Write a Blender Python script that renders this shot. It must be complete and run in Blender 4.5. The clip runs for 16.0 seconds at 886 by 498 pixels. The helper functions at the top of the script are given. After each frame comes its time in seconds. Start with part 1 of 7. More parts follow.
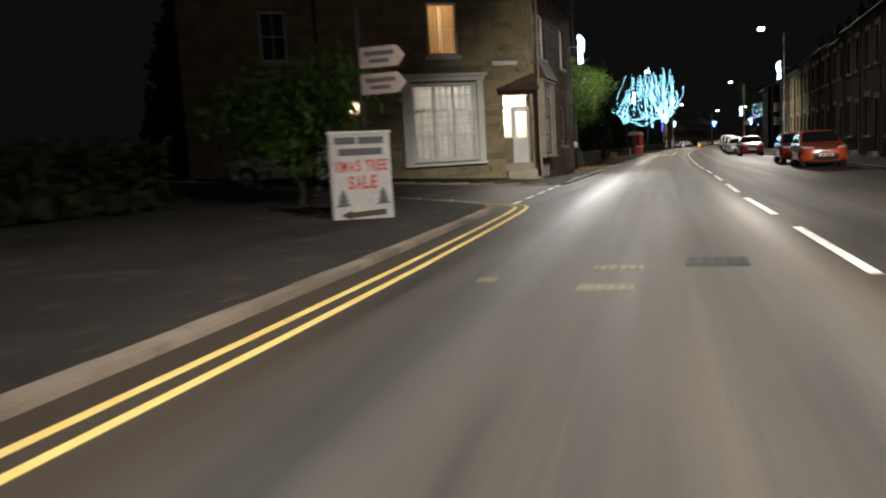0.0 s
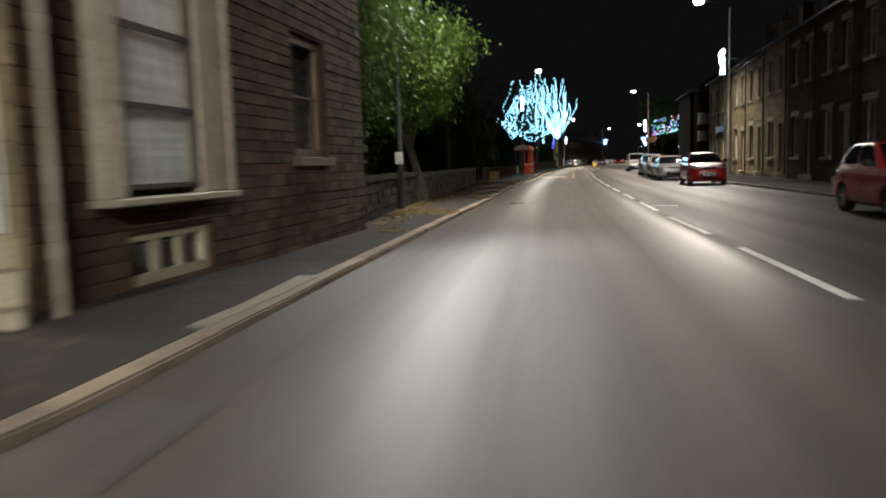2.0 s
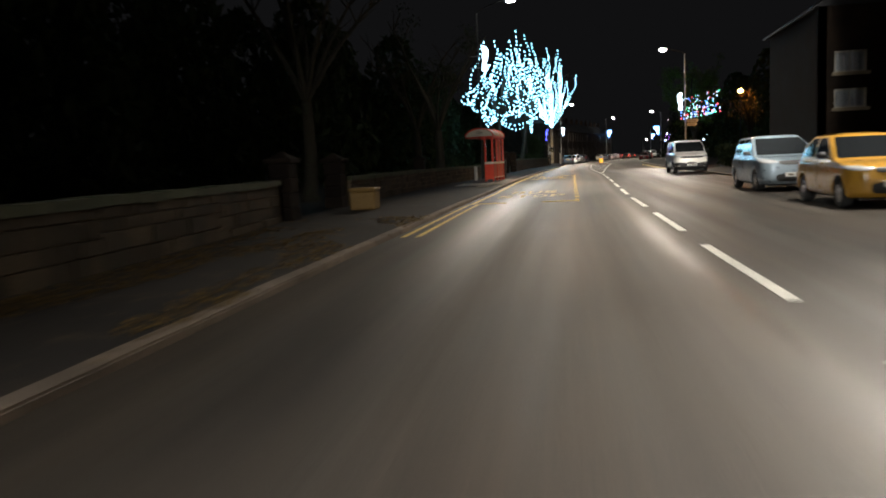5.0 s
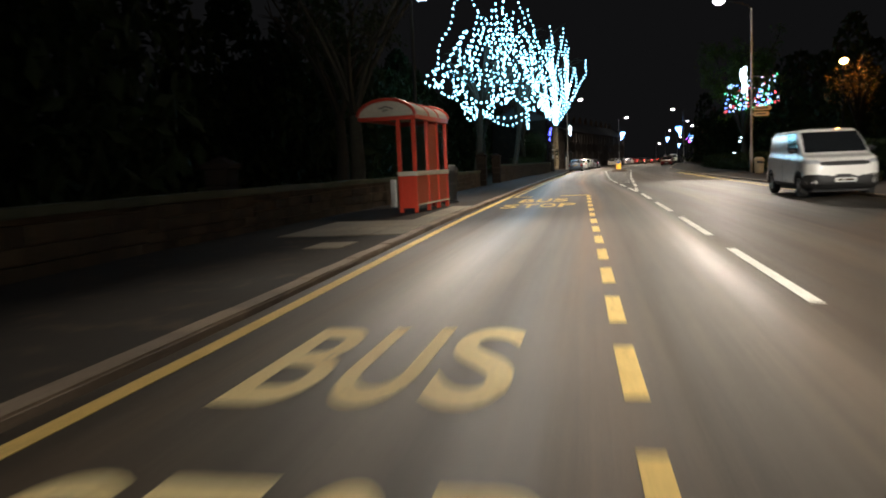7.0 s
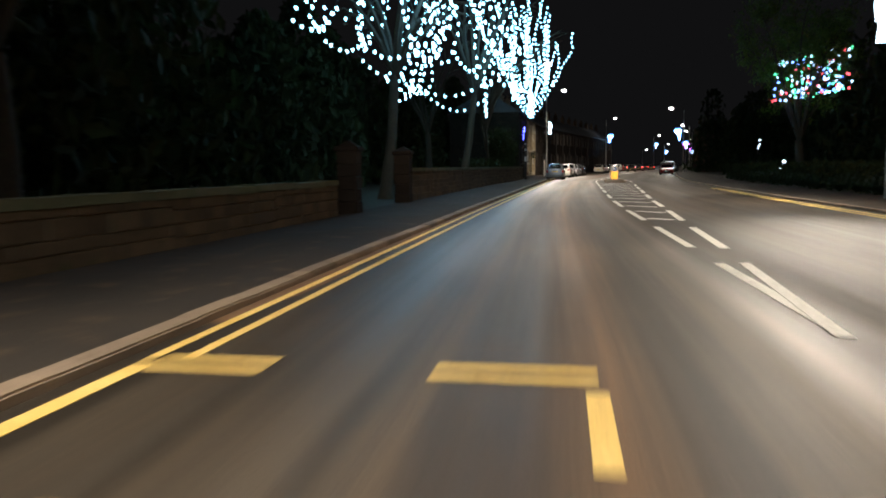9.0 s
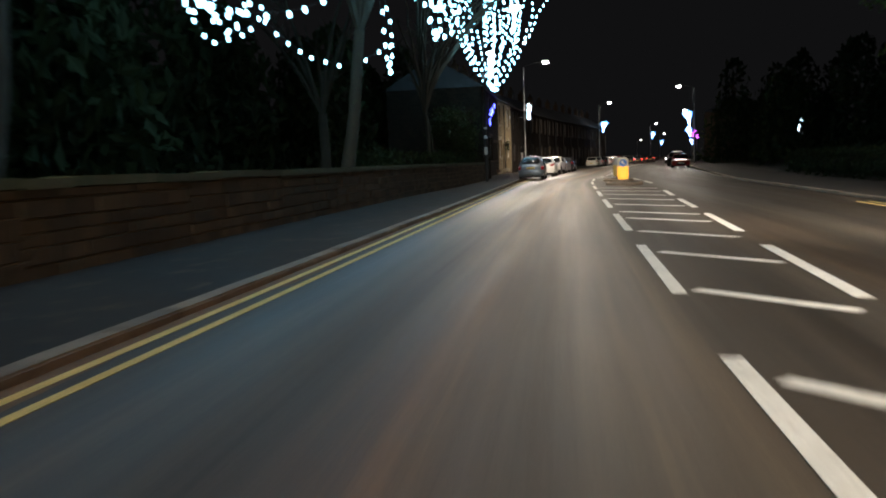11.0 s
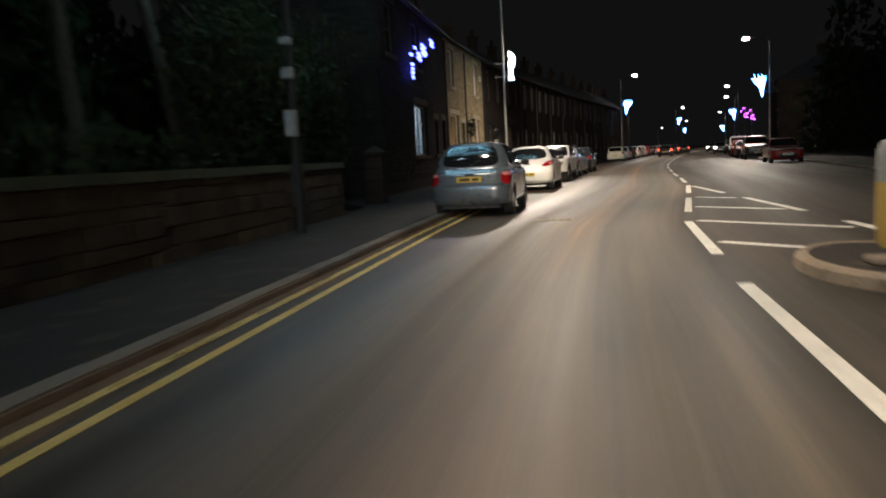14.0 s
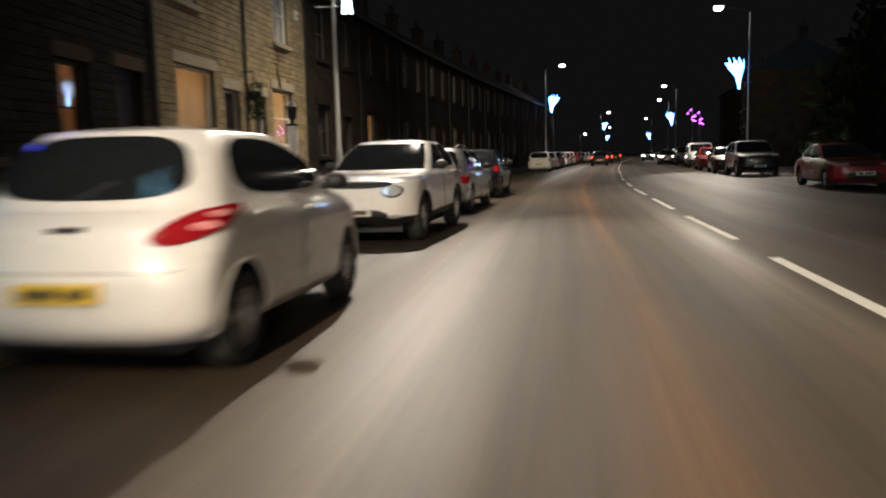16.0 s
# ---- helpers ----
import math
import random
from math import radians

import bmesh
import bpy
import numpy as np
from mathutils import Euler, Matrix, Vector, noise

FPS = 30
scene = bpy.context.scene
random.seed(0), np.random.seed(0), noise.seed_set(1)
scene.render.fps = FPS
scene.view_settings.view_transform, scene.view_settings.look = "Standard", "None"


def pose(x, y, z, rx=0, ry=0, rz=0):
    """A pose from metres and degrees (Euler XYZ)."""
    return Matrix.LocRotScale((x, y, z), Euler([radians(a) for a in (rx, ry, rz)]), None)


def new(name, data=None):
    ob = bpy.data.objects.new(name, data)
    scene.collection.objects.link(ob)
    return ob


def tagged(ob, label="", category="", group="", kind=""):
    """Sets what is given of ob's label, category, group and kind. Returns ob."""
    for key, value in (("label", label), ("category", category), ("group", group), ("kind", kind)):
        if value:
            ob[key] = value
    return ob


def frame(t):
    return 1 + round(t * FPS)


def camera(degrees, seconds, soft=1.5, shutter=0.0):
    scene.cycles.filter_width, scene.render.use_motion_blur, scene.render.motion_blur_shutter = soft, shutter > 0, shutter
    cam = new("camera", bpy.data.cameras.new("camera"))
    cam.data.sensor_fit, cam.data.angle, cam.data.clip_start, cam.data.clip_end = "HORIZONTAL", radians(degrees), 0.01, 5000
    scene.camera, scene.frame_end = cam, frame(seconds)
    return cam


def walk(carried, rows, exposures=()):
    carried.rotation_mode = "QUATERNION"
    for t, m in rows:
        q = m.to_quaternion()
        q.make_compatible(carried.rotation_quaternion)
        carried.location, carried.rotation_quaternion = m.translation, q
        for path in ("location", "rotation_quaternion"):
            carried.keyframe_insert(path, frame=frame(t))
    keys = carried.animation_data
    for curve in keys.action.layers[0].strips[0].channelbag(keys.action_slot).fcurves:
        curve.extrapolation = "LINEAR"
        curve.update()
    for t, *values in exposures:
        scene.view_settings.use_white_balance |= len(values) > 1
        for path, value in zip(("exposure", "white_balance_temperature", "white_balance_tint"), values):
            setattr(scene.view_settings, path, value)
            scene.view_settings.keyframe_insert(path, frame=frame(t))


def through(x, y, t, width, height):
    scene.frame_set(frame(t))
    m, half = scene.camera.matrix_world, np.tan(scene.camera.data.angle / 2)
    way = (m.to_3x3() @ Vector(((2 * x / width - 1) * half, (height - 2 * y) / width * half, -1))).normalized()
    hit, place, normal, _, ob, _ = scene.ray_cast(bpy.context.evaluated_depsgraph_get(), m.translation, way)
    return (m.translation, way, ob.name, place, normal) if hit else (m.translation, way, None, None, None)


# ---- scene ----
# ---- camera and its walk ----
cam = camera(60.27, 16.0, soft=1.9, shutter=0.55)
# seconds, x, y, z, yaw, pitch, roll
ROWS = [
    (0.0, 1.507, -0.013, 1.254, 18.555, -6.922, 3.239),
    (0.5, 0.776, 5.916, 1.244, 16.428, -6.869, 3.303),
    (1.0, 0.234, 12.120, 1.243, 13.737, -6.267, 2.882),
    (1.5, -0.116, 18.409, 1.247, 12.054, -5.554, 3.354),
    (2.0, -0.372, 24.646, 1.254, 10.560, -6.246, 1.834),
    (2.5, -0.551, 30.695, 1.243, 10.339, -6.826, 2.567),
    (3.0, -0.690, 36.804, 1.251, 10.447, -6.806, 2.715),
    (3.5, -0.794, 42.896, 1.245, 10.309, -6.685, 2.559),
    (4.0, -0.885, 49.027, 1.247, 10.411, -6.378, 2.656),
    (6.5, -1.491, 79.031, 1.254, 10.541, -6.573, 2.681),
    (7.0, -1.631, 84.940, 1.251, 10.997, -6.123, 2.411),
    (7.5, -1.726, 91.079, 1.243, 10.933, -6.243, 1.879),
    (8.0, -1.817, 97.193, 1.255, 10.934, -6.107, 2.148),
    (8.5, -1.883, 102.894, 1.256, 10.017, -5.819, 2.037),
    (9.0, -1.930, 109.137, 1.268, 9.669, -6.076, 0.708),
    (9.5, -1.797, 115.029, 1.249, 9.047, -6.201, 1.301),
    (10.0, -1.663, 120.892, 1.251, 8.817, -6.149, 1.927),
    (12.5, -1.380, 150.166, 1.244, 9.510, -6.725, 2.426),
    (13.0, -1.430, 156.107, 1.257, 10.512, -6.654, 2.702),
    (13.5, -1.476, 161.719, 1.247, 10.931, -6.619, 3.307),
    (14.0, -1.512, 167.379, 1.251, 9.847, -6.786, 3.003),
    (14.5, -1.467, 173.011, 1.250, 8.460, -7.221, 2.624),
    (15.0, -1.309, 178.543, 1.246, 6.883, -6.788, 2.530),
    (15.5, -1.040, 183.773, 1.248, 5.720, -7.080, 2.638),
    (16.0, -0.733, 189.366, 1.251, 4.054, -6.866, 1.376),
]
walk(cam, [(t, pose(x, y, z, 90 + pitch, roll, yaw)) for t, x, y, z, yaw, pitch, roll in ROWS],
     [(0.0, -0.38), (0.5, 0.0), (1.4, -0.05), (2.0, -0.32), (2.5, -0.28), (3.0, 0.0), (3.5, 0.15), (4.0, 0.0), (15.0, 0.0), (16.0, -0.12)])

# ---- world and exposure ----
world = bpy.data.worlds.new("night_sky")
scene.world = world
world.use_nodes = True
world.node_tree.nodes["Background"].inputs[0].default_value = (0.37, 0.37, 0.4, 1)
world.node_tree.nodes["Background"].inputs[1].default_value = 0.014
LAMP_POWER = 9000.0


# ---- small helpers ----
def interp(table, y):
    return float(np.interp(y, [p[0] for p in table], [p[1] for p in table]))


def catmull(table, n):
    """Smooth rows between control rows, n steps to each."""
    T = np.array(table, float)
    out = []
    for i in range(len(T) - 1):
        a, b, c, d = T[max(i - 1, 0)], T[i], T[i + 1], T[min(i + 2, len(T) - 1)]
        for k in range(n):
            s = k / n
            out.append(b + 0.5 * s * (c - a + s * (2 * a - 5 * b + 4 * c - d + s * (3 * (b - c) + d - a))))
    out.append(T[-1])
    return np.array(out)


def finish(bm, name, mat, smooth=False, sharp=40):
    me = bpy.data.meshes.new(name)
    bm.normal_update()
    bm.to_mesh(me)
    bm.free()
    for m in (mat if isinstance(mat, (list, tuple)) else [mat]):
        me.materials.append(m)
    if smooth:
        me.shade_smooth()
        me.set_sharp_from_angle(angle=radians(sharp))
    return me


def part(name, bm, mat, parent, label="", smooth=False):
    ob = new(name, finish(bm, name, mat, smooth))
    ob.parent = parent
    if label:
        tagged(ob, label)
    return ob


def thing(name, label, category, m=None, group="", kind=""):
    ob = new(name)
    ob.empty_display_size = 0.1
    if m is not None:
        ob.matrix_world = m
    return tagged(ob, label, category, group, kind)


def solid(name, bm, mat, label, category, group="", kind="", smooth=False, m=None):
    ob = new(name, finish(bm, name, mat, smooth))
    if m is not None:
        ob.matrix_world = m
    return tagged(ob, label, category, group, kind)


def box(bm, x0, x1, y0, y1, z0, z1, m=None, bevel=0.0):
    vs = [Vector((x, y, z)) for z in (z0, z1) for y in (y0, y1) for x in (x0, x1)]
    if m is not None:
        vs = [m @ v for v in vs]
    v = [bm.verts.new(c) for c in vs]
    fs = [bm.faces.new([v[i] for i in q]) for q in
          ((0, 2, 3, 1), (4, 5, 7, 6), (0, 1, 5, 4), (2, 6, 7, 3), (0, 4, 6, 2), (1, 3, 7, 5))]
    if bevel:
        es = list({e for f in fs for e in f.edges})
        bmesh.ops.bevel(bm, geom=es, offset=bevel, segments=1, affect='EDGES', profile=0.5)
    return fs


def tube(bm, pts, radii, n=8, cap=True):
    pts = [Vector(p) for p in pts]
    if not isinstance(radii, (list, tuple)):
        radii = [radii] * len(pts)
    rings, ref = [], None
    for i, p in enumerate(pts):
        d = (pts[min(i + 1, len(pts) - 1)] - pts[max(i - 1, 0)]).normalized()
        if ref is None:
            ref = Vector((1, 0, 0)) if abs(d.x) < 0.9 else Vector((0, 1, 0))
        a = (ref - d * ref.dot(d)).normalized()
        ref = a
        b = d.cross(a)
        rings.append([bm.verts.new(p + radii[i] * (math.cos(2 * math.pi * k / n) * a + math.sin(2 * math.pi * k / n) * b)) for k in range(n)])
    for r0, r1 in zip(rings, rings[1:]):
        for k in range(n):
            bm.faces.new((r0[k], r0[(k + 1) % n], r1[(k + 1) % n], r1[k]))
    if cap:
        bm.faces.new(rings[0][::-1])
        bm.faces.new(rings[-1])


def lathe(bm, prof, n=24, m=None, axis="z"):
    rings = []
    for r, h in prof:
        ring = []
        for k in range(n):
            a = 2 * math.pi * k / n
            v = Vector((r * math.cos(a), r * math.sin(a), h)) if axis == "z" else Vector((h, r * math.cos(a), r * math.sin(a)))
            ring.append(bm.verts.new(m @ v if m is not None else v))
        rings.append(ring)
    for r0, r1 in zip(rings, rings[1:]):
        for k in range(n):
            bm.faces.new((r0[k], r0[(k + 1) % n], r1[(k + 1) % n], r1[k]))
    return rings


def blob(bm, c, r, sub=1, sq=1.0):
    res = bmesh.ops.create_icosphere(bm, subdivisions=sub, radius=r)
    for v in res["verts"]:
        v.co = Vector((v.co.x, v.co.y, v.co.z * sq)) + Vector(c)


def strip(bm, left, right, z=0.0, thick=0.0):
    """A ribbon between two polylines of (x, y) or (x, y, z)."""
    up = lambda p: Vector((p[0], p[1], p[2] if len(p) > 2 else z))
    L, R_ = [bm.verts.new(up(p)) for p in left], [bm.verts.new(up(p)) for p in right]
    for i in range(len(L) - 1):
        bm.faces.new((L[i], R_[i], R_[i + 1], L[i + 1]))
    if thick:
        low = Vector((0, 0, -thick))
        Lb, Rb = [bm.verts.new(v.co + low) for v in L], [bm.verts.new(v.co + low) for v in R_]
        n = len(L)
        for i in range(n - 1):
            bm.faces.new((L[i], L[i + 1], Lb[i + 1], Lb[i]))
            bm.faces.new((R_[i], Rb[i], Rb[i + 1], R_[i + 1]))
        bm.faces.new((L[0], Lb[0], Rb[0], R_[0]))
        bm.faces.new((L[-1], R_[-1], Rb[-1], Lb[-1]))


def frame_m(ox, oy, oz, ux, uy):
    """A frame with x along (ux, uy), y away behind the wall, z up."""
    u = Vector((ux, uy, 0)).normalized()
    w = Vector((0, 0, 1)).cross(u)
    return Matrix(((u.x, w.x, 0, ox), (u.y, w.y, 0, oy), (0, 0, 1, oz), (0, 0, 0, 1)))


# ---- materials ----
class Nodes:
    def __init__(self, name):
        self.mat = bpy.data.materials.new(name)
        self.mat.use_nodes = True
        self.t = self.mat.node_tree
        self.b = self.t.nodes["Principled BSDF"]

    def add(self, kind, **inputs):
        n = self.t.nodes.new(kind)
        for k, v in inputs.items():
            n.inputs[k.replace("_", " ")].default_value = v
        return n

    def link(self, a, b):
        self.t.links.new(a, b)

    def coords(self, scale=(1, 1, 1)):
        g = self.add("ShaderNodeNewGeometry")
        m = self.add("ShaderNodeMapping")
        m.inputs["Scale"].default_value = scale
        self.link(g.outputs["Position"], m.inputs["Vector"])
        return m.outputs["Vector"]

    def noise(self, vec, scale, detail=4, rough=0.55):
        n = self.add("ShaderNodeTexNoise", Scale=scale, Detail=detail, Roughness=rough)
        self.link(vec, n.inputs["Vector"])
        return n.outputs["Fac"]

    def ramp(self, fac, stops):
        r = self.add("ShaderNodeValToRGB")
        while len(r.color_ramp.elements) < len(stops):
            r.color_ramp.elements.new(0.5)
        for e, (p, c) in zip(r.color_ramp.elements, stops):
            e.position, e.color = p, (*c, 1) if len(c) == 3 else c
        self.link(fac, r.inputs["Fac"])
        return r.outputs["Color"]

    def mix(self, fac, a, b, mode="MIX"):
        n = self.t.nodes.new("ShaderNodeMix")
        n.data_type, n.blend_type = "RGBA", mode
        for sock, v in ((n.inputs[0], fac), (n.inputs[6], a), (n.inputs[7], b)):
            if hasattr(v, "is_linked"):
                self.link(v, sock)
            else:
                sock.default_value = v if not isinstance(v, tuple) else (*v, 1)
        return n.outputs[2]

    def bump(self, height, strength=0.3, dist=0.01):
        n = self.add("ShaderNodeBump", Strength=strength, Distance=dist)
        self.link(height, n.inputs["Height"])
        self.link(n.outputs["Normal"], self.b.inputs["Normal"])


def surface(name, c0, c1, rough=0.7, big=0.6, small=25.0, bump=0.25, dist=0.008, metal=0.0, c2=None, spread=0.25, island=0.0, spec=0.5, rspread=0.12):
    """A rough two-scale surface: stains at the large scale and grain at the small one."""
    k = Nodes(name)
    v = k.coords()
    large, fine = k.noise(v, big, 5), k.noise(v, small, 4, 0.65)
    col = k.ramp(large, [(0.5 - spread, c0), (0.5 + spread, c1)])
    grain = k.ramp(fine, [(0.3, (0.72, 0.72, 0.72)), (0.7, (1.2, 1.2, 1.2))])
    col = k.mix(1.0, col, grain, "MULTIPLY")
    if c2:
        spots = k.ramp(k.noise(v, big * 4.3, 6, 0.7), [(0.55, (0, 0, 0)), (0.7, (1, 1, 1))])
        col = k.mix(spots, col, c2)
    if island:
        g = k.add("ShaderNodeNewGeometry")
        i = k.add("ShaderNodeObjectInfo")
        s = k.add("ShaderNodeMath")
        s.operation = "ADD"
        k.link(g.outputs["Random Per Island"], s.inputs[0])
        k.link(i.outputs["Random"], s.inputs[1])
        f = k.add("ShaderNodeMath")
        f.operation = "FRACT"
        k.link(s.outputs[0], f.inputs[0])
        tone = k.ramp(f.outputs[0], [(0.0, (1 - island, 1 - island, 1 - island * 0.9)), (1.0, (1 + island, 1 + island * 0.9, 1 + island * 0.7))])
        col = k.mix(1.0, col, tone, "MULTIPLY")
    k.link(col, k.b.inputs["Base Color"])
    r = k.ramp(large, [(0.3, (rough - rspread,) * 3), (0.7, (min(1, rough + rspread),) * 3)])
    k.link(r, k.b.inputs["Roughness"])
    k.b.inputs["Metallic"].default_value = metal
    k.b.inputs["Specular IOR Level"].default_value = spec
    if bump:
        k.bump(fine, bump, dist)
    return k.mat


def plain(name, c, rough=0.5, metal=0.0, coat=0.0, grain=0.08):
    k = Nodes(name)
    v = k.coords()
    f = k.noise(v, 9.0, 5)
    col = k.ramp(f, [(0.3, tuple(x * (1 - grain) for x in c)), (0.7, tuple(min(1, x * (1 + grain)) for x in c))])
    k.link(col, k.b.inputs["Base Color"])
    k.link(k.ramp(f, [(0.3, (max(0.02, rough - 0.05),) * 3), (0.7, (rough + 0.05,) * 3)]), k.b.inputs["Roughness"])
    k.b.inputs["Metallic"].default_value = metal
    k.b.inputs["Coat Weight"].default_value = coat
    k.b.inputs["Coat Roughness"].default_value = 0.06
    return k.mat


def glow(name, c, strength):
    k = Nodes(name)
    k.b.inputs["Base Color"].default_value = (*c, 1)
    k.b.inputs["Emission Color"].default_value = (*c, 1)
    k.b.inputs["Emission Strength"].default_value = strength
    return k.mat


def glass(name, c=(0.9, 0.93, 0.93), rough=0.02):
    k = Nodes(name)
    k.b.inputs["Base Color"].default_value = (*c, 1)
    k.b.inputs["Transmission Weight"].default_value = 1.0
    k.b.inputs["Roughness"].default_value = rough
    k.b.inputs["IOR"].default_value = 1.3
    return k.mat


def cloth(name, c, through=0.5, fold=0.75):
    k = Nodes(name)
    v = k.coords((1, 1, 0.15))
    w = k.noise(v, 14, 3)
    # streaks along the drop put the folds' shade into the colour
    col = k.ramp(w, [(0.3, tuple(x * fold for x in c)), (0.7, c)])
    k.link(col, k.b.inputs["Base Color"])
    k.b.inputs["Roughness"].default_value = 0.9
    tr = k.add("ShaderNodeBsdfTranslucent")
    k.link(col, tr.inputs["Color"])
    mx = k.add("ShaderNodeMixShader", Fac=through)
    k.link(k.b.outputs[0], mx.inputs[1])
    k.link(tr.outputs[0], mx.inputs[2])
    k.link(mx.outputs[0], k.t.nodes["Material Output"].inputs["Surface"])
    return k.mat


def asphalt(name, c0, c1, rough, tracks=True):
    """Worn tarmac: aggregate grain, patches, long wheel tracks polished by traffic and a damp sheen. With tracks,
    headlight glow and dim sides are put into the colour.
    """
    k = Nodes(name)
    v = k.coords()
    if tracks:
        uv = k.add("ShaderNodeUVMap")
        uv.uv_map = "lane"
        mp = k.add("ShaderNodeMapping")
        mp.inputs["Scale"].default_value = (1.0, 0.03, 1)
        k.link(uv.outputs[0], mp.inputs["Vector"])
        long_v = mp.outputs["Vector"]
        mp2 = k.add("ShaderNodeMapping")
        mp2.inputs["Scale"].default_value = (2.1, 0.035, 1)
        k.link(uv.outputs[0], mp2.inputs["Vector"])
        thin_v = mp2.outputs["Vector"]
    else:
        long_v = k.coords((1.0, 0.045, 1))
        thin_v = k.coords((3.2, 0.1, 1))
    large, streak = k.noise(v, 0.35, 6, 0.6), k.noise(long_v, 1.6, 4, 0.6)
    fine = k.noise(v, 70, 3, 0.7)
    col = k.ramp(large, [(0.3, c0), (0.7, c1)])
    col = k.mix(0.55, col, k.ramp(streak, [(0.35, tuple(x * 0.6 for x in c0)), (0.65, tuple(min(1, x * 1.35) for x in c1))]))
    streaks = k.noise(thin_v, 1.4, 4, 0.65)
    col = k.mix(1.0, col, k.ramp(streaks, [(0.3, (0.76, 0.76, 0.77)), (0.5, (1, 1, 1)), (0.7, (1.28, 1.25, 1.21))]), "MULTIPLY")
    stain = k.ramp(k.noise(k.coords((0.5, 0.12, 1)), 0.8, 5, 0.6), [(0.45, (0, 0, 0)), (0.68, (0.75, 0.75, 0.75))])
    col = k.mix(stain, col, tuple(x * y for x, y in zip(c1, (1.14, 0.95, 0.8))))
    rough_map = k.ramp(streak, [(0.3, (rough - 0.1,) * 3), (0.7, (rough + 0.1,) * 3)])
    if tracks:
        # across the road: polished wheel tracks; headlight glow painted mid-lane, gutter and far lane dimmed
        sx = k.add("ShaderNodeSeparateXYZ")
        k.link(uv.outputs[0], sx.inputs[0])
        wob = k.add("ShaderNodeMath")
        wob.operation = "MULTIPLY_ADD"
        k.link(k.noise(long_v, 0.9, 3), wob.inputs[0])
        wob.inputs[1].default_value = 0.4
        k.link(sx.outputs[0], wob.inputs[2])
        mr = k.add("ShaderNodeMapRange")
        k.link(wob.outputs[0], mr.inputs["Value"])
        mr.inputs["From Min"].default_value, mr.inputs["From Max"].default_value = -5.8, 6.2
        # the pale strips by the centre also carry the lamps' reflection as colour
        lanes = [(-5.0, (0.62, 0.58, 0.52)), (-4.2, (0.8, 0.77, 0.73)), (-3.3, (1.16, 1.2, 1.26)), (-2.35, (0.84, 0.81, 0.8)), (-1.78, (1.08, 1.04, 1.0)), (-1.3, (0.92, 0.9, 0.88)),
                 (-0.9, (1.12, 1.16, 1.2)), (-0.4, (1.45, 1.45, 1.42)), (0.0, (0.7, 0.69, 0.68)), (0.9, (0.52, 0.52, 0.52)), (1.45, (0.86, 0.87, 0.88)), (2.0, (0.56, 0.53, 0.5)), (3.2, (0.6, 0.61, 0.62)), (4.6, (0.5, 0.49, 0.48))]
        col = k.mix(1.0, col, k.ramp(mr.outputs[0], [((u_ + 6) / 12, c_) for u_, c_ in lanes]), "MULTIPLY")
        # before the bus bay greyer and more polished; beyond it the painted headlight band turns orange
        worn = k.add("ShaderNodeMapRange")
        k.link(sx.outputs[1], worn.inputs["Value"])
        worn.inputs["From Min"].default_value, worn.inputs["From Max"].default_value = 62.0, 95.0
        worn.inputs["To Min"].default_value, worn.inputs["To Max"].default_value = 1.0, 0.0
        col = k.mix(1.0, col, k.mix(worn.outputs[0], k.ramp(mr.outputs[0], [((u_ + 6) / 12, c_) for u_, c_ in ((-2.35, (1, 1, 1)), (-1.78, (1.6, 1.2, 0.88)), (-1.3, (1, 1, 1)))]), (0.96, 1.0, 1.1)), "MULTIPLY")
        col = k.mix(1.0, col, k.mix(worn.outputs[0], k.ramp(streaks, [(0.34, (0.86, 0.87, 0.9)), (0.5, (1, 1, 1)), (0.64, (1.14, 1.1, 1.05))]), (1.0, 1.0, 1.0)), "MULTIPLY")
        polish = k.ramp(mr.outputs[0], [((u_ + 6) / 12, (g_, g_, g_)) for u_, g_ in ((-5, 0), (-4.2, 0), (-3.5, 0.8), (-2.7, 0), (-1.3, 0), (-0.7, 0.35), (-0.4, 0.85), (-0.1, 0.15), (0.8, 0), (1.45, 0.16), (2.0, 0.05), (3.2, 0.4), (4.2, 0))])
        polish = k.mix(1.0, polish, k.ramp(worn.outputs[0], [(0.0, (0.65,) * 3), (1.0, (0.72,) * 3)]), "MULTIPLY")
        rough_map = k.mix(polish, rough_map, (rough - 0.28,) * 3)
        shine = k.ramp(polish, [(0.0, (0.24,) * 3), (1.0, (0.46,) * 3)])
    col = k.mix(1.0, col, k.ramp(fine, [(0.3, (0.6, 0.6, 0.6)), (0.72, (1.45, 1.42, 1.38))]), "MULTIPLY")
    k.link(col, k.b.inputs["Base Color"])
    k.link(rough_map, k.b.inputs["Roughness"])
    k.b.inputs["Specular IOR Level"].default_value = 0.2
    if tracks:
        k.link(shine, k.b.inputs["Specular IOR Level"])
    k.bump(fine, 0.35, 0.006)
    return k.mat


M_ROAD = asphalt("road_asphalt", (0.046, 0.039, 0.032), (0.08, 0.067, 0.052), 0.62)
M_SIDE = asphalt("side_road_asphalt", (0.035, 0.033, 0.03), (0.058, 0.054, 0.05), 0.6, False)
M_PAVE = surface("pavement_tarmac", (0.02, 0.019, 0.018), (0.05, 0.042, 0.035), 0.88, 0.5, 60, 0.4, c2=(0.08, 0.056, 0.038), spec=0.15)
M_KERB = surface("kerb_stone", (0.165, 0.128, 0.096), (0.32, 0.252, 0.19), 0.8, 0.8, 40, 0.35, island=0.22, c2=(0.09, 0.066, 0.045), spec=0.25)
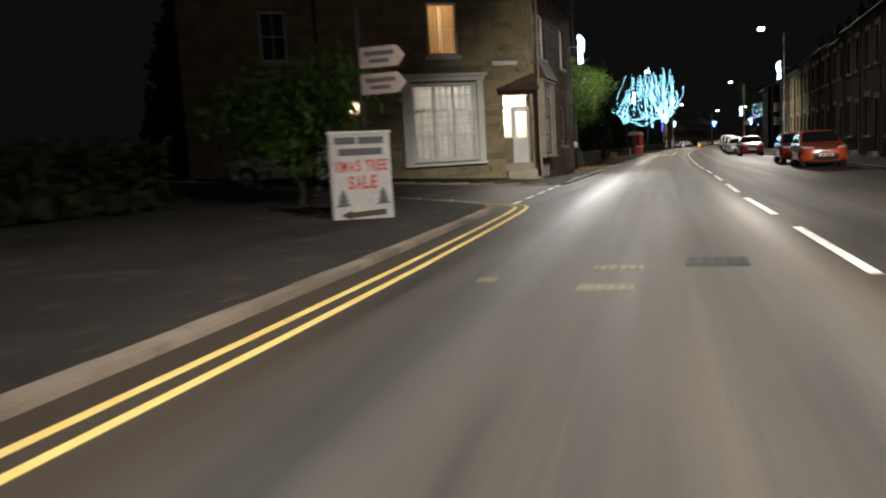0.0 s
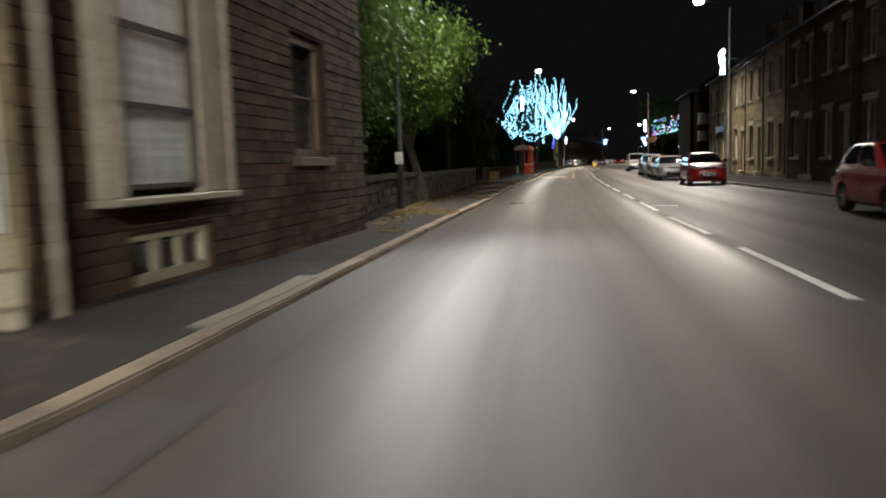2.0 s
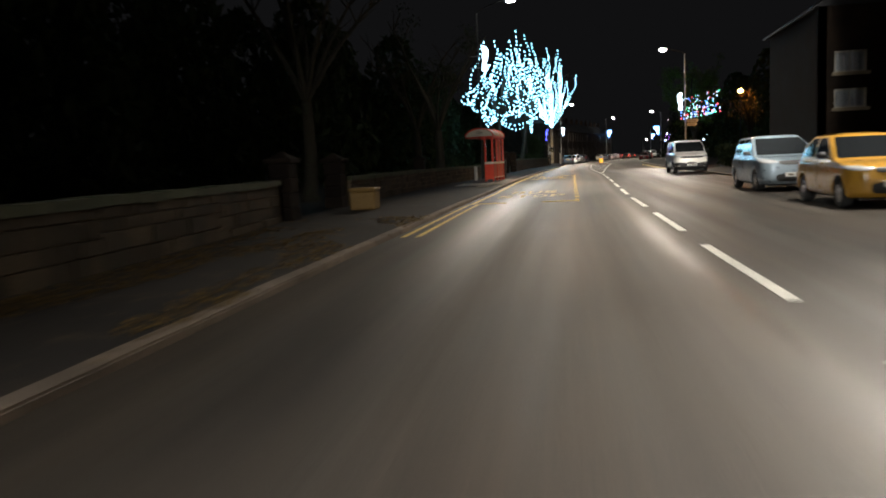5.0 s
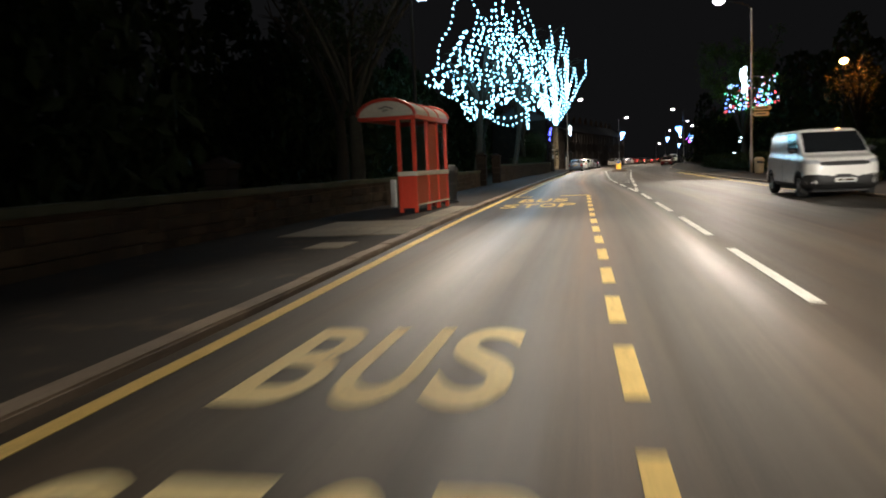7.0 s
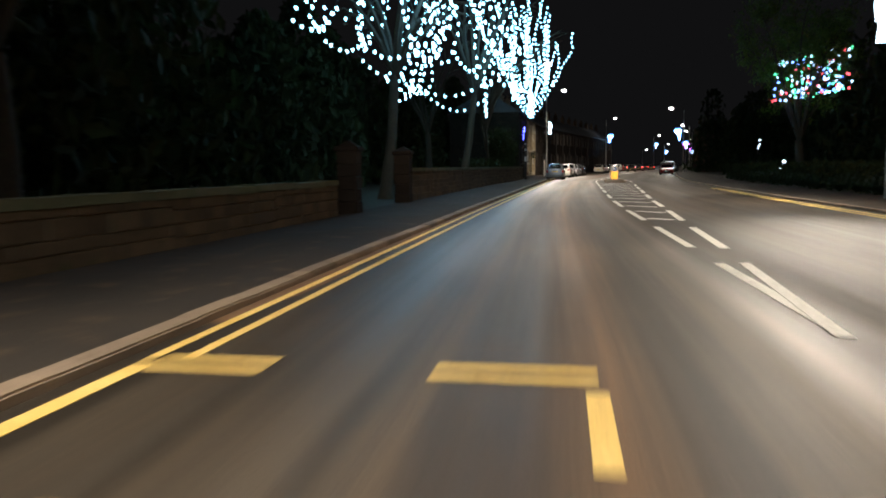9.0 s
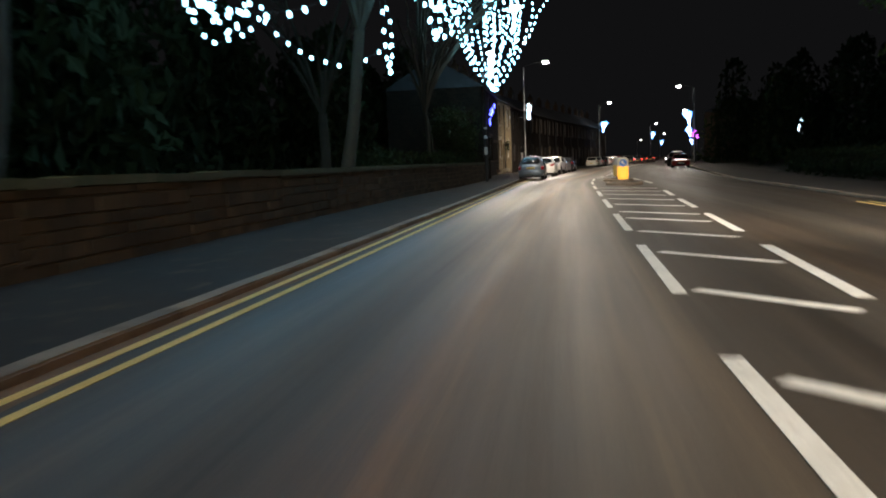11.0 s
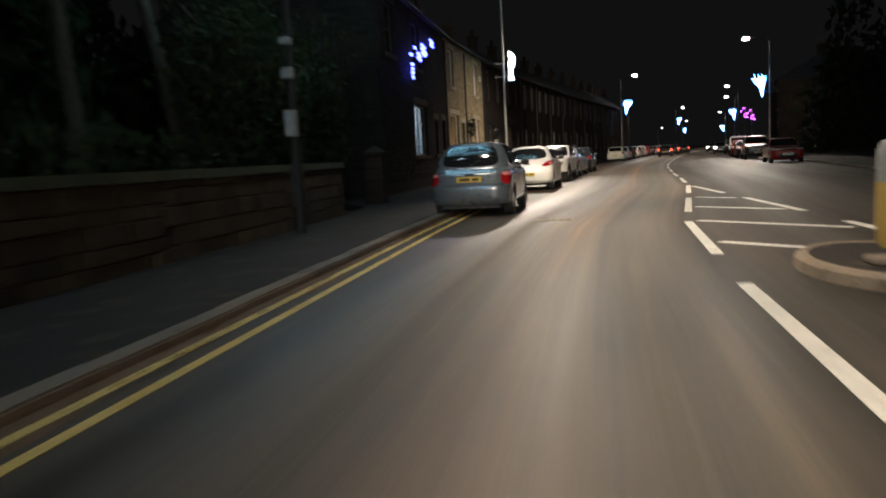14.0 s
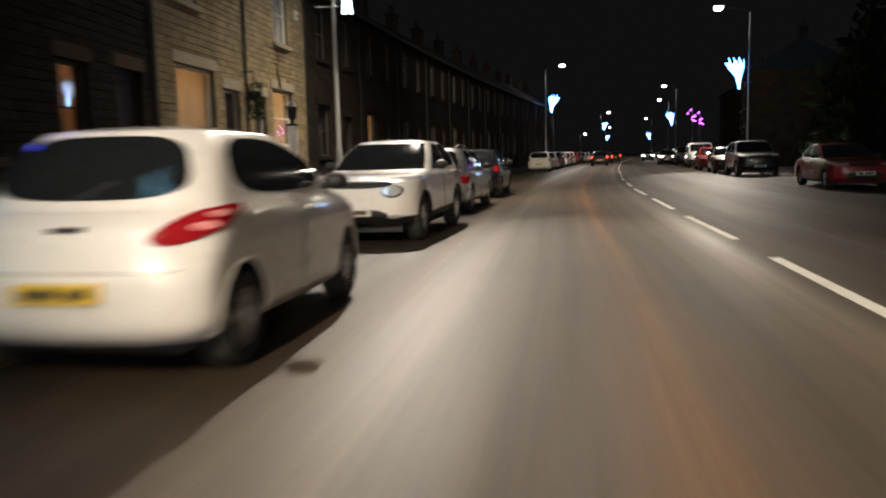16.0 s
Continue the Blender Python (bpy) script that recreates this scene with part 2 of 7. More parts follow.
M_SLAB = surface("concrete_slab", (0.16, 0.138, 0.1), (0.25, 0.215, 0.155), 0.8, 0.7, 40, 0.3, island=0.12)
M_GRASS = surface("rough_ground", (0.02, 0.022, 0.012), (0.045, 0.04, 0.022), 0.95, 0.4, 12, 0.6, 0.04)
M_LEAFLITTER = surface("fallen_leaves", (0.13, 0.07, 0.035), (0.22, 0.12, 0.06), 0.9, 3.0, 30, 0.6, 0.02)
M_WHITE = surface("white_road_paint", (0.66, 0.65, 0.6), (0.86, 0.84, 0.78), 0.65, 2.2, 60, 0.35, c2=(0.38, 0.36, 0.32), spread=0.2, spec=0.3)
M_YELLOW = surface("yellow_road_paint", (0.76, 0.51, 0.13), (0.9, 0.66, 0.24), 0.72, 2.0, 60, 0.35, c2=(0.44, 0.28, 0.08), spread=0.2, spec=0.25)
# first bus letters: headlight brightness put into the paint colour
M_YELLOW_HEADLIT = surface("headlit_pale_yellow_road_paint", (0.86, 0.66, 0.28), (0.93, 0.78, 0.42), 0.7, 2.0, 60, 0.3, c2=(0.6, 0.42, 0.16), spread=0.18, spec=0.3)
M_YELLOW_DULL = surface("dull_yellow_road_paint", (0.5, 0.34, 0.1), (0.74, 0.52, 0.18), 0.75, 2.5, 60, 0.35, c2=(0.26, 0.18, 0.07), spread=0.2, spec=0.2)
M_YELLOW_WORN = surface("worn_yellow_road_paint", (0.3, 0.2, 0.06), (0.6, 0.41, 0.12), 0.75, 3.0, 60, 0.35, c2=(0.05, 0.045, 0.04), spread=0.2, spec=0.2)
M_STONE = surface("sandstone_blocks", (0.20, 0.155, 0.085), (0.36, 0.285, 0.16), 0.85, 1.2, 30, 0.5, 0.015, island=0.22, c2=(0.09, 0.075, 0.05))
M_MORTAR = surface("dark_mortar", (0.15, 0.115, 0.07), (0.23, 0.18, 0.115), 0.9, 1.5, 40, 0.3)
M_DARKSTONE = surface("dark_stone_blocks", (0.065, 0.043, 0.028), (0.135, 0.09, 0.058), 0.9, 1.2, 30, 0.5, 0.015, island=0.25, c2=(0.035, 0.028, 0.02), spec=0.2)
M_SIDESTONE = surface("rough_brown_stone", (0.045, 0.028, 0.018), (0.115, 0.072, 0.045), 0.92, 2.0, 26, 0.8, 0.03, island=0.35, c2=(0.028, 0.02, 0.014), spec=0.2)
# stone for unlit houses, pillars and garden wall: shade put into its colour
M_SHADESTONE = surface("shade_black_stone", (0.014, 0.0105, 0.0085), (0.033, 0.024, 0.018), 0.92, 1.2, 30, 0.5, 0.015, island=0.25, spec=0.15)
M_PARK = surface("park_wall_stone", (0.06, 0.048, 0.033), (0.125, 0.095, 0.062), 0.9, 1.2, 26, 0.5, 0.02, island=0.3, c2=(0.04, 0.048, 0.024), spec=0.2)
M_MOSS = surface("mossy_coping", (0.05, 0.075, 0.03), (0.12, 0.12, 0.08), 0.9, 2.2, 30, 0.5, 0.02, island=0.2)
M_LINTEL = surface("pale_lintel_stone", (0.34, 0.29, 0.2), (0.46, 0.4, 0.29), 0.8, 1.5, 40, 0.3, island=0.1)
M_SLATE = surface("roof_slate", (0.03, 0.032, 0.036), (0.06, 0.062, 0.068), 0.85, 1.0, 20, 0.3, island=0.25)
M_PAINT = surface("white_painted_wood", (0.66, 0.63, 0.55), (0.8, 0.77, 0.7), 0.5, 1.5, 40, 0.08)
M_TIMBER = surface("orange_brown_door", (0.55, 0.2, 0.035), (0.68, 0.29, 0.06), 0.45, 1.2, 30, 0.15)
M_OLDPAINT = surface("weathered_cream_paint", (0.3, 0.25, 0.18), (0.46, 0.4, 0.3), 0.65, 2.5, 40, 0.2, c2=(0.2, 0.15, 0.1))
M_TANWOOD = surface("faded_tan_wood", (0.1, 0.07, 0.045), (0.19, 0.135, 0.09), 0.7, 2.5, 40, 0.2)
M_DARKFRAME = surface("dark_window_frame", (0.03, 0.025, 0.022), (0.055, 0.047, 0.04), 0.6, 1.5, 30, 0.1)
M_DARKDOOR = plain("dark_door_paint", (0.03, 0.02, 0.02), 0.35)
M_PLASTER = surface("room_plaster", (0.72, 0.66, 0.56), (0.8, 0.75, 0.66), 0.8, 0.8, 20, 0.05)
M_NET = cloth("net_curtain", (0.85, 0.8, 0.76), 0.55)
k_ = Nodes("plaid_net_curtain")
fold = k_.ramp(k_.noise(k_.coords((6, 6, 0.35)), 2.2, 3), [(0.35, (0.62, 0.6, 0.57)), (0.65, (0.88, 0.87, 0.84))])
band = k_.ramp(k_.noise(k_.coords((0.3, 0.3, 7)), 2.0, 3), [(0.38, (0.76, 0.75, 0.74)), (0.6, (1.0, 1.0, 1.0))])
col_ = k_.mix(1.0, fold, band, "MULTIPLY")
k_.link(col_, k_.b.inputs["Base Color"])
k_.b.inputs["Roughness"].default_value = 0.9
tr_ = k_.add("ShaderNodeBsdfTranslucent")
k_.link(col_, tr_.inputs["Color"])
mx_ = k_.add("ShaderNodeMixShader", Fac=0.45)
k_.link(k_.b.outputs[0], mx_.inputs[1])
k_.link(tr_.outputs[0], mx_.inputs[2])
k_.link(mx_.outputs[0], k_.t.nodes["Material Output"].inputs["Surface"])
M_PLAID = k_.mat
M_DRAPE = cloth("warm_drape", (0.8, 0.6, 0.4), 0.5)
M_VOILE = cloth("pale_blue_voile", (0.74, 0.84, 0.95), 0.7, 0.35)
M_BLIND = cloth("pale_blind", (0.75, 0.78, 0.85), 0.5)
M_GLASS = glass("window_glass")
M_ROOMSHADE = plain("room_shade", (0.02, 0.018, 0.016), 0.9)
M_IRON = plain("black_cast_iron", (0.013, 0.014, 0.014), 0.65, 0.1)
M_GALV = surface("galvanised_steel", (0.32, 0.33, 0.33), (0.45, 0.46, 0.46), 0.5, 2.0, 30, 0.08, metal=0.6)
M_POLE = surface("grey_painted_column", (0.28, 0.29, 0.28), (0.42, 0.42, 0.4), 0.5, 1.2, 30, 0.1, metal=0.2)
M_LED = glow("lamp_diffuser", (1.0, 0.97, 0.9), 90)
M_SODIUM = glow("sodium_lamp", (1.0, 0.5, 0.12), 48)
M_BULB = glow("cool_white_bulb", (0.34, 0.78, 1.0), 9.0)
M_ROPE_W = glow("white_rope_light", (0.66, 0.85, 1.0), 7)
M_ROPE_C = glow("cyan_rope_light", (0.08, 0.35, 1.0), 9)
M_ROPE_B = glow("blue_rope_light", (0.08, 0.1, 1.0), 12)
M_ROPE_P = glow("purple_rope_light", (0.7, 0.1, 1.0), 12)
M_BULB_R, M_BULB_G = glow("red_bulb", (1.0, 0.08, 0.1), 5), glow("green_bulb", (0.1, 1.0, 0.4), 4)
M_BULB_B, M_BULB_I = glow("blue_bulb", (0.12, 0.25, 1.0), 8), glow("ice_bulb", (0.45, 0.7, 1.0), 4)
M_RED = plain("red_shelter_paint", (0.56, 0.05, 0.022), 0.4, 0, 0.2)
M_REDPANEL = surface("red_perforated_panel", (0.36, 0.06, 0.03), (0.5, 0.09, 0.045), 0.6, 1.5, 90, 0.3)
M_CREAM = surface("cream_panel", (0.55, 0.52, 0.42), (0.68, 0.64, 0.52), 0.55, 2.5, 40, 0.08)
M_ROOFSHEET = surface("weathered_roof_sheet", (0.24, 0.2, 0.15), (0.36, 0.31, 0.24), 0.45, 1.5, 40, 0.1)
M_CLEAR = glass("polycarbonate", (0.75, 0.8, 0.85), 0.08)
M_BARK = surface("bark", (0.03, 0.027, 0.018), (0.065, 0.054, 0.036), 0.95, 1.5, 18, 0.7, 0.03, c2=(0.05, 0.07, 0.03))
M_TYRE = surface("tyre_rubber", (0.015, 0.015, 0.015), (0.03, 0.03, 0.03), 0.85, 3, 60, 0.3)
M_RIM = surface("alloy_rim", (0.5, 0.5, 0.5), (0.62, 0.62, 0.62), 0.3, 3, 30, 0.05, metal=0.9)
M_TRIM = surface("black_car_trim", (0.015, 0.015, 0.016), (0.03, 0.03, 0.03), 0.55, 3, 60, 0.1)
M_CARGLASS = plain("tinted_car_glass", (0.012, 0.014, 0.016), 0.04, 0, 0.6)
M_TAIL = plain("red_tail_lens", (0.32, 0.01, 0.015), 0.12, 0, 0.8)
M_TAILGLOW = glow("lit_tail_lens", (1.0, 0.06, 0.03), 9)
M_TAILPALE = plain("pale_tail_lens", (0.75, 0.3, 0.3), 0.1, 0, 0.8)
M_HEAD = plain("clear_head_lens", (0.75, 0.77, 0.8), 0.08, 0.4, 0.8)
M_HEADGLOW = glow("lit_headlamp", (1.0, 0.95, 0.85), 25)
M_PLATE_Y = surface("yellow_plate", (0.75, 0.5, 0.05), (0.82, 0.56, 0.07), 0.4, 5, 60, 0.03)
M_PLATE_W = surface("white_plate", (0.75, 0.75, 0.7), (0.82, 0.82, 0.78), 0.4, 5, 60, 0.03)
M_BAR = plain("dark_print", (0.09, 0.07, 0.035), 0.6)
M_SIGNRED = plain("red_sign_paint", (0.6, 0.06, 0.04), 0.6)
M_SIGNGREY = plain("faded_black_print", (0.13, 0.12, 0.12), 0.7)
M_SIGNFACE = surface("white_sign_board", (0.55, 0.5, 0.45), (0.7, 0.65, 0.6), 0.6, 2, 30, 0.05)
M_TAN = surface("tan_sign_face", (0.5, 0.38, 0.22), (0.62, 0.5, 0.32), 0.6, 3, 30, 0.05)
M_GRIT = surface("grit_box_plastic", (0.26, 0.15, 0.04), (0.36, 0.22, 0.07), 0.6, 2, 30, 0.05)
M_PINKSIGN = surface("faded_sign_face", (0.5, 0.36, 0.3), (0.62, 0.46, 0.4), 0.6, 3, 30, 0.05)
M_BOLLARD = glow("lit_yellow_shell", (1.0, 0.52, 0.06), 0.75)
M_BOLLARD2 = plain("amber_shell", (0.55, 0.36, 0.1), 0.45)
M_BLUE = plain("blue_sign_face", (0.02, 0.12, 0.4), 0.4)


def foliage(name, c0, c1, rough=0.55):
    k = Nodes(name)
    g = k.add("ShaderNodeNewGeometry")
    col = k.ramp(g.outputs["Random Per Island"], [(0.0, c0), (1.0, c1)])
    k.link(col, k.b.inputs["Base Color"])
    k.b.inputs["Roughness"].default_value = rough
    k.b.inputs["Specular IOR Level"].default_value = 0.3
    tr = k.add("ShaderNodeBsdfTranslucent")
    k.link(col, tr.inputs["Color"])
    mx = k.add("ShaderNodeMixShader", Fac=0.35)
    k.link(k.b.outputs[0], mx.inputs[1])
    k.link(tr.outputs[0], mx.inputs[2])
    k.link(mx.outputs[0], k.t.nodes["Material Output"].inputs["Surface"])
    return k.mat


M_LEAF = foliage("green_leaves", (0.04, 0.085, 0.01), (0.13, 0.2, 0.035))
# the green leaves toned down: part of the shrub's shade is in the colour
M_HALFLIT_LEAF = foliage("half_lit_leaves", (0.026, 0.052, 0.01), (0.078, 0.125, 0.026))
M_DARKLEAF = foliage("dark_leaves", (0.016, 0.026, 0.008), (0.04, 0.055, 0.018), 0.75)
M_DRYLEAF = foliage("brown_leaves", (0.1, 0.06, 0.02), (0.2, 0.13, 0.04))


# ---- the line of the street ----
KERB_L = [(-60, -0.6), (-20, -1.5), (3, -2.0), (9, -2.3), (16, -2.78), (28, -3.0), (35, -3.25), (45, -3.52), (50, -3.6), (57, -3.88), (70, -4.28),
          (82, -4.57), (90, -4.62), (96, -4.78), (103, -4.92), (119, -4.95), (131, -4.9), (150, -4.68), (165, -4.5), (180, -4.36), (190, -4.03), (204, -3.4), (214, -2.6),
          (230, -0.8), (246, 1.2), (289, 8.0), (340, 17), (420, 33)]
KERB_R = [(-60, 9.2), (0, 8.3), (33, 7.1), (60, 6.15), (75, 5.75), (110, 5.6), (138, 5.65), (152, 5.9), (171, 6.6), (181, 7.6), (195, 9.0),
          (209, 10.7), (228, 13.0), (243, 14.8), (289, 22), (320, 28), (420, 44)]
CENTRE = [(-60, 6.5), (11.6, 2.75), (17.6, 2.4), (23.7, 2.18), (29.7, 1.95), (35.7, 1.7), (41.7, 1.36), (53.7, 0.98), (65.7, 0.61), (71.7, 0.45),
          (84, 0.21), (89.8, 0.18), (101, 0.17), (113.4, 0.1), (119.3, -0.08), (125.3, -0.25), (131.3, -0.42), (137.3, -0.5), (156.5, -0.34), (162.5, -0.27), (168.5, -0.21),
          (174.5, -0.07), (180.5, 0.27), (186.4, 1.1), (192.4, 1.92), (198.4, 2.45), (204.4, 2.9), (211, 3.5), (216, 3.95), (226, 5.15), (249, 8.5),
          (289, 15), (420, 41)]
HATCH_R = [(118.8, 0.05), (121.2, 0.33), (125.2, 0.45), (131.7, 0.7), (137.3, 0.88), (159, 1.92), (165, 2.32), (172, 2.6), (182, 2.4), (188, 2.13), (192.4, 1.94)]
WALL_L = [(39, -4.95), (46, -5.65), (50, -5.95), (54, -6.15), (72, -7.35), (78, -8.0), (96, -8.7), (104, -8.6), (121, -8.0), (136, -7.8), (160, -7.5), (172, -6.9), (181, -6.75), (187.5, -7.0)]
PAVE_Z = 0.075


def kl(y):
    return interp(KERB_L, y)


def kr(y):
    return interp(KERB_R, y)


def rise(x, y):
    """The side street climbs away from the main road."""
    return 0.075 * max(0.0, -3.2 - x) if y < 31 else 0.0


# ---- ground, road, pavements ----
bm = bmesh.new()
n = 12
ext = 1500.0
gx = [-ext, -300, -60, -20, 20, 60, 300, ext]
gv = [[bm.verts.new((x, y + 150, -0.12 if abs(x) < 100 and abs(y) < 400 else -0.4)) for x in gx] for y in (-ext, -400, -200, -50, 50, 200, 400, ext)]
for r0, r1 in zip(gv, gv[1:]):
    for i in range(len(gx) - 1):
        bm.faces.new((r0[i], r0[i + 1], r1[i + 1], r1[i]))
solid("ground", bm, M_GRASS, "dark rough ground beyond the street", "ground", kind="structure")

bm = bmesh.new()
ys = [-60 + 2.0 * i for i in range(241)]
rows = []
for y in ys:
    a, b = kl(y), kr(y)
    rows.append([bm.verts.new((a + (b - a) * f, y, 0)) for f in (0, 0.12, 0.25, 0.37, 0.5, 0.62, 0.75, 0.87, 1)])
for r0, r1 in zip(rows, rows[1:]):
    for i in range(8):
        bm.faces.new((r0[i], r0[i + 1], r1[i + 1], r1[i]))
lane = bm.loops.layers.uv.new("lane")
for f in bm.faces:
    for lp_ in f.loops:
        lp_[lane].uv = (lp_.vert.co.x - interp(CENTRE, lp_.vert.co.y), lp_.vert.co.y)
road = solid("road", bm, M_ROAD, "worn grey damp asphalt road polished by traffic, headlight glow painted in", "road", kind="structure")

NEAR_KERB = [(-2.78, 15.4), (-2.86, 16.45), (-2.97, 16.98), (-3.2, 17.34), (-3.62, 17.6), (-4.5, 17.92), (-5.8, 18.12), (-7.6, 17.9), (-12, 16.0), (-16, 14.1), (-20, 12.2)]
FAR_KERB = [(-3.03, 28.4), (-3.03, 27.3), (-3.2, 26.75), (-3.5, 26.3), (-4.2, 25.85), (-5.3, 25.6), (-6.8, 25.1), (-9, 24.1), (-13, 22.0), (-18, 19.4), (-24, 16.1)]
bm = bmesh.new()
strip(bm, [(x, y, rise(x, y) + 0.004) for x, y in [(-2.3, 28.4)] + FAR_KERB], [(x, y, rise(x, y) + 0.004) for x, y in [(-2.1, 15.4)] + NEAR_KERB])
solid("side_road", bm, M_SIDE, "dark asphalt mouth of the side street", "road", kind="structure")


def kerb_line(name, pts, lift=PAVE_Z, width=0.15, label="", step=0.915):
    """Kerb stones laid end to end along pts; each is a piece of its own."""
    base = thing(name, label, "kerb", kind="structure")
    stone = bmesh.new()
    box(stone, -0.5, 0.5, -width / 2, width / 2, -0.3, 0.0)
    top = [e for e in stone.edges if all(v.co.z > -0.01 for v in e.verts) and all(v.co.y < 0 for v in e.verts)]
    bmesh.ops.bevel(stone, geom=top, offset=0.018, segments=2, affect='EDGES')
    me = finish(stone, "kerb_stone", M_KERB)
    acc, q = [0.0], [Vector((*p, 0)) for p in pts]
    for a, b in zip(q, q[1:]):
        acc.append(acc[-1] + (b - a).length)
    at = lambda s: (float(np.interp(s, acc, [p.x for p in q])), float(np.interp(s, acc, [p.y for p in q])))
    s, rng = 0.0, random.Random(len(pts))
    while s < acc[-1] - 0.2:
        L = min(step, acc[-1] - s)
        x0, y0 = at(s)
        x1, y1 = at(s + L)
        ob = new("kerb_stone", me)
        ob.parent = base
        d = Vector((x1 - x0, y1 - y0, 0))
        cx, cy = (x0 + x1) / 2, (y0 + y1) / 2
        ob.matrix_world = Matrix.Translation((cx, cy, lift + rise(cx, cy) + rng.uniform(-0.006, 0.006))) @ Matrix.Rotation(math.atan2(d.y, d.x), 4, 'Z') @ Matrix.Diagonal((d.length - 0.012, 1, 1, 1))
        s += L
    return base


def inset(pts, d):
    """pts shifted sideways by d, to the left of their direction."""
    out = []
    for i, p in enumerate(pts):
        a, b = pts[max(i - 1, 0)], pts[min(i + 1, len(pts) - 1)]
        t = Vector((b[0] - a[0], b[1] - a[1])).normalized()
        out.append((p[0] - t.y * d, p[1] + t.x * d))
    return out


ln = lambda f, a, b, st=3.0: [(f(y), y) for y in np.arange(a, b + 0.01, st)]
lead = ln(kl, -30, 15) + NEAR_KERB[1:]
kerb_line("kerb_south", inset(lead, 0.105), width=0.2, label="worn sandstone kerb stones turning into a side street")
mid = FAR_KERB[::-1] + ln(kl, 31, 235)
kerb_line("kerb_north", inset(mid, 0.105), width=0.2, label="long line of worn pale kerb stones")
kerb_line("kerb_opposite", inset(ln(kr, 250, -20, -3.0), 0.08), label="kerb stones along the opposite pavement", step=1.83)


def pavement(name, edge, back, label, mat=None):
    bm = bmesh.new()
    strip(bm, [(x, y, PAVE_Z - 0.004 + rise(x, y)) for x, y in back], [(x, y, PAVE_Z - 0.004 + rise(x, y)) for x, y in edge], thick=0.3)
    return solid(name, bm, mat or M_PAVE, label, "pavement", kind="structure")


edge = inset(lead, 0.205)
pavement("pavement_south", edge, [(x - 7.5, y - (0 if y < 15 else (y - 13) * 0.9)) for x, y in edge], "dark tarmac pavement with fallen leaves at its back")
edge = inset(mid, 0.205)
back = []
for x, y in edge:
    if y < 31:
        back.append((x - 1.2, y + 4.6) if x > -6 else (x + 0.8, y + 4.3))
    else:
        back.append((min(interp(WALL_L, y) - 0.1, x - 1.5) if y < 190 else x - 4.6, y))
# round the corner the back of the pavement follows the house front
back[:12] = [(-4.75 - 0.819 * q, 30.0 - 0.574 * q) for q in (22.5, 16, 10.5, 6.5, 4, 2.6, 1.6, 0.9, 0.4, 0.1, 0, -0.02)]
pavement("pavement_north", edge, back, "dark tarmac pavement beside the park wall")
edge = ln(lambda y: kr(y) + 0.16, -30, 418, 4.0)
pavement("pavement_opposite", [(x + (3.4 if y < 96 else 3.2), y) for x, y in edge], edge, "tarmac pavement on the opposite side")
edge = ln(lambda y: kl(y) - 0.16, 232, 418, 6.0)
pavement("pavement_far", edge, [(x - 4.6, y) for x, y in edge], "pavement before the far terrace")
# leaves along the back of the pavement
bm = bmesh.new()
rng = random.Random(4)


def leaf(bm, c, r, rng, flat=False):
    a = Euler((rng.uniform(-0.4, 0.4), rng.uniform(-0.4, 0.4), rng.uniform(0, 6.3))) if flat else Euler((rng.uniform(0, 6.3), rng.uniform(0, 6.3), rng.uniform(0, 6.3)))
    m = a.to_matrix()
    v = [bm.verts.new(Vector(c) + m @ Vector(p)) for p in ((-r, 0, 0), (0, -r * 0.45, r * 0.1), (r, 0, 0), (0, r * 0.45, r * 0.1))]
    bm.faces.new(v)


for i in range(2600):
    y = rng.uniform(2, 15)
    x = kl(y) - 2.2 - abs(rng.gauss(0, 1.1)) if i % 5 else kl(y) - rng.uniform(0.3, 2.5)
    leaf(bm, (x, y, PAVE_Z + 0.012 + rise(x, y)), rng.uniform(0.03, 0.07), rng, True)
for i in range(2200):
    y = rng.uniform(40, 76)
    leaf(bm, (interp(WALL_L, y) + abs(rng.gauss(0, 0.35)) + 0.15, y, PAVE_Z + 0.012), rng.uniform(0.03, 0.07), rng, True)
laid = 0
while laid < 5200:
    y = rng.uniform(38, 78)
    x = rng.uniform(interp(WALL_L, y) + 0.1, kl(y) - 0.05)
    if noise.noise((x * 0.9, y * 0.35, 3.1)) + 0.25 * noise.noise((x * 4, y * 3, 0)) > 0.12:
        leaf(bm, (x, y, PAVE_Z + 0.012), rng.uniform(0.025, 0.06), rng, True)
        laid += 1
for i in range(900):
    y = rng.uniform(150, 186)
    leaf(bm, (kl(y) + abs(rng.gauss(0.12, 0.12)), y, 0.012), rng.uniform(0.02, 0.045), rng, True)
solid("fallen_leaves", bm, M_DRYLEAF, "scattered brown leaves along wall and gutter", "leaves", kind="stuff")


# ---- road markings ----
def quad_line(pts, w, z=0.006):
    bm = bmesh.new()
    strip(bm, inset(pts, w / 2), inset(pts, -w / 2), z, 0.004)
    return bm


def mark(name, bm, mat):
    return part(name, bm, mat, road)


cx = lambda y: interp(CENTRE, y)
ENDS = [(-4, -12.5), (0, 11.58), (10, 71.74), (13, 89.76), (18, 119.33), (21, 137.34), (25, 162.49), (32, 204.34), (54, 336)]
for k in range(-3, 54):
    far = interp(ENDS, k)
    near = far - 4.0
    w = 0.12 if far < 118 or far > 200 else 0.135
    mark("lane_dash", quad_line([(cx(near), near), (cx((near + far) / 2), (near + far) / 2), (cx(far), far)], w), M_WHITE)
hx = lambda y: interp(HATCH_R, y)
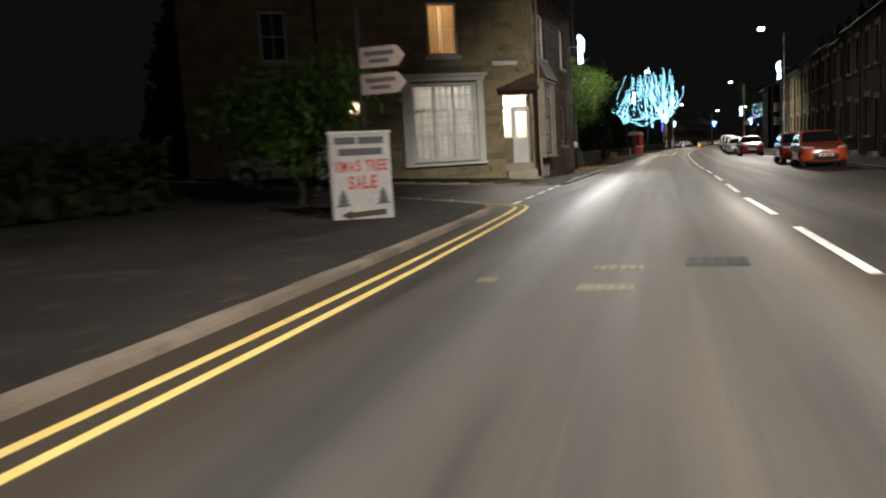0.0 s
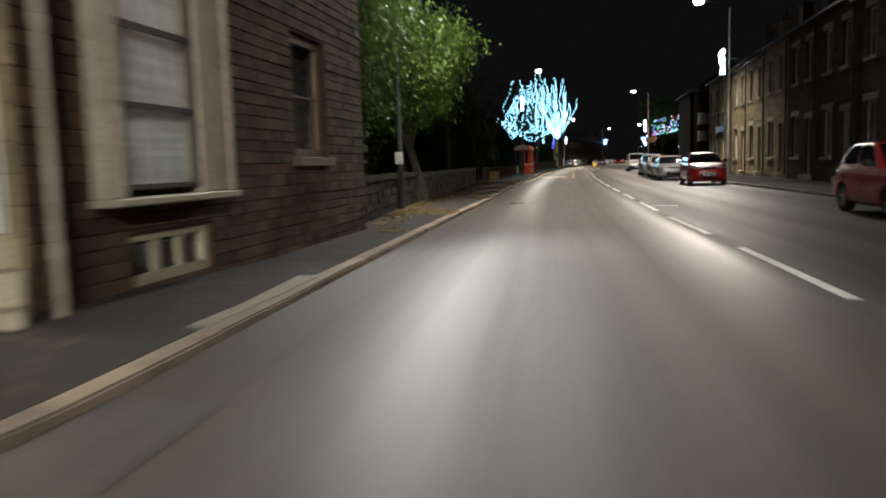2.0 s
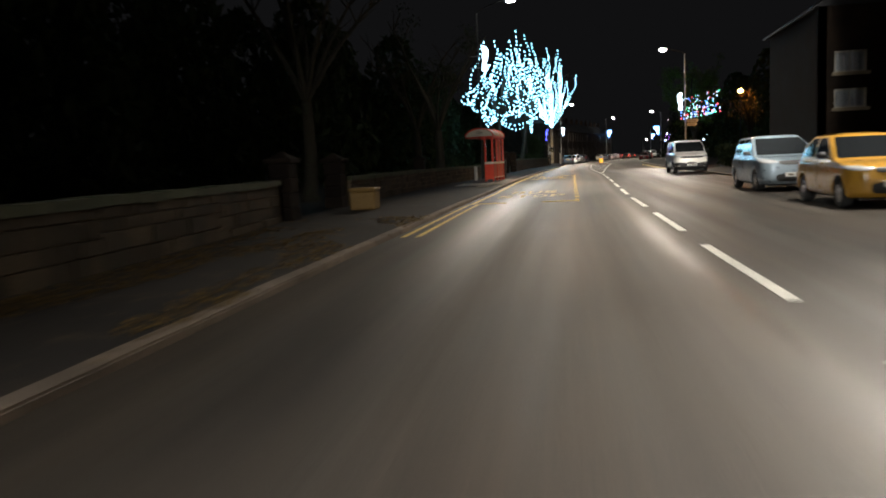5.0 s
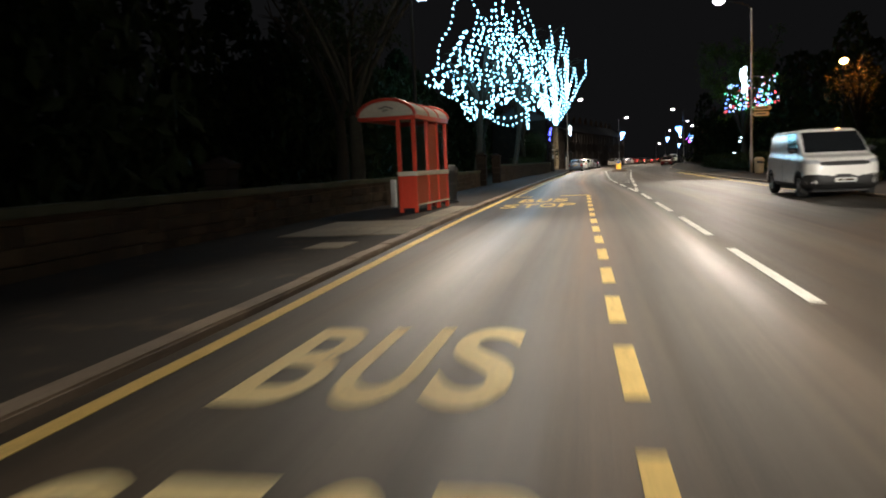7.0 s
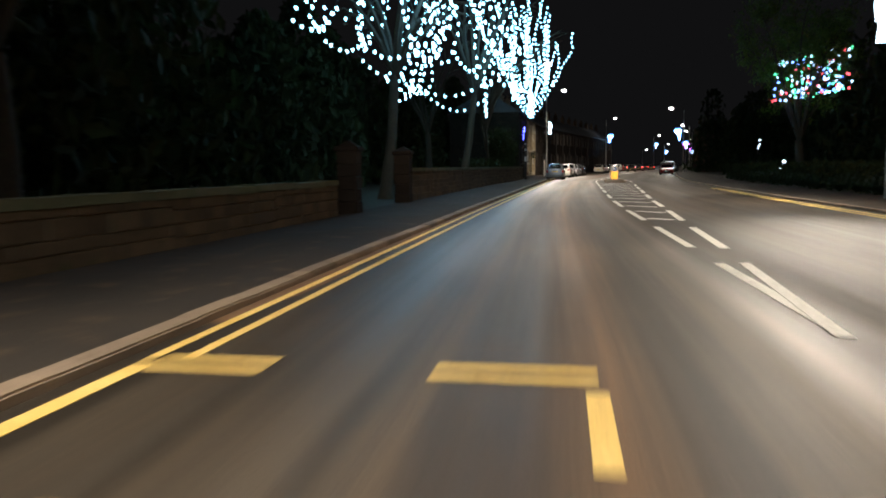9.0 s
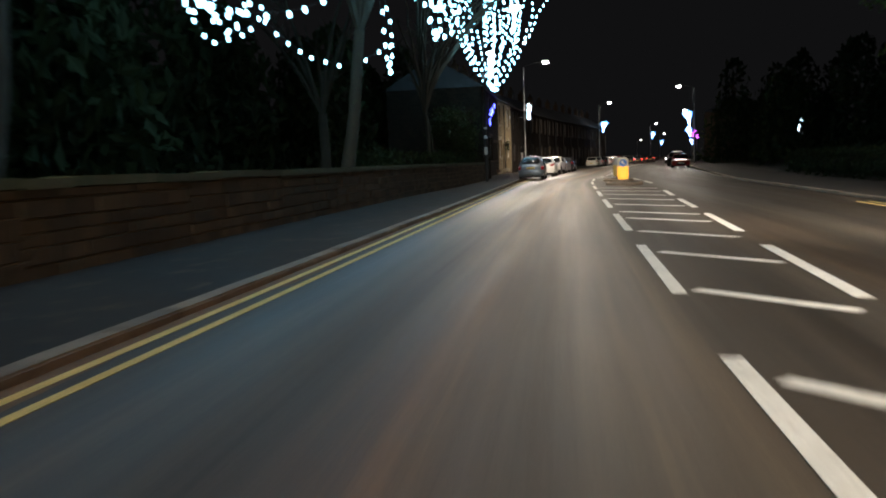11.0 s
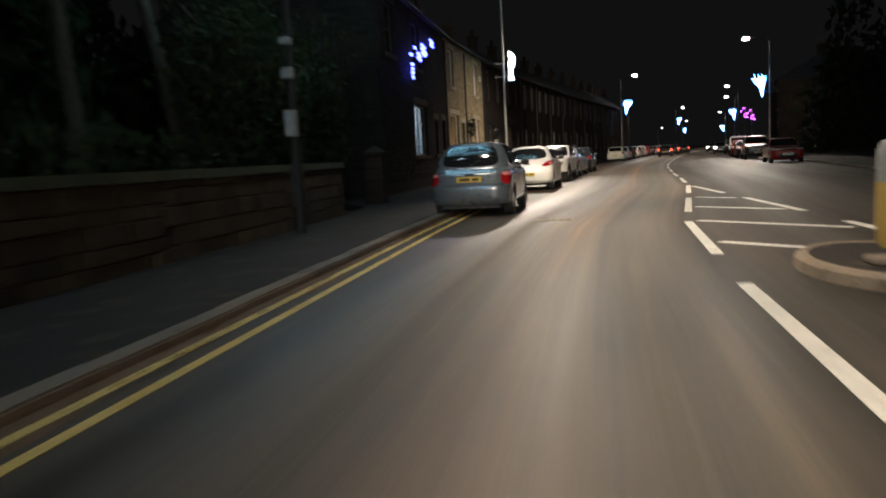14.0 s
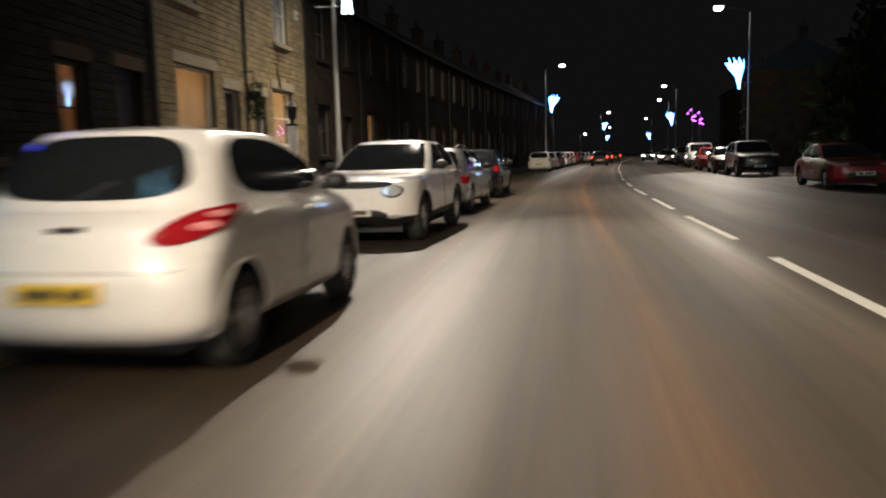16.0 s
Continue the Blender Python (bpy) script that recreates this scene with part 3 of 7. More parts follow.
for k in range(0, 12):
    far = 125.2 + 6.05 * k
    if 165.9 < far < 168 or far > 193:
        continue
    near = far - 4.0
    mark("hatch_dash", quad_line([(hx(near), near), (hx(far), far)], 0.15), M_WHITE)
for y in list(np.arange(127.95, 149.5, 2.97)) + list(np.arange(150.71, 191.5, 2.985)):
    x0, x1 = cx(y) + 0.17, None
    for s in np.arange(0.1, 4, 0.05):
        if x0 + s > hx(y - s) - 0.22:
            x1 = x0 + s
            break
    if x1 is None or x1 - x0 < 0.2 or 166.6 < y - 0.6 < 171.5 or 172.6 < y - 0.6 < 176.6:
        continue
    mark("hatch_bar", quad_line([(x0, y), (x1, y - (x1 - x0))], 0.16), M_WHITE)


def yellow(y0, y1, off, w=0.09, side=kl):
    sg = 1 if side is kl else -1
    mark("yellow_line", quad_line([(side(y) + sg * off, y) for y in np.linspace(y0, y1, max(2, int((y1 - y0) / 3)))], w), M_YELLOW)


for off in (0.42, 0.68):
    yellow(-28, 14.5, off)
    bend = [tuple(q) for q in catmull(inset([(kl(y), y) for y in (14.5, 15.2)] + NEAR_KERB[1:8], -off), 5)]
    mark("yellow_line", quad_line([(x, y) for x, y in bend[:16]], 0.09, 0.012), M_YELLOW)
    bm = bmesh.new()
    tail = bend[15:]
    strip(bm, [(x, y, rise(x, y) + 0.02) for x, y in inset(tail, 0.045)], [(x, y, rise(x, y) + 0.02) for x, y in inset(tail, -0.045)])
    mark("yellow_line", bm, M_YELLOW_WORN)
    yellow(74, 83.1, off - 0.26)
    yellow(113.8, 187, off - 0.24)
    yellow(112, 152, off - 0.12, 0.08, kr)
yellow(83.1, 113.7, 0.22, 0.14)
for k in range(5):
    y = 17.92 + 2.05 * k
    mark("give_way_dash", quad_line([(-2.82 - 0.05 * (y - 17.9), y), (-2.82 - 0.05 * (y + 1.2 - 17.9), y + 1.2)], 0.11, 0.012), M_WHITE)
bx = lambda y: interp([(83, -1.33), (86, -1.36), (90, -1.45), (96, -1.53), (102, -1.64), (114, -1.8)], y)
for k in range(16):
    y = 83.15 + 1.94 * k
    mark("bus_bay_dash", quad_line([(bx(y), y), (bx(y + 1.12), y + 1.12)], 0.13), M_YELLOW)
for y, spans in ((83.2, ((-4.22, -3.36), (-2.32, -1.26))), (113.6, ((-4.68, -3.86), (-2.79, -1.78)))):
    for d in (0, 0.24):
        for a, b in spans:
            mark("bus_bay_end", quad_line([(a, y + d), (b, y + d)], 0.1, 0.009), M_YELLOW)


def lettering(text, x0, x1, y0, y1, z, mat, parent, m=None, name="letter"):
    """Each letter is cut from the built-in font and stretched over its share of the box."""
    widths = {"I": 0.45, "M": 1.25, "W": 1.3}
    tot = sum(widths.get(c, 1.0) for c in text)
    x = x0
    for c in text:
        w = (x1 - x0) * widths.get(c, 1.0) / tot
        if c != " ":
            cu = bpy.data.curves.new("letter", "FONT")
            cu.body, cu.offset, cu.extrude = c, 0.022, 0.0
            ob = bpy.data.objects.new("letter", cu)
            me = bpy.data.meshes.new_from_object(ob)
            co = [v.co for v in me.vertices]
            a, b = min(v.x for v in co), max(v.x for v in co)
            c0, c1 = min(v.y for v in co), max(v.y for v in co)
            for v in me.vertices:
                p = Vector((x + (v.co.x - a) / (b - a) * w * 0.84, y0 + (v.co.y - c0) / (c1 - c0) * (y1 - y0), z))
                v.co = m @ p if m is not None else p
            me.shade_flat()
            me.update()
            me.materials.append(mat)
            o2 = new(name, me)
            o2.parent = parent
            bpy.data.objects.remove(ob)
            bpy.data.curves.remove(cu)
        x += w


lettering("STOP", -3.97, -1.68, 86.1, 87.72, 0.007, M_YELLOW_HEADLIT, road)
lettering("BUS", -3.74, -2.02, 88.72, 90.66, 0.007, M_YELLOW_HEADLIT, road)
lettering("STOP", -4.28, -2.05, 106.6, 108.5, 0.007, M_YELLOW_DULL, road)
lettering("BUS", -4.0, -2.35, 109.6, 111.6, 0.007, M_YELLOW_DULL, road)

mark("hatch_dash", quad_line([(0.02, 115.0), (0.23, 119.35)], 0.13, 0.012), M_WHITE)
# a short painted tick
mark("painted_tick", quad_line([(1.35, 45.65), (2.0, 45.6)], 0.06), M_WHITE)

# silt and leaf mould in the gutter
bm = bmesh.new()
gut = list(np.arange(115, 188, 1.5))
strip(bm, [(kl(y) + 0.005, y) for y in gut], [(kl(y) + 0.24 + 0.07 * math.sin(y * 1.3) + 0.04 * math.sin(y * 3.1), y) for y in gut], 0.004)
part("gutter_silt", bm, M_LEAFLITTER, road)

# iron covers and patches in the carriageway
for x, y, w, d in ((1.65, 8.4, 0.62, 0.62), (-2.5, 48.6, 0.45, 0.35), (0.67, 8.0, 0.5, 0.28), (0.67, 6.85, 0.5, 0.3), (-1.96, 181.7, 0.7, 0.4), (-0.55, 7.3, 0.2, 0.2)):
    base = thing("manhole_cover", "square cast iron cover let into the asphalt", "manhole cover", pose(x, y, 0.003), kind="structure")
    bm = bmesh.new()
    box(bm, -w / 2, w / 2, -d / 2, d / 2, -0.02, 0.004, bevel=0.003)
    for i in range(5):
        for j in range(3):
            box(bm, -w / 2 + w * (i + 0.3) / 5, -w / 2 + w * (i + 0.7) / 5, -d / 2 + d * (j + 0.3) / 3, -d / 2 + d * (j + 0.7) / 3, 0.003, 0.008)
    part("cover", bm, M_IRON if 0.55 < w < 0.65 or w == 0.45 else M_SLAB, base)


# ---- houses ----
def wall(parent, m, L, z0, z1, openings, mat, thick=0.3, name="wall", label=""):
    """A wall with real openings: front at y = 0, back at y = thick, reveals all round."""
    xs = sorted({0.0, L, *[o[0] for o in openings], *[o[1] for o in openings]})
    zs = sorted({z0, z1, *[o[2] for o in openings], *[o[3] for o in openings]})
    hole = lambda i, j: i < 0 or j < 0 or i >= len(xs) - 1 or j >= len(zs) - 1 or any(
        o[0] - 1e-6 <= xs[i] and xs[i + 1] <= o[1] + 1e-6 and o[2] - 1e-6 <= zs[j] and zs[j + 1] <= o[3] + 1e-6 for o in openings)
    bm = bmesh.new()
    quad = lambda *p: bm.faces.new([bm.verts.new(m @ Vector(q)) for q in p])
    for i in range(len(xs) - 1):
        for j in range(len(zs) - 1):
            if hole(i, j):
                continue
            a, b, c, d = xs[i], xs[i + 1], zs[j], zs[j + 1]
            quad((a, 0, c), (b, 0, c), (b, 0, d), (a, 0, d))
            quad((b, thick, c), (a, thick, c), (a, thick, d), (b, thick, d))
            if hole(i - 1, j):
                quad((a, thick, c), (a, 0, c), (a, 0, d), (a, thick, d))
            if hole(i + 1, j):
                quad((b, 0, c), (b, thick, c), (b, thick, d), (b, 0, d))
            if hole(i, j - 1):
                quad((a, thick, c), (b, thick, c), (b, 0, c), (a, 0, c))
            if hole(i, j + 1):
                quad((a, 0, d), (b, 0, d), (b, thick, d), (a, thick, d))
    return part(name, bm, mat, parent, label)


def masonry(parent, m, L, z0, z1, openings, mat, course=0.3, blen=0.6, seed=1, singles=None, depth=0.018):
    """Coursed blocks that stand proud of the wall. singles: (x0, x1, z0, z1) within which each block is a piece of its own."""
    rng = random.Random(seed)
    unit = bmesh.new()
    i0 = 0.04
    f = [unit.verts.new(p) for p in ((i0, -1, i0), (1 - i0, -1, i0), (1 - i0, -1, 1 - i0), (i0, -1, 1 - i0))]
    k = [unit.verts.new(p) for p in ((0, 0, 0), (1, 0, 0), (1, 0, 1), (0, 0, 1))]
    unit.faces.new(f)
    for a in range(4):
        unit.faces.new((k[a], k[(a + 1) % 4], f[(a + 1) % 4], f[a]))
    me = finish(unit, "stone_block", mat)
    joined = bmesh.new()
    z = z0
    while z < z1 - 0.05:
        h = min(course * rng.uniform(0.88, 1.12), z1 - z)
        spans, cur = [], [(0.0, L)]
        for o in openings:
            if o[2] < z + h - 0.04 and o[3] > z + 0.04:
                cur = [q for a, b in cur for q in ((a, min(b, o[0])), (max(a, o[1]), b)) if q[1] - q[0] > 0.06]
        for a, b in cur:
            x = a
            while x < b - 0.03:
                w = min(blen * rng.uniform(0.55, 1.5), b - x)
                if b - x - w < 0.18:
                    w = b - x
                spans.append((x, w))
                x += w
        for x, w in spans:
            d = depth * rng.uniform(0.55, 1.25)
            g = 0.002
            if singles and singles[0] <= x + w / 2 <= singles[1] and singles[2] <= z + h / 2 <= singles[3]:
                ob = new("stone_block", me)
                ob.parent = parent
                ob.matrix_world = m @ Matrix.Translation((x + g, 0, z + g)) @ Matrix.Diagonal((w - 2 * g, d, h - 2 * g, 1))
            else:
                a, b, c, e = x + g, x + w - g, z + g, z + h - g
                q = 0.011
                F = [joined.verts.new(m @ Vector(p)) for p in ((a + q, -d, c + q), (b - q, -d, c + q), (b - q, -d, e - q), (a + q, -d, e - q))]
                K = [joined.verts.new(m @ Vector(p)) for p in ((a, 0, c), (b, 0, c), (b, 0, e), (a, 0, e))]
                joined.faces.new(F)
                for n_ in range(4):
                    joined.faces.new((K[n_], K[(n_ + 1) % 4], F[(n_ + 1) % 4], F[n_]))
        z += h
    ob = part("stonework", joined, mat, parent)
    tagged(ob, kind="stuff")


def lit_room(parent, m, x0, x1, z0, z1, tint, watts, deep=2.2, wall_mat=None, y0=0.3):
    """A closed room behind a window with a lamp hanging in it."""
    bm = bmesh.new()
    a, b, c, d = x0 - 0.5, x1 + 0.5, z0 - 0.6, z1 + 0.35
    q = lambda *p: bm.faces.new([bm.verts.new(m @ Vector(v)) for v in p])
    e = y0 + deep
    s = y0 + 0.003
    q((a, e, c), (b, e, c), (b, e, d), (a, e, d))
    q((a, s, c), (a, e, c), (a, e, d), (a, s, d))
    q((b, e, c), (b, s, c), (b, s, d), (b, e, d))
    q((a, s, c), (b, s, c), (b, e, c), (a, e, c))
    q((a, e, d), (b, e, d), (b, s, d), (a, s, d))
    part("room_lining", bm, wall_mat or M_PLASTER, parent)
    if watts:
        la = bpy.data.lights.new("room_lamp", "POINT")
        la.energy, la.color, la.shadow_soft_size = watts, tint, 0.12
        lo = new("room_lamp", la)
        lo.location = m @ Vector(((x0 + x1) / 2 + 0.1, y0 + deep * 0.55, d - 0.45))


def window(parent, m, x0, x1, z0, z1, cols=2, rows=2, frame=None, fw=0.07, drape=None, lit=None, sill=True, lintel=False, inset_y=0.1, drape_part=1.0, bars=0.03):
    frame = frame or M_PAINT
    w = thing("window", "", "")
    w.parent = parent
    for key in ("label", "category"):
        if key in w:
            del w[key]
    bm = bmesh.new()
    y = inset_y
    for a, b, c, d in ((x0, x0 + fw, z0, z1), (x1 - fw, x1, z0, z1), (x0 + fw, x1 - fw, z0, z0 + fw), (x0 + fw, x1 - fw, z1 - fw, z1)):
        box(bm, a, b, y, y + 0.08, c, d, m)
    part("window_frame", bm, frame, w)
    X = np.linspace(x0 + fw, x1 - fw, cols + 1)
    Z = np.linspace(z0 + fw, z1 - fw, rows + 1) if isinstance(rows, int) else z0 + fw + (z1 - z0 - 2 * fw) * np.array(rows)
    rows = len(Z) - 1
    for i in range(cols):
        for j in range(rows):
            bm = bmesh.new()
            box(bm, X[i] + 0.008, X[i + 1] - 0.008, y + 0.036, y + 0.041, Z[j] + 0.008, Z[j + 1] - 0.008, m)
            p = part("pane", bm, M_GLASS, w)
            p.visible_shadow = False
    for i in range(1, cols):
        bm = bmesh.new()
        box(bm, X[i] - bars / 2, X[i] + bars / 2, y + 0.015, y + 0.062, Z[0], Z[-1], m)
        part("glazing_bar", bm, frame, w)
    for j in range(1, rows):
        bm = bmesh.new()
        box(bm, X[0], X[-1], y + 0.012, y + 0.065, Z[j] - bars / 2, Z[j] + bars / 2, m)
        part("glazing_bar", bm, frame, w)
    if sill:
        bm = bmesh.new()
        box(bm, x0 - 0.1, x1 + 0.1, -0.11, y, z0 - 0.14, z0 - 0.004, m, 0.01)
        part("sill", bm, sill if not isinstance(sill, bool) else M_LINTEL, w)
    if lintel:
        bm = bmesh.new()
        box(bm, x0 - 0.15, x1 + 0.15, -0.045, 0.02, z1 + 0.003, z1 + 0.26, m, 0.01)
        part("lintel", bm, M_LINTEL if isinstance(lintel, bool) else lintel, w)
    if drape:
        bm = bmesh.new()
        n_ = max(12, int((x1 - x0) * 14))
        spans = [(x0 + fw * 0.5, x1 - fw * 0.5)] if drape_part >= 1 else [(x0 + fw * 0.5, x0 + (x1 - x0) * drape_part / 2), (x1 - (x1 - x0) * drape_part / 2, x1 - fw * 0.5)]
        for a, b in spans:
            L_ = []
            for i in range(n_ + 1):
                xx = a + (b - a) * i / n_
                yy = y + 0.14 + 0.025 * math.sin(i * 1.7)
                L_.append((bm.verts.new(m @ Vector((xx, yy, z0 + 0.01))), bm.verts.new(m @ Vector((xx, yy, z1 - 0.01)))))
            for p, q in zip(L_, L_[1:]):
                bm.faces.new((p[0], q[0], q[1], p[1]))
        part("curtain", bm, drape, w)
    if lit and lit != "shared":
        lit_room(w, m, x0, x1, z0, z1, *lit)
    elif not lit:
        # black sheet behind the pane stands in for the unlit room's shade
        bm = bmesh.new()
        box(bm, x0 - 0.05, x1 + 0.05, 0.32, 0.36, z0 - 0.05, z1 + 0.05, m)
        part("dark_interior", bm, M_ROOMSHADE, w)
    return w


def door(parent, m, x0, x1, z0, z1, mat, frame=None, y=0.14, panes=0, handle=True):
    d = thing("door", "", "")
    d.parent = parent
    for key in ("label", "category"):
        if key in d:
            del d[key]
    bm = bmesh.new()
    for a, b, c, e in ((x0, x0 + 0.07, z0, z1), (x1 - 0.07, x1, z0, z1), (x0 + 0.07, x1 - 0.07, z1 - 0.07, z1)):
        box(bm, a, b, y - 0.04, y + 0.06, c, e, m)
    part("door_frame", bm, frame or mat, d)
    bm = bmesh.new()
    a, b = x0 + 0.075, x1 - 0.075
    top = z1 - 0.075
    if panes:
        gz = z0 + (top - z0) * 0.48
        box(bm, a, b, y, y + 0.05, z0 + 0.01, gz, m)
        box(bm, a, a + 0.1, y, y + 0.05, gz, top, m)
        box(bm, b - 0.1, b, y, y + 0.05, gz, top, m)
        box(bm, a + 0.1, b - 0.1, y, y + 0.05, top - 0.1, top, m)
    else:
        box(bm, a, b, y, y + 0.05, z0 + 0.01, top, m)
    for u0, u1 in ((0.12, 0.46), (0.54, 0.88)):
        for v0, v1 in (((0.08, 0.42),) if panes else ((0.08, 0.42), (0.5, 0.92))):
            box(bm, a + (b - a) * u0, a + (b - a) * u1, y - 0.014, y - 0.001, z0 + (top - z0) * v0, z0 + (top - z0) * v1, m, 0.006)
    part("door_leaf", bm, mat, d)
    if panes:
        bm = bmesh.new()
        box(bm, a + 0.1, b - 0.1, y + 0.02, y + 0.026, gz, top - 0.1, m)
        part("pane", bm, M_GLASS, d).visible_shadow = False
    if handle:
        bm = bmesh.new()
        lathe(bm, [(0.0, 0), (0.03, 0.0), (0.018, 0.03), (0.03, 0.05), (0.0, 0.065)], 10, m @ Matrix.Translation((b - 0.12, y, z0 + 1.0)) @ Matrix.Rotation(radians(90), 4, 'X'))
        part("door_knob", bm, M_GALV, d)
    return d


def drainpipe(parent, m, x, z0, z1, y=-0.12, r=0.05, mat=None):
    bm = bmesh.new()
    tube(bm, [m @ Vector((x, y, z0)), m @ Vector((x, y, z1))], r, 10)
    for z in np.arange(z0 + 0.5, z1, 1.8):
        tube(bm, [m @ Vector((x, y, z)), m @ Vector((x, y, z + 0.09))], r * 1.3, 10)
    part("drainpipe", bm, mat or M_POLE, parent)


# -- the corner house on the side street --
TH = radians(35)
CORNER = Vector((-4.7, 29.9, 0))
SL = 13.0
ua = Vector((math.cos(TH), math.sin(TH), 0))
fa = CORNER - ua * SL
MF = frame_m(fa.x, fa.y, 0, ua.x, ua.y)
fx = lambda s: SL - s
corner_house = thing("corner_house", "two-storey sandstone corner house with lit shop window", "house")
front_open = [(fx(4.95), fx(2.32), 1.06, 4.0), (fx(1.25), fx(0.1), 0.42, 3.48), (fx(4.15), fx(2.95), 5.0, 6.95), (fx(7.65), fx(6.68), 0.95, 3.4), (fx(10.25), fx(9.3), 4.9, 6.65)]
wall(corner_house, MF, SL, -0.2, 7.8, front_open, M_MORTAR, 0.3, "wall", "warm sandstone front wall")
masonry(corner_house, MF, SL, 0.0, 7.8, front_open + [(fx(5.35), fx(2.07), 0.95, 4.45)], M_STONE, 0.27, 0.62, 3, (fx(7.0), SL, 0.0, 4.9))
MS = frame_m(CORNER.x, CORNER.y, 0, 0.012, 1)
side_open = [(1.0, 3.05, 1.12, 3.95), (5.6, 7.0, 1.45, 3.3), (1.35, 2.95, 0.16, 0.7), (1.4, 2.6, 5.0, 6.8), (6.0, 7.0, 5.0, 6.8)]
wall(corner_house, MS, 9.0, -0.2, 7.8, side_open, M_SIDESTONE, 0.3, "wall", "rough brown stone side wall")
masonry(corner_house, MS, 9.0, 0.0, 7.8, side_open, M_SIDESTONE, 0.15, 0.34, 5, (0.0, 7.0, 0.0, 1.7), 0.022)
back = frame_m(CORNER.x + 0.11, CORNER.y + 9.0, 0, -1, 0.25)
wall(corner_house, back, 11.0, -0.2, 7.8, [], M_DARKSTONE, 0.3, "wall", "blind rear gable wall")
# quoins at the corner
for i in range(20):
    bm = bmesh.new()
    box(bm, 0, 0.34 if i % 2 else 0.5, -0.055, 0.1, 0.02 + i * 0.385, 0.39 + i * 0.385, MS, 0.012)
    if i * 0.385 > 3.6:
        part("quoin", bm, M_STONE, corner_house)
    else:
        bm.free()
# shop window with its white surround
shop = window(corner_house, MF, fx(4.95), fx(2.32), 1.06, 4.0, 3, 3, M_PAINT, 0.14, M_PLAID, ((1.0, 0.96, 0.92), 88, 2.6), sill=False, inset_y=0.02, bars=0.075)
for a, b, c, d, e in ((5.28, 4.95, 1.0, 4.06, -0.12), (2.32, 2.07, 1.0, 4.06, -0.12)):
    bm = bmesh.new()
    box(bm, fx(a), fx(b), e, 0.06, c, d, MF, 0.012)
    part("pilaster", bm, M_PAINT, shop, "white painted window surround")
bm = bmesh.new()
box(bm, fx(5.3), fx(2.04), -0.2, 0.05, 4.06, 4.2, MF, 0.012)
box(bm, fx(5.42), fx(1.95), -0.32, 0.05, 4.2, 4.32, MF, 0.02)
part("cornice", bm, M_PAINT, shop, "white moulded cornice")
bm = bmesh.new()
box(bm, fx(5.3), fx(2.04), -0.2, 0.05, 0.9, 1.0, MF, 0.012)
part("sill", bm, M_PAINT, shop)
# front door in its lit recess
porch = window(corner_house, MF, fx(1.25), fx(0.1), 2.98, 3.46, 1, 1, M_PAINT, 0.06, None, "shared", sill=False, inset_y=0.12)
lit_room(porch, MF, fx(1.2), fx(0.42), 0.9, 3.2, (1.0, 0.9, 0.78), 280, 0.8)
window(corner_house, MF, fx(1.25), fx(0.86), 1.82, 2.96, 1, 1, M_PAINT, 0.05, None, "shared", sill=False, inset_y=0.12)
bm = bmesh.new()
box(bm, fx(1.25), fx(0.86), 0.1, 0.2, 0.82, 1.82, MF, 0.01)
part("side_panel", bm, M_STONE, porch)
door(corner_house, MF, fx(0.86), fx(0.1), 0.82, 2.98, M_PAINT, M_PAINT, 0.14, 1)
bm = bmesh.new()
for k in range(3):
    box(bm, fx(1.25), fx(0.02), -0.28 * (2 - k) + 0.02 if k < 2 else 0.0, 0.3, 0.02 + 0.27 * k, 0.02 + 0.27 * (k + 1) - 0.002, MF, 0.012)
part("doorstep", bm, M_LINTEL, corner_house)
bm = bmesh.new()
box(bm, fx(1.62), fx(0.62), -0.05, -0.02, 4.6, 4.76, MF, 0.004)
part("name_plate", bm, M_PAINT, corner_house, "small white plate without writing")
bm = bmesh.new()
pr = [fx(1.5), fx(-0.05)]
v = [bm.verts.new(MF @ Vector(p)) for p in ((pr[0], -0.02, 3.62), (pr[1], -0.02, 3.62), (pr[1], -0.55, 3.6), (pr[0], -0.5, 3.56), (pr[0], -0.02, 3.72), (pr[1], -0.02, 4.3), (pr[1], -0.5, 3.68))]
for f_ in ((0, 3, 2, 1), (0, 4, 3), (4, 5, 6, 3), (3, 6, 2), (0, 1, 5, 4), (1, 2, 6, 5)):
    bm.faces.new([v[i] for i in f_])
part("door_hood", bm, M_DARKSTONE, corner_house, "dark sloping hood over the door")
window(corner_house, MF, fx(4.15), fx(2.95), 5.0, 6.95, 2, 2, M_PAINT, 0.1, M_DRAPE, ((1.0, 0.72, 0.45), 70, 2.0), inset_y=0.06, sill=M_PAINT, drape_part=0.9)
window(corner_house, MF, fx(10.25), fx(9.3), 4.9, 6.65, 2, 2, M_PAINT, 0.08, None, None, inset_y=0.08)
door(corner_house, MF, fx(7.65), fx(6.68), 0.95, 2.98, M_TIMBER, M_TIMBER, 0.14)
window(corner_house, MF, fx(7.65), fx(6.68), 3.0, 3.38, 1, 1, M_TIMBER, 0.05, None, ((1.0, 0.86, 0.66), 160, 1.6), sill=False, inset_y=0.12)
bm = bmesh.new()
box(bm, fx(7.85), fx(6.5), -0.1, 0.02, 3.45, 3.62, MF, 0.012)
part("lintel", bm, M_DARKSTONE, corner_house)
for x in (fx(-0.22), ):
    drainpipe(corner_house, MF, x, 0.12, 7.6, -0.12, 0.038, M_OLDPAINT)
drainpipe(corner_house, MF, fx(8.3), 0.7, 7.6, -0.1, 0.05, M_IRON)
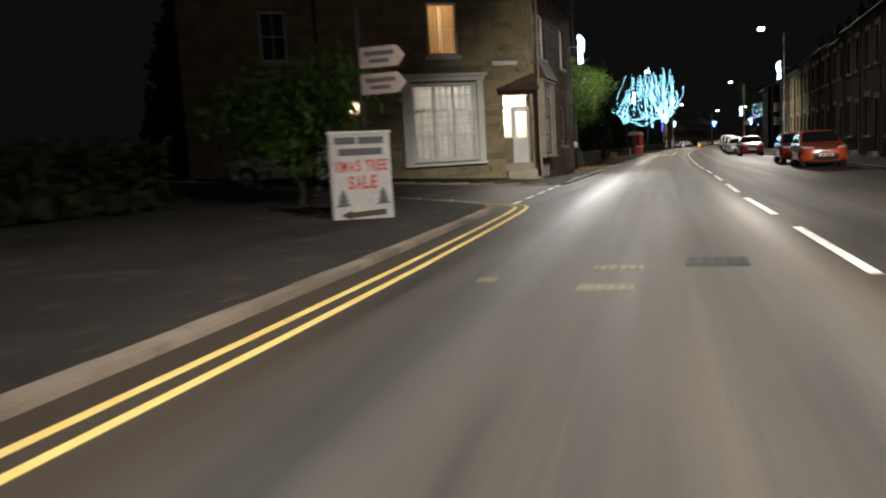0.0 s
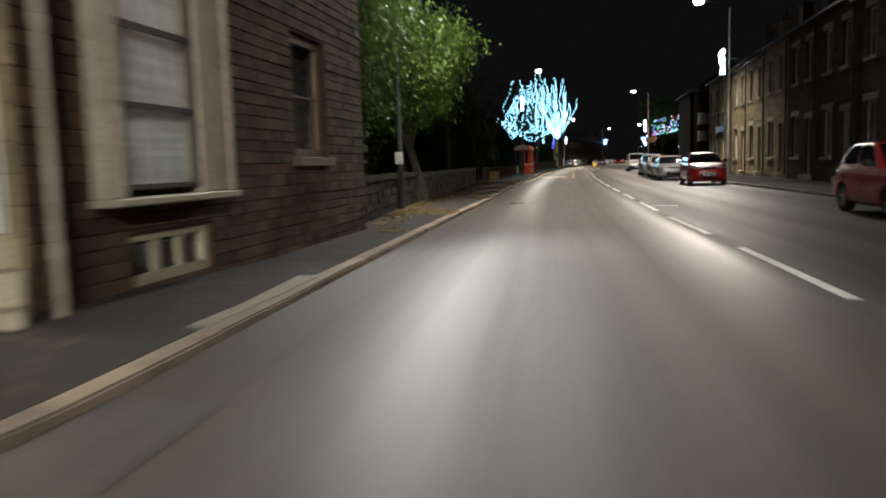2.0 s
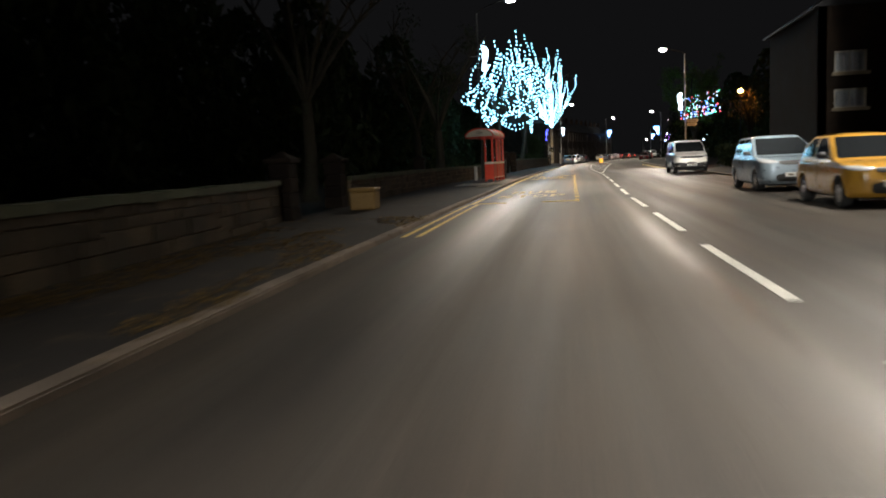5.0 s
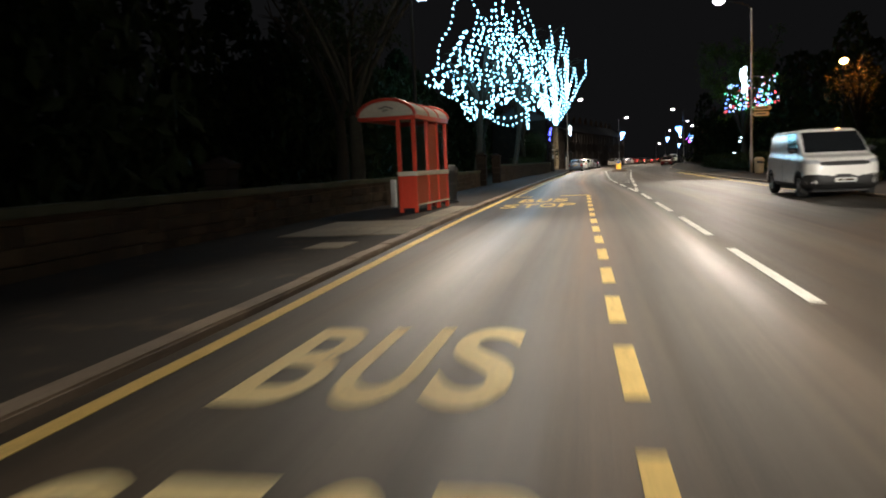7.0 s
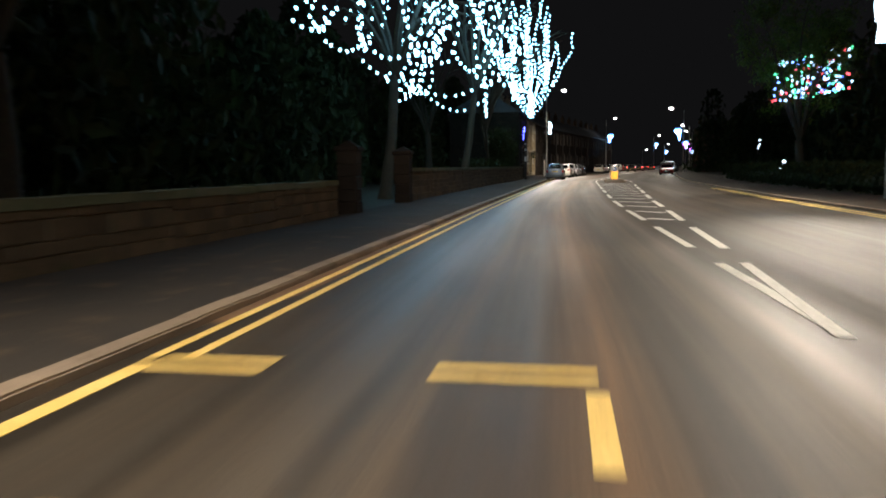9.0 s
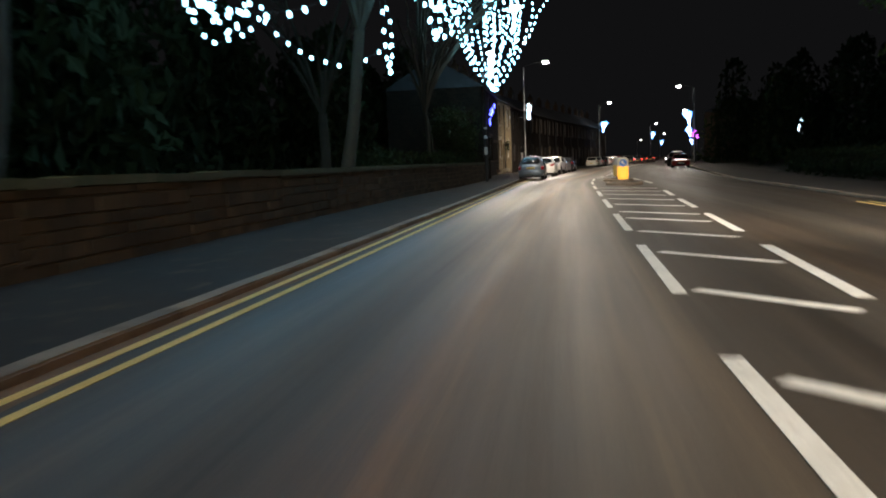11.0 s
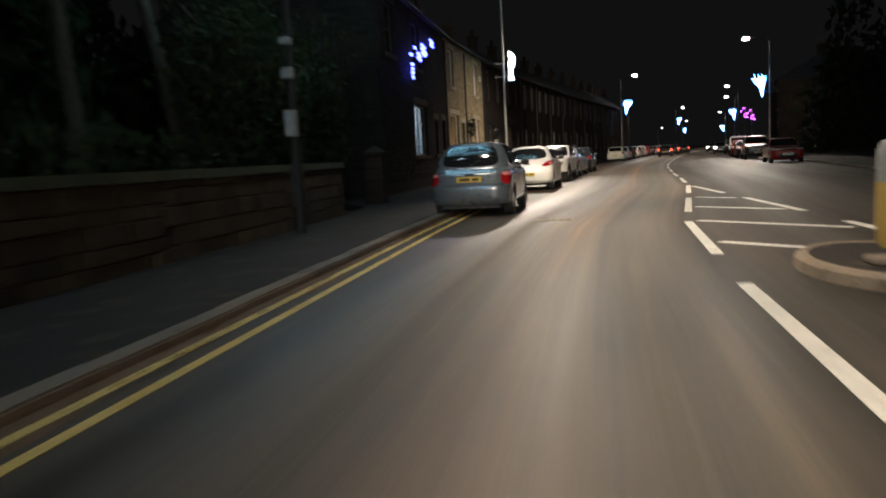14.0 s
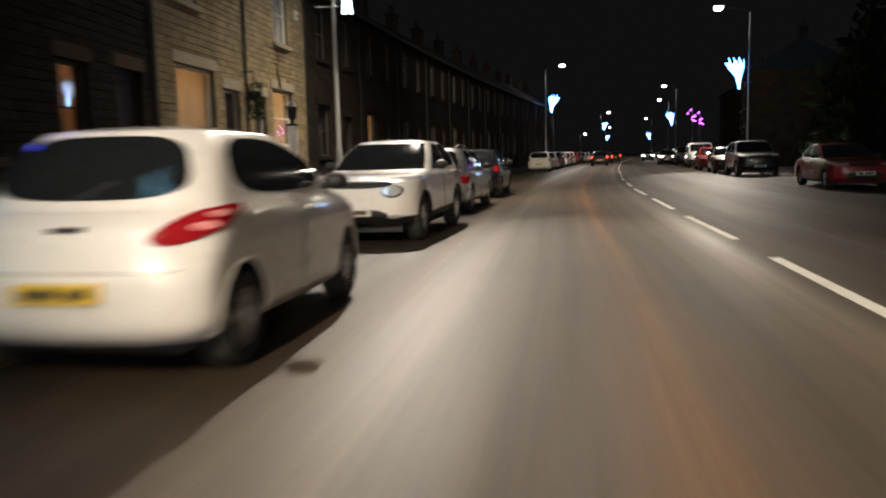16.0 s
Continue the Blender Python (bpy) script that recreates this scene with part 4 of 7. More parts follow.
# box window towards the main road
bay = window(corner_house, MS, 1.02, 2.42, 1.12, 3.95, 1, (0, 0.27, 0.54, 0.81, 1.0), M_DARKFRAME, 0.05, M_PLAID, ((1.0, 0.8, 0.62), 5, 0.45), sill=False, inset_y=-0.2, bars=0.06)
bm = bmesh.new()
for a, b, e in ((0.84, 0.91, -0.24), (0.91, 0.97, -0.28), (0.97, 1.02, -0.25), (2.42, 2.48, -0.25), (2.48, 3.04, -0.22), (3.04, 3.15, -0.26)):
    box(bm, a, b, e, 0.0, 1.05, 4.0, MS, 0.012)
box(bm, 0.8, 3.2, -0.3, 0.0, 0.97, 1.05, MS, 0.015)
box(bm, 0.78, 3.22, -0.32, 0.0, 4.0, 4.12, MS, 0.02)
part("box_frame", bm, M_OLDPAINT, bay, "cream painted box window frame")
bm = bmesh.new()
v = [bm.verts.new(MS @ Vector(p)) for p in ((0.86, -0.4, 4.13), (3.32, -0.4, 4.13), (3.32, -0.03, 4.95), (0.86, -0.03, 4.95), (0.86, -0.03, 4.13), (3.32, -0.03, 4.13))]
for f_ in ((0, 1, 2, 3), (0, 3, 4), (1, 5, 2), (0, 4, 5, 1), (4, 3, 2, 5)):
    bm.faces.new([v[i] for i in f_])
part("box_roof", bm, M_DARKSTONE, bay)
window(corner_house, MS, 1.35, 2.95, 0.16, 0.7, 3, 1, M_LINTEL, 0.1, None, None, sill=False, inset_y=0.06, bars=0.1)
window(corner_house, MS, 5.6, 7.0, 1.45, 3.3, 1, 2, M_TANWOOD, 0.13, None, None, inset_y=0.08, sill=M_TANWOOD)
window(corner_house, MS, 1.4, 2.6, 5.0, 6.8, 2, 2, M_PAINT, 0.08, None, None, inset_y=0.08)
window(corner_house, MS, 6.0, 7.0, 5.0, 6.8, 2, 2, M_PAINT, 0.08, None, None, inset_y=0.08)
bm = bmesh.new()
rp = [MF @ Vector((-0.2, -0.3, 7.8)), CORNER + Vector((0.35, -0.25, 7.8)), MS @ Vector((9.2, -0.3, 7.8)), back @ Vector((11, 0.2, 7.8)), Vector((-9.8, 32.5, 10.6)), Vector((-7.6, 35.2, 10.6))]
v = [bm.verts.new(p) for p in rp]
for f_ in ((0, 1, 5, 4), (1, 2, 5), (2, 3, 4, 5), (3, 0, 4), (0, 3, 2, 1)):
    bm.faces.new([v[i] for i in f_])
part("roof", bm, M_SLATE, corner_house, "dark slate roof")


def gable_roof(parent, m, L, deep, z, ridge, over=0.25, mat=None):
    bm = bmesh.new()
    p = [(-over * 0.3, -over, z), (L + over * 0.3, -over, z), (L + over * 0.3, deep / 2, ridge), (-over * 0.3, deep / 2, ridge), (-over * 0.3, deep + over, z), (L + over * 0.3, deep + over, z)]
    v = [bm.verts.new(m @ Vector(q)) for q in p]
    for f_ in ((0, 1, 2, 3), (3, 2, 5, 4), (0, 3, 4), (1, 5, 2), (0, 4, 5, 1)):
        bm.faces.new([v[i] for i in f_])
    part("roof", bm, mat or M_SLATE, parent)
    bm = bmesh.new()
    box(bm, 0, L, -over - 0.1, -over, z - 0.12, z - 0.01, m)
    part("gutter", bm, M_IRON, parent)


def chimney(parent, m, x, y, z0, z1):
    bm = bmesh.new()
    box(bm, x - 0.45, x + 0.45, y - 0.3, y + 0.3, z0, z1, m, 0.02)
    box(bm, x - 0.52, x + 0.52, y - 0.37, y + 0.37, z1, z1 + 0.14, m, 0.02)
    for d in (-0.22, 0.22):
        lathe(bm, [(0.11, 0), (0.09, 0.45), (0.12, 0.5)], 10, m @ Matrix.Translation((x + d, y, z1 + 0.14)))
    part("chimney", bm, M_DARKSTONE, parent)


def terrace_house(name, label, ox, oy, uy, L, openings, stone, base=0.0, eaves=7.1, deep=7.0, seed=1, doors=(), course=0.2, blen=0.45, ux=0.0, pots=True, group="", blocks=True, frame=None, trim=None, gable=()):
    """openings: (x0, x1, z0, z1, cols, rows, drape, lit); doors: (x0, x1, z0, z1, material)."""
    h = thing(name, label, "house", group=group)
    m = frame_m(ox, oy, base, ux, uy)
    holes = [o[:4] for o in openings] + [d[:4] for d in doors]
    wall(h, m, L, -0.4, eaves, holes, M_MORTAR if blocks and stone is M_STONE else stone, 0.3)
    if blocks:
        keep = holes + [(o[0] - 0.15, o[1] + 0.15, o[3], o[3] + 0.26) for o in openings] + [(d[0] - 0.15, d[1] + 0.15, d[3], d[3] + 0.26) for d in doors]
        masonry(h, m, L, 0.0, eaves, keep, stone, course, blen, seed, depth=0.02)
    for o in openings:
        window(h, m, *o[:4], o[4], o[5], frame, 0.07, o[6], o[7], sill=trim or True, lintel=trim or M_LINTEL, inset_y=0.1)
    for d in doors:
        door(h, m, *d[:4], d[4], (frame or M_PAINT) if d[4] is not M_PAINT else None)
        bm = bmesh.new()
        box(bm, d[0] - 0.15, d[1] + 0.15, -0.045, 0.02, d[3] + 0.003, d[3] + 0.26, m, 0.01)
        part("lintel", bm, trim or M_LINTEL, h)
        bm = bmesh.new()
        box(bm, d[0] - 0.1, d[1] + 0.1, -0.32, 0.12, -0.2, d[2] - 0.004, m, 0.015)
        part("doorstep", bm, trim or M_LINTEL, h)
    if gable:
        gm = frame_m(ox - deep, oy, base, 1, 0)
        wall(h, gm, deep, -0.4, eaves, [o[:4] for o in gable], stone, 0.3, "gable_wall")
        masonry(h, gm, deep, 0.0, eaves, [o[:4] for o in gable], stone, course, blen, seed + 500, depth=0.02)
        for o in gable:
            window(h, gm, *o[:4], o[4], o[5], frame, 0.05, o[6], o[7], sill=False, inset_y=0.1)
    for x, w in (((0.0, 0.3),) if not gable else ()) + ((L - 0.3, 0.3),):
        bm = bmesh.new()
        box(bm, x + 0.003, x + w - 0.003, 0.3, deep, -0.3, eaves - 0.01, m)
        part("party_wall", bm, stone, h)
    bm = bmesh.new()
    box(bm, 0, L, deep - 0.3, deep, -0.3, eaves, m)
    part("back_wall", bm, stone, h)
    gable_roof(h, m, L, deep, eaves, eaves + 2.4)
    if pots:
        chimney(h, m, L - 0.5, deep / 2, eaves + 1.7, eaves + 3.2)
    drainpipe(h, m, L - 0.12, 0.1, eaves - 0.2, -0.08, 0.04, M_IRON)
    return h


# -- terrace across the road, y falling along local x --
rng = random.Random(12)
y = 91.0
k = 0
while y > -20:
    L = 5.0
    # houses past the lamp get dark stone: their shade is in the colour
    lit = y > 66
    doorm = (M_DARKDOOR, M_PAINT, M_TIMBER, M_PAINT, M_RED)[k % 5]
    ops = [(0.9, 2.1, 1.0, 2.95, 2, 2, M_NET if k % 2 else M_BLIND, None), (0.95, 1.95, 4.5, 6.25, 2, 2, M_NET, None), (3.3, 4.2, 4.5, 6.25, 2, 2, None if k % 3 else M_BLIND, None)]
    h = terrace_house("terrace_house", "two-storey stone terrace house with pale lintels" if lit else "unlit stone terrace house, its shade put into dark stone",
                      9.6 + max(0, (40 - y)) * 0.02, y, -1, L, ops, M_STONE if lit else M_DARKSTONE, 0.12, 7.0 - (0.25 if k % 4 == 3 else 0), 7.0, 20 + k, [(3.3, 4.25, 0.2, 2.75, doorm)],
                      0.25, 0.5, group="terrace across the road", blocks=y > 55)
    y -= L
    k += 1
# blue fascia over a doorway
sign = thing("shop_fascia", "small blue fascia board above a doorway", "sign", frame_m(9.6, 86.6, 0.12, 0, -1))
bm = bmesh.new()
box(bm, -0.3, 3.0, -0.16, -0.05, 2.95, 3.4, None, 0.02)
part("board", bm, M_BLUE, sign)

# -- dark detached house beyond the terrace, with two stacked windows in its gable --
h = thing("dark_house", "unlit house with two stacked gable windows", "house")
m = frame_m(8.9, 97.0, 0.1, 1, 0)
ops = [(0.6, 1.9, 2.7, 3.5), (0.6, 1.9, 4.2, 5.1)]
wall(h, m, 7.0, -0.3, 7.0, ops, M_SHADESTONE, 0.3)
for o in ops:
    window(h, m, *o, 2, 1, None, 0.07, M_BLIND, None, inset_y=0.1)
wall(h, frame_m(8.9, 106, 0.1, 0, -1), 9.0, -0.3, 7.0, [], M_SHADESTONE, 0.3)
gable_roof(h, frame_m(8.9, 106, 0.1, 0, -1), 9.0, 7.0, 7.0, 9.4)

# -- terrace beyond the park, following the bend --
warm = ((1.0, 0.62, 0.3), 22, 1.6)
pale = ((0.68, 0.84, 1.0), 75, 1.6)
terrace_house("end_terrace_house", "end house in shade-darkened stone with one pale lit window", -7.75, 192.0, 1, 12.9,
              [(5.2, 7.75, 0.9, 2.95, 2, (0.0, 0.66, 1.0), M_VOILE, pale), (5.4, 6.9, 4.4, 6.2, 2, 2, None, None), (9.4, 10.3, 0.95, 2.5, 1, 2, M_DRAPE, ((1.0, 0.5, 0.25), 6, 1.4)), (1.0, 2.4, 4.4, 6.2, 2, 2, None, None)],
              M_SHADESTONE, 0.5, 6.6, 7.5, 41, [(11.3, 12.3, 0.1, 2.55, M_DARKDOOR)], 0.16, 0.36, group="terrace beyond the park", trim=M_DARKSTONE, frame=M_DARKFRAME,
              gable=[(4.25, 4.98, 2.05, 2.48, 3, 1, None, ((1.0, 0.92, 0.85), 12, 1.0)), (4.3, 4.9, 1.3, 1.5, 1, 1, None, ((1.0, 0.92, 0.85), 5, 0.8)), (4.2, 4.9, 3.35, 4.25, 2, 2, M_DRAPE, ((1.0, 0.75, 0.45), 7, 1.4))])
terrace_house("terrace_house", "warmly lit sandstone terrace house with pale lintels", -7.75, 204.95, 1, 5.0,
              [(0.9, 2.95, 1.2, 2.95, 1, 1, M_DRAPE, ((1.0, 0.66, 0.34), 20, 1.6)), (1.0, 2.2, 4.35, 6.2, 2, 1, None, None)],
              M_STONE, 0.5, 6.6, 7.5, 42, [(3.55, 4.5, 0.1, 2.6, M_DARKDOOR)], 0.155, 0.34, ux=0.05, group="terrace beyond the park")
terrace_house("terrace_house", "warmly lit sandstone terrace house with drainpipe", -7.5, 209.97, 1, 5.2,
              [(2.0, 3.7, 1.2, 2.9, 1, 2, M_DRAPE, ((1.0, 0.7, 0.36), 34, 1.6)), (2.3, 3.6, 4.3, 6.1, 1, 2, M_NET, None)],
              M_STONE, 0.5, 6.6, 7.5, 43, [(0.5, 1.4, 0.1, 2.6, M_DARKDOOR)], 0.155, 0.34, ux=0.07, group="terrace beyond the park")
x, y, ang = -7.1, 215.2, 0.12
for k in range(13):
    # unlit row: the shade is in the colour of stone, trim and frames
    L = 6.0
    w = warm if k in (1, 4) else None
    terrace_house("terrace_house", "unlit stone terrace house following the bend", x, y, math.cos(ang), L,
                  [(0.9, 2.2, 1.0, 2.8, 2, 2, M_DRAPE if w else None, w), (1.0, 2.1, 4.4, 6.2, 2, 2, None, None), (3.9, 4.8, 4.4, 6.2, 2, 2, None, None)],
                  M_SHADESTONE, 0.4, 6.6, 7.0, 60 + k, [(3.9, 4.8, 0.1, 2.5, M_DARKDOOR)], ux=math.sin(ang), group="terrace beyond the park", blocks=k < 2, frame=M_DARKFRAME, trim=M_SHADESTONE)
    x, y = x + L * math.sin(ang) + 0.004, y + L * math.cos(ang) + 0.004
    ang = min(ang + 0.012, 0.2)

# -- house behind the opposite lamp, and a dim row further on --
terrace_house("tall_house", "dim house front behind a street lamp", 21.5, 262, -0.97, 9.0,
              [(1.0, 2.2, 1.2, 3.0, 2, 2, None, None), (1.0, 2.2, 4.6, 6.4, 2, 2, None, None), (5.8, 7.0, 4.6, 6.4, 2, 2, None, None), (5.8, 7.0, 1.2, 3.0, 2, 2, None, None)],
              M_DARKSTONE, 0.1, 7.4, 8.0, 80, [(3.6, 4.6, 0.15, 2.5, M_PAINT)], ux=-0.24, blocks=False)
terrace_house("far_house", "unlit stone house beyond the bend", 31.6, 300, -0.95, 26.0,
              [(2.0 + 6 * i, 3.2 + 6 * i, 4.4, 6.2, 2, 2, None, None) for i in range(4)], M_DARKSTONE, 0.1, 7.0, 8.0, 81,
              [(4.4 + 6 * i, 5.3 + 6 * i, 0.15, 2.4, M_DARKDOOR) for i in range(4)], ux=-0.31, blocks=False)


# hanging basket, alarm box and gate lantern by the lit houses
hb = thing("hanging_basket", "dark trailing plant in a hanging basket", "plant", pose(-7.12, 209.5, 0))
bm = bmesh.new()
tube(bm, [(-0.34, 0, 3.5), (-0.3, 0, 3.6), (0.0, 0, 3.62), (0.0, 0, 3.5)], 0.014, 6)
part("bracket", bm, M_IRON, hb)
bm = bmesh.new()
lathe(bm, [(0.02, 2.85), (0.14, 2.9), (0.2, 3.02), (0.21, 3.08)], 16)
part("basket", bm, M_IRON, hb, smooth=True)
bm = bmesh.new()
for k in range(3):
    a = k * 2.094
    tube(bm, [(0.2 * math.cos(a), 0.2 * math.sin(a), 3.08), (0.0, 0.0, 3.5)], 0.006, 4)
part("chain", bm, M_IRON, hb)
bm = bmesh.new()
rng = random.Random(77)
for k in range(420):
    a, z_ = rng.uniform(0, 6.28), rng.uniform(2.35, 3.3)
    leaf(bm, (0.2 * math.cos(a) * rng.uniform(0.5, 1.2), 0.2 * math.sin(a) * rng.uniform(0.5, 1.2), z_), rng.uniform(0.03, 0.07), rng)
tagged(part("trailing_leaves", bm, M_DARKLEAF, hb), kind="stuff")
ab = thing("alarm_box", "small white alarm box on the house front", "alarm box", pose(-7.2, 214.35, 5.75, 0, 0, -4))
bm = bmesh.new()
box(bm, -0.02, 0.08, -0.14, 0.14, 0, 0.3, None, 0.03)
part("cover", bm, M_PAINT, ab)
bm = bmesh.new()
box(bm, 0.08, 0.086, -0.09, 0.09, 0.1, 0.16)
part("text_bar", bm, M_SIGNGREY, ab)


# ---- cars ----
def make_wheel(parent, x, y, r, w, rim=None):
    m = Matrix.Translation((x, y, r))
    sg = 1 if x > 0 else -1
    bm = bmesh.new()
    lathe(bm, [(r * 0.62, -w / 2), (r * 0.93, -w / 2), (r, -w * 0.3), (r, w * 0.3), (r * 0.93, w / 2), (r * 0.62, w / 2)], 28, m, "x")
    t = part("tyre", bm, M_TYRE, parent, smooth=True)
    bm = bmesh.new()
    lathe(bm, [(r * 0.64, sg * w * 0.47), (r * 0.6, sg * w * 0.42), (r * 0.58, sg * w * 0.1), (0.03, sg * w * 0.08)], 28, m, "x")
    for k in range(5):
        a = 2 * math.pi * k / 5
        q = m @ Matrix.Rotation(a, 4, 'X')
        box(bm, min(sg * w * 0.3, sg * w * 0.43), max(sg * w * 0.3, sg * w * 0.43), -r * 0.085, r * 0.085, 0.03, r * 0.62, q)
    lathe(bm, [(0.001, sg * w * 0.46), (r * 0.16, sg * w * 0.45), (r * 0.18, sg * w * 0.36)], 14, m, "x")
    part("rim", bm, rim or M_RIM, t, smooth=True)


CAR_PAINT = {}


def paint_of(c, flake=0.0):
    if c not in CAR_PAINT:
        CAR_PAINT[c] = plain("car_paint", c, 0.3, flake, 1.0, 0.015)
    return CAR_PAINT[c]


NR, NC, NS, SUB = 7, 6, 30, 4
NCOL = NR + NC + NS + NC + NR


def car(label, at, colour, L=4.0, W=1.7, belt=0.95, hood=0.85, rear=(0.03, 0.14), roof=1.47, screen=(0.72, 0.54), nose=0.62, boot=None, tail="tall", wheel=0.31, axles=(0.19, 0.81),
        sill=0.22, metal=0.0, name="parked_car", group="", lit=False, van=False, dark_lower=False, tumble=0.2, rails=False, round_lamps=False, soft=0.4, lean=0.06, three_door=False):
    """A car along its own y axis with its front towards +y: a hull of closed loops from sill to roof, with its glass and lamps laid into it.
    rear and screen: the feet and heads of the rear screen and the windscreen as shares of the length; soft: how round the corners are in plan."""
    c = thing(name, label, "van" if van else "car", at, group)
    P = paint_of(colour, metal)
    hw = W / 2
    bz = boot or belt
    y7, y9 = rear[0] * L, rear[1] * L
    f7, f9 = screen[0] * L, screen[1] * L
    H = roof - belt
    # height and place at the tail, height and place at the nose, half width, corner across and along at the tail, at the nose
    rows = [
        (sill + 0.03, 0.1, sill, L - 0.14, 0.92, soft, 0.22, soft, 0.36),
        (sill + 0.12, 0.025, sill + 0.1, L - 0.03, 0.985, soft, 0.22, soft, 0.4),
        (0.53, 0.0, 0.48, L, 1.0, soft, 0.24, soft, 0.45),
        (0.66, 0.015, nose, L - 0.01, 1.0, soft, 0.24, soft, 0.45),
        (0.72 + (bz - 0.72) * 0.35, lean, (nose + hood) / 2 + 0.02, L - 0.05, 0.995, soft, 0.32, soft, 0.45),
        (bz - 0.1, lean + 0.04, hood - 0.05, L - 0.15, 0.985, soft, 0.32, soft * 0.9, 0.4),
        (bz - 0.03, (lean + 0.06 + y7) / 2, hood + 0.02, (L - 0.15 + f7) / 2 + 0.15, 0.962, soft, 0.3, soft * 0.7, 0.3),
        (belt + 0.02, y7, belt + 0.0, f7, 0.925, soft * 0.85, 0.27, 0.3, 0.22),
        (belt + H * 0.5, y7 + (y9 - y7) * 0.38, belt + H * 0.46, f7 + (f9 - f7) * 0.46, 0.925 - tumble * 0.36 / hw * 0.85, soft * 0.75, 0.25, 0.3, 0.2),
        (belt + H * 0.87, y9, belt + H * 0.86, f9, 0.925 - tumble / hw * 0.85, soft * 0.7, 0.25, 0.3, 0.2),
        (roof - 0.03, y9 + 0.1, roof - 0.03, f9 - 0.14, 0.925 - (tumble + 0.09) / hw * 0.9, soft * 0.7, 0.25, 0.3, 0.22),
        (roof, y9 + 0.36, roof, f9 - 0.4, 0.36, 0.3, 0.2, 0.3, 0.2),
    ]
    G = []
    for zr, yr, zf, yf, wf, rx, ry, sx, sy in catmull(rows, SUB):
        w = hw * wf
        half = []
        for i in range(NR):
            x = (w * (1 - rx)) * i / NR
            half.append((x, yr + 0.05 * (x / w) ** 2))
        yb0 = yr + 0.05 * (1 - rx) ** 2
        for i in range(NC):
            a = math.pi / 2 * i / NC
            half.append((w * (1 - rx) + w * rx * math.sin(a), yb0 + ry * (1 - math.cos(a))))
        ye0 = yf - 0.07 * (1 - sx) ** 2
        for i in range(NS):
            half.append((w, yb0 + ry + (ye0 - sy - yb0 - ry) * i / NS))
        for i in range(NC):
            a = math.pi / 2 * i / NC
            half.append((w * (1 - sx) + w * sx * math.cos(a), ye0 - sy * (1 - math.sin(a))))
        for i in range(NR + 1):
            x = (w * (1 - sx)) * (1 - i / NR)
            half.append((x, yf - 0.07 * (x / w) ** 2))
        ring = []
        for x, y in half:
            s = min(1, max(0, (y - yr) / (yf - yr)))
            t = abs(y / L - 0.5) * 2
            ring.append((x * (1 - 0.05 * t ** 4), y - L / 2, zr + (zf - zr) * s * s * (3 - 2 * s)))
        G.append(ring)
    G = np.array(G)
    K = len(G)
    lim = K - 1

    def S(r, q):
        """A point of the hull; q runs from the tail's middle (0) to the nose's middle (NCOL), negative on the other side."""
        sg = -1 if q < 0 else 1
        q = abs(q)
        if q > NCOL:
            sg, q = -sg, 2 * NCOL - q
        q = min(q, NCOL - 1e-6)
        r = min(max(r * SUB, 0), lim - 1e-6)
        i, j = int(r), int(q)
        a, b = r - i, q - j
        p = (G[i, j] * (1 - b) + G[i, j + 1] * b) * (1 - a) + (G[i + 1, j] * (1 - b) + G[i + 1, j + 1] * b) * a
        return Vector((sg * p[0], p[1], p[2]))

    def normal(r, q):
        n = (S(r, q + 0.3) - S(r, q - 0.3)).cross(S(r + 0.1, q) - S(r - 0.1, q))
        if n.length < 1e-7:
            return Vector((0, 0, 1))
        n.normalize()
        p = S(r, q)
        return n if n.dot(Vector((p.x, p.y * 0.3, p.z - 0.55))) > 0 else -n

    def lay(pname, r0, q0, dr, dq, mat, n=4.0, skew=0.0, off=0.005, taper=0.0, label="", parent=None, rings=5, m=36):
        """A rounded shape laid on the hull round (r0, q0)."""
        nb = bmesh.new()
        at_ = lambda u, v: nb.verts.new(S(r0 + dr * u, q0 + dq * v * (1 - taper * u) + skew * u) + normal(r0 + dr * u, q0 + dq * v * (1 - taper * u) + skew * u) * off)
        loops = []
        for k in range(1, rings + 1):
            s = k / rings
            loop = []
            for i in range(m):
                a = 2 * math.pi * i / m
                ca, sa = math.cos(a), math.sin(a)
                loop.append(at_(s * math.copysign(abs(ca) ** (2 / n), ca), s * math.copysign(abs(sa) ** (2 / n), sa)))
            loops.append(loop)
        mid_ = at_(0, 0)
        for i in range(m):
            nb.faces.new((mid_, loops[0][i], loops[0][(i + 1) % m]))
            for l0, l1 in zip(loops, loops[1:]):
                nb.faces.new((l0[i], l1[i], l1[(i + 1) % m], l0[(i + 1) % m]))
        bmesh.ops.recalc_face_normals(nb, faces=nb.faces)
        if nb.faces[0].normal.dot(normal(r0, q0)) < 0:
            bmesh.ops.reverse_faces(nb, faces=nb.faces)
        return part(pname, nb, mat, parent or c, label, smooth=True)

    # the hull, with its wheel arches cut
    bm = bmesh.new()
    V = {}
    for i in range(K):
        for j in range(-NCOL, NCOL + 1):
            if j == -NCOL:
                V[i, j] = V.get((i, NCOL))
                continue
            x, y, z = G[i, abs(j)]
            V[i, j] = bm.verts.new((x if j >= 0 else -x, y, z))
        V[i, -NCOL] = V[i, NCOL]
    tag_row = {}
    ra = wheel + 0.05
    cen = [(a * L - L / 2, wheel + 0.01) for a in axles]
    dist = lambda v: min(math.hypot(v.co.y - a, v.co.z - b) for a, b in cen)
    near = {v: dist(v) for v in bm.verts}
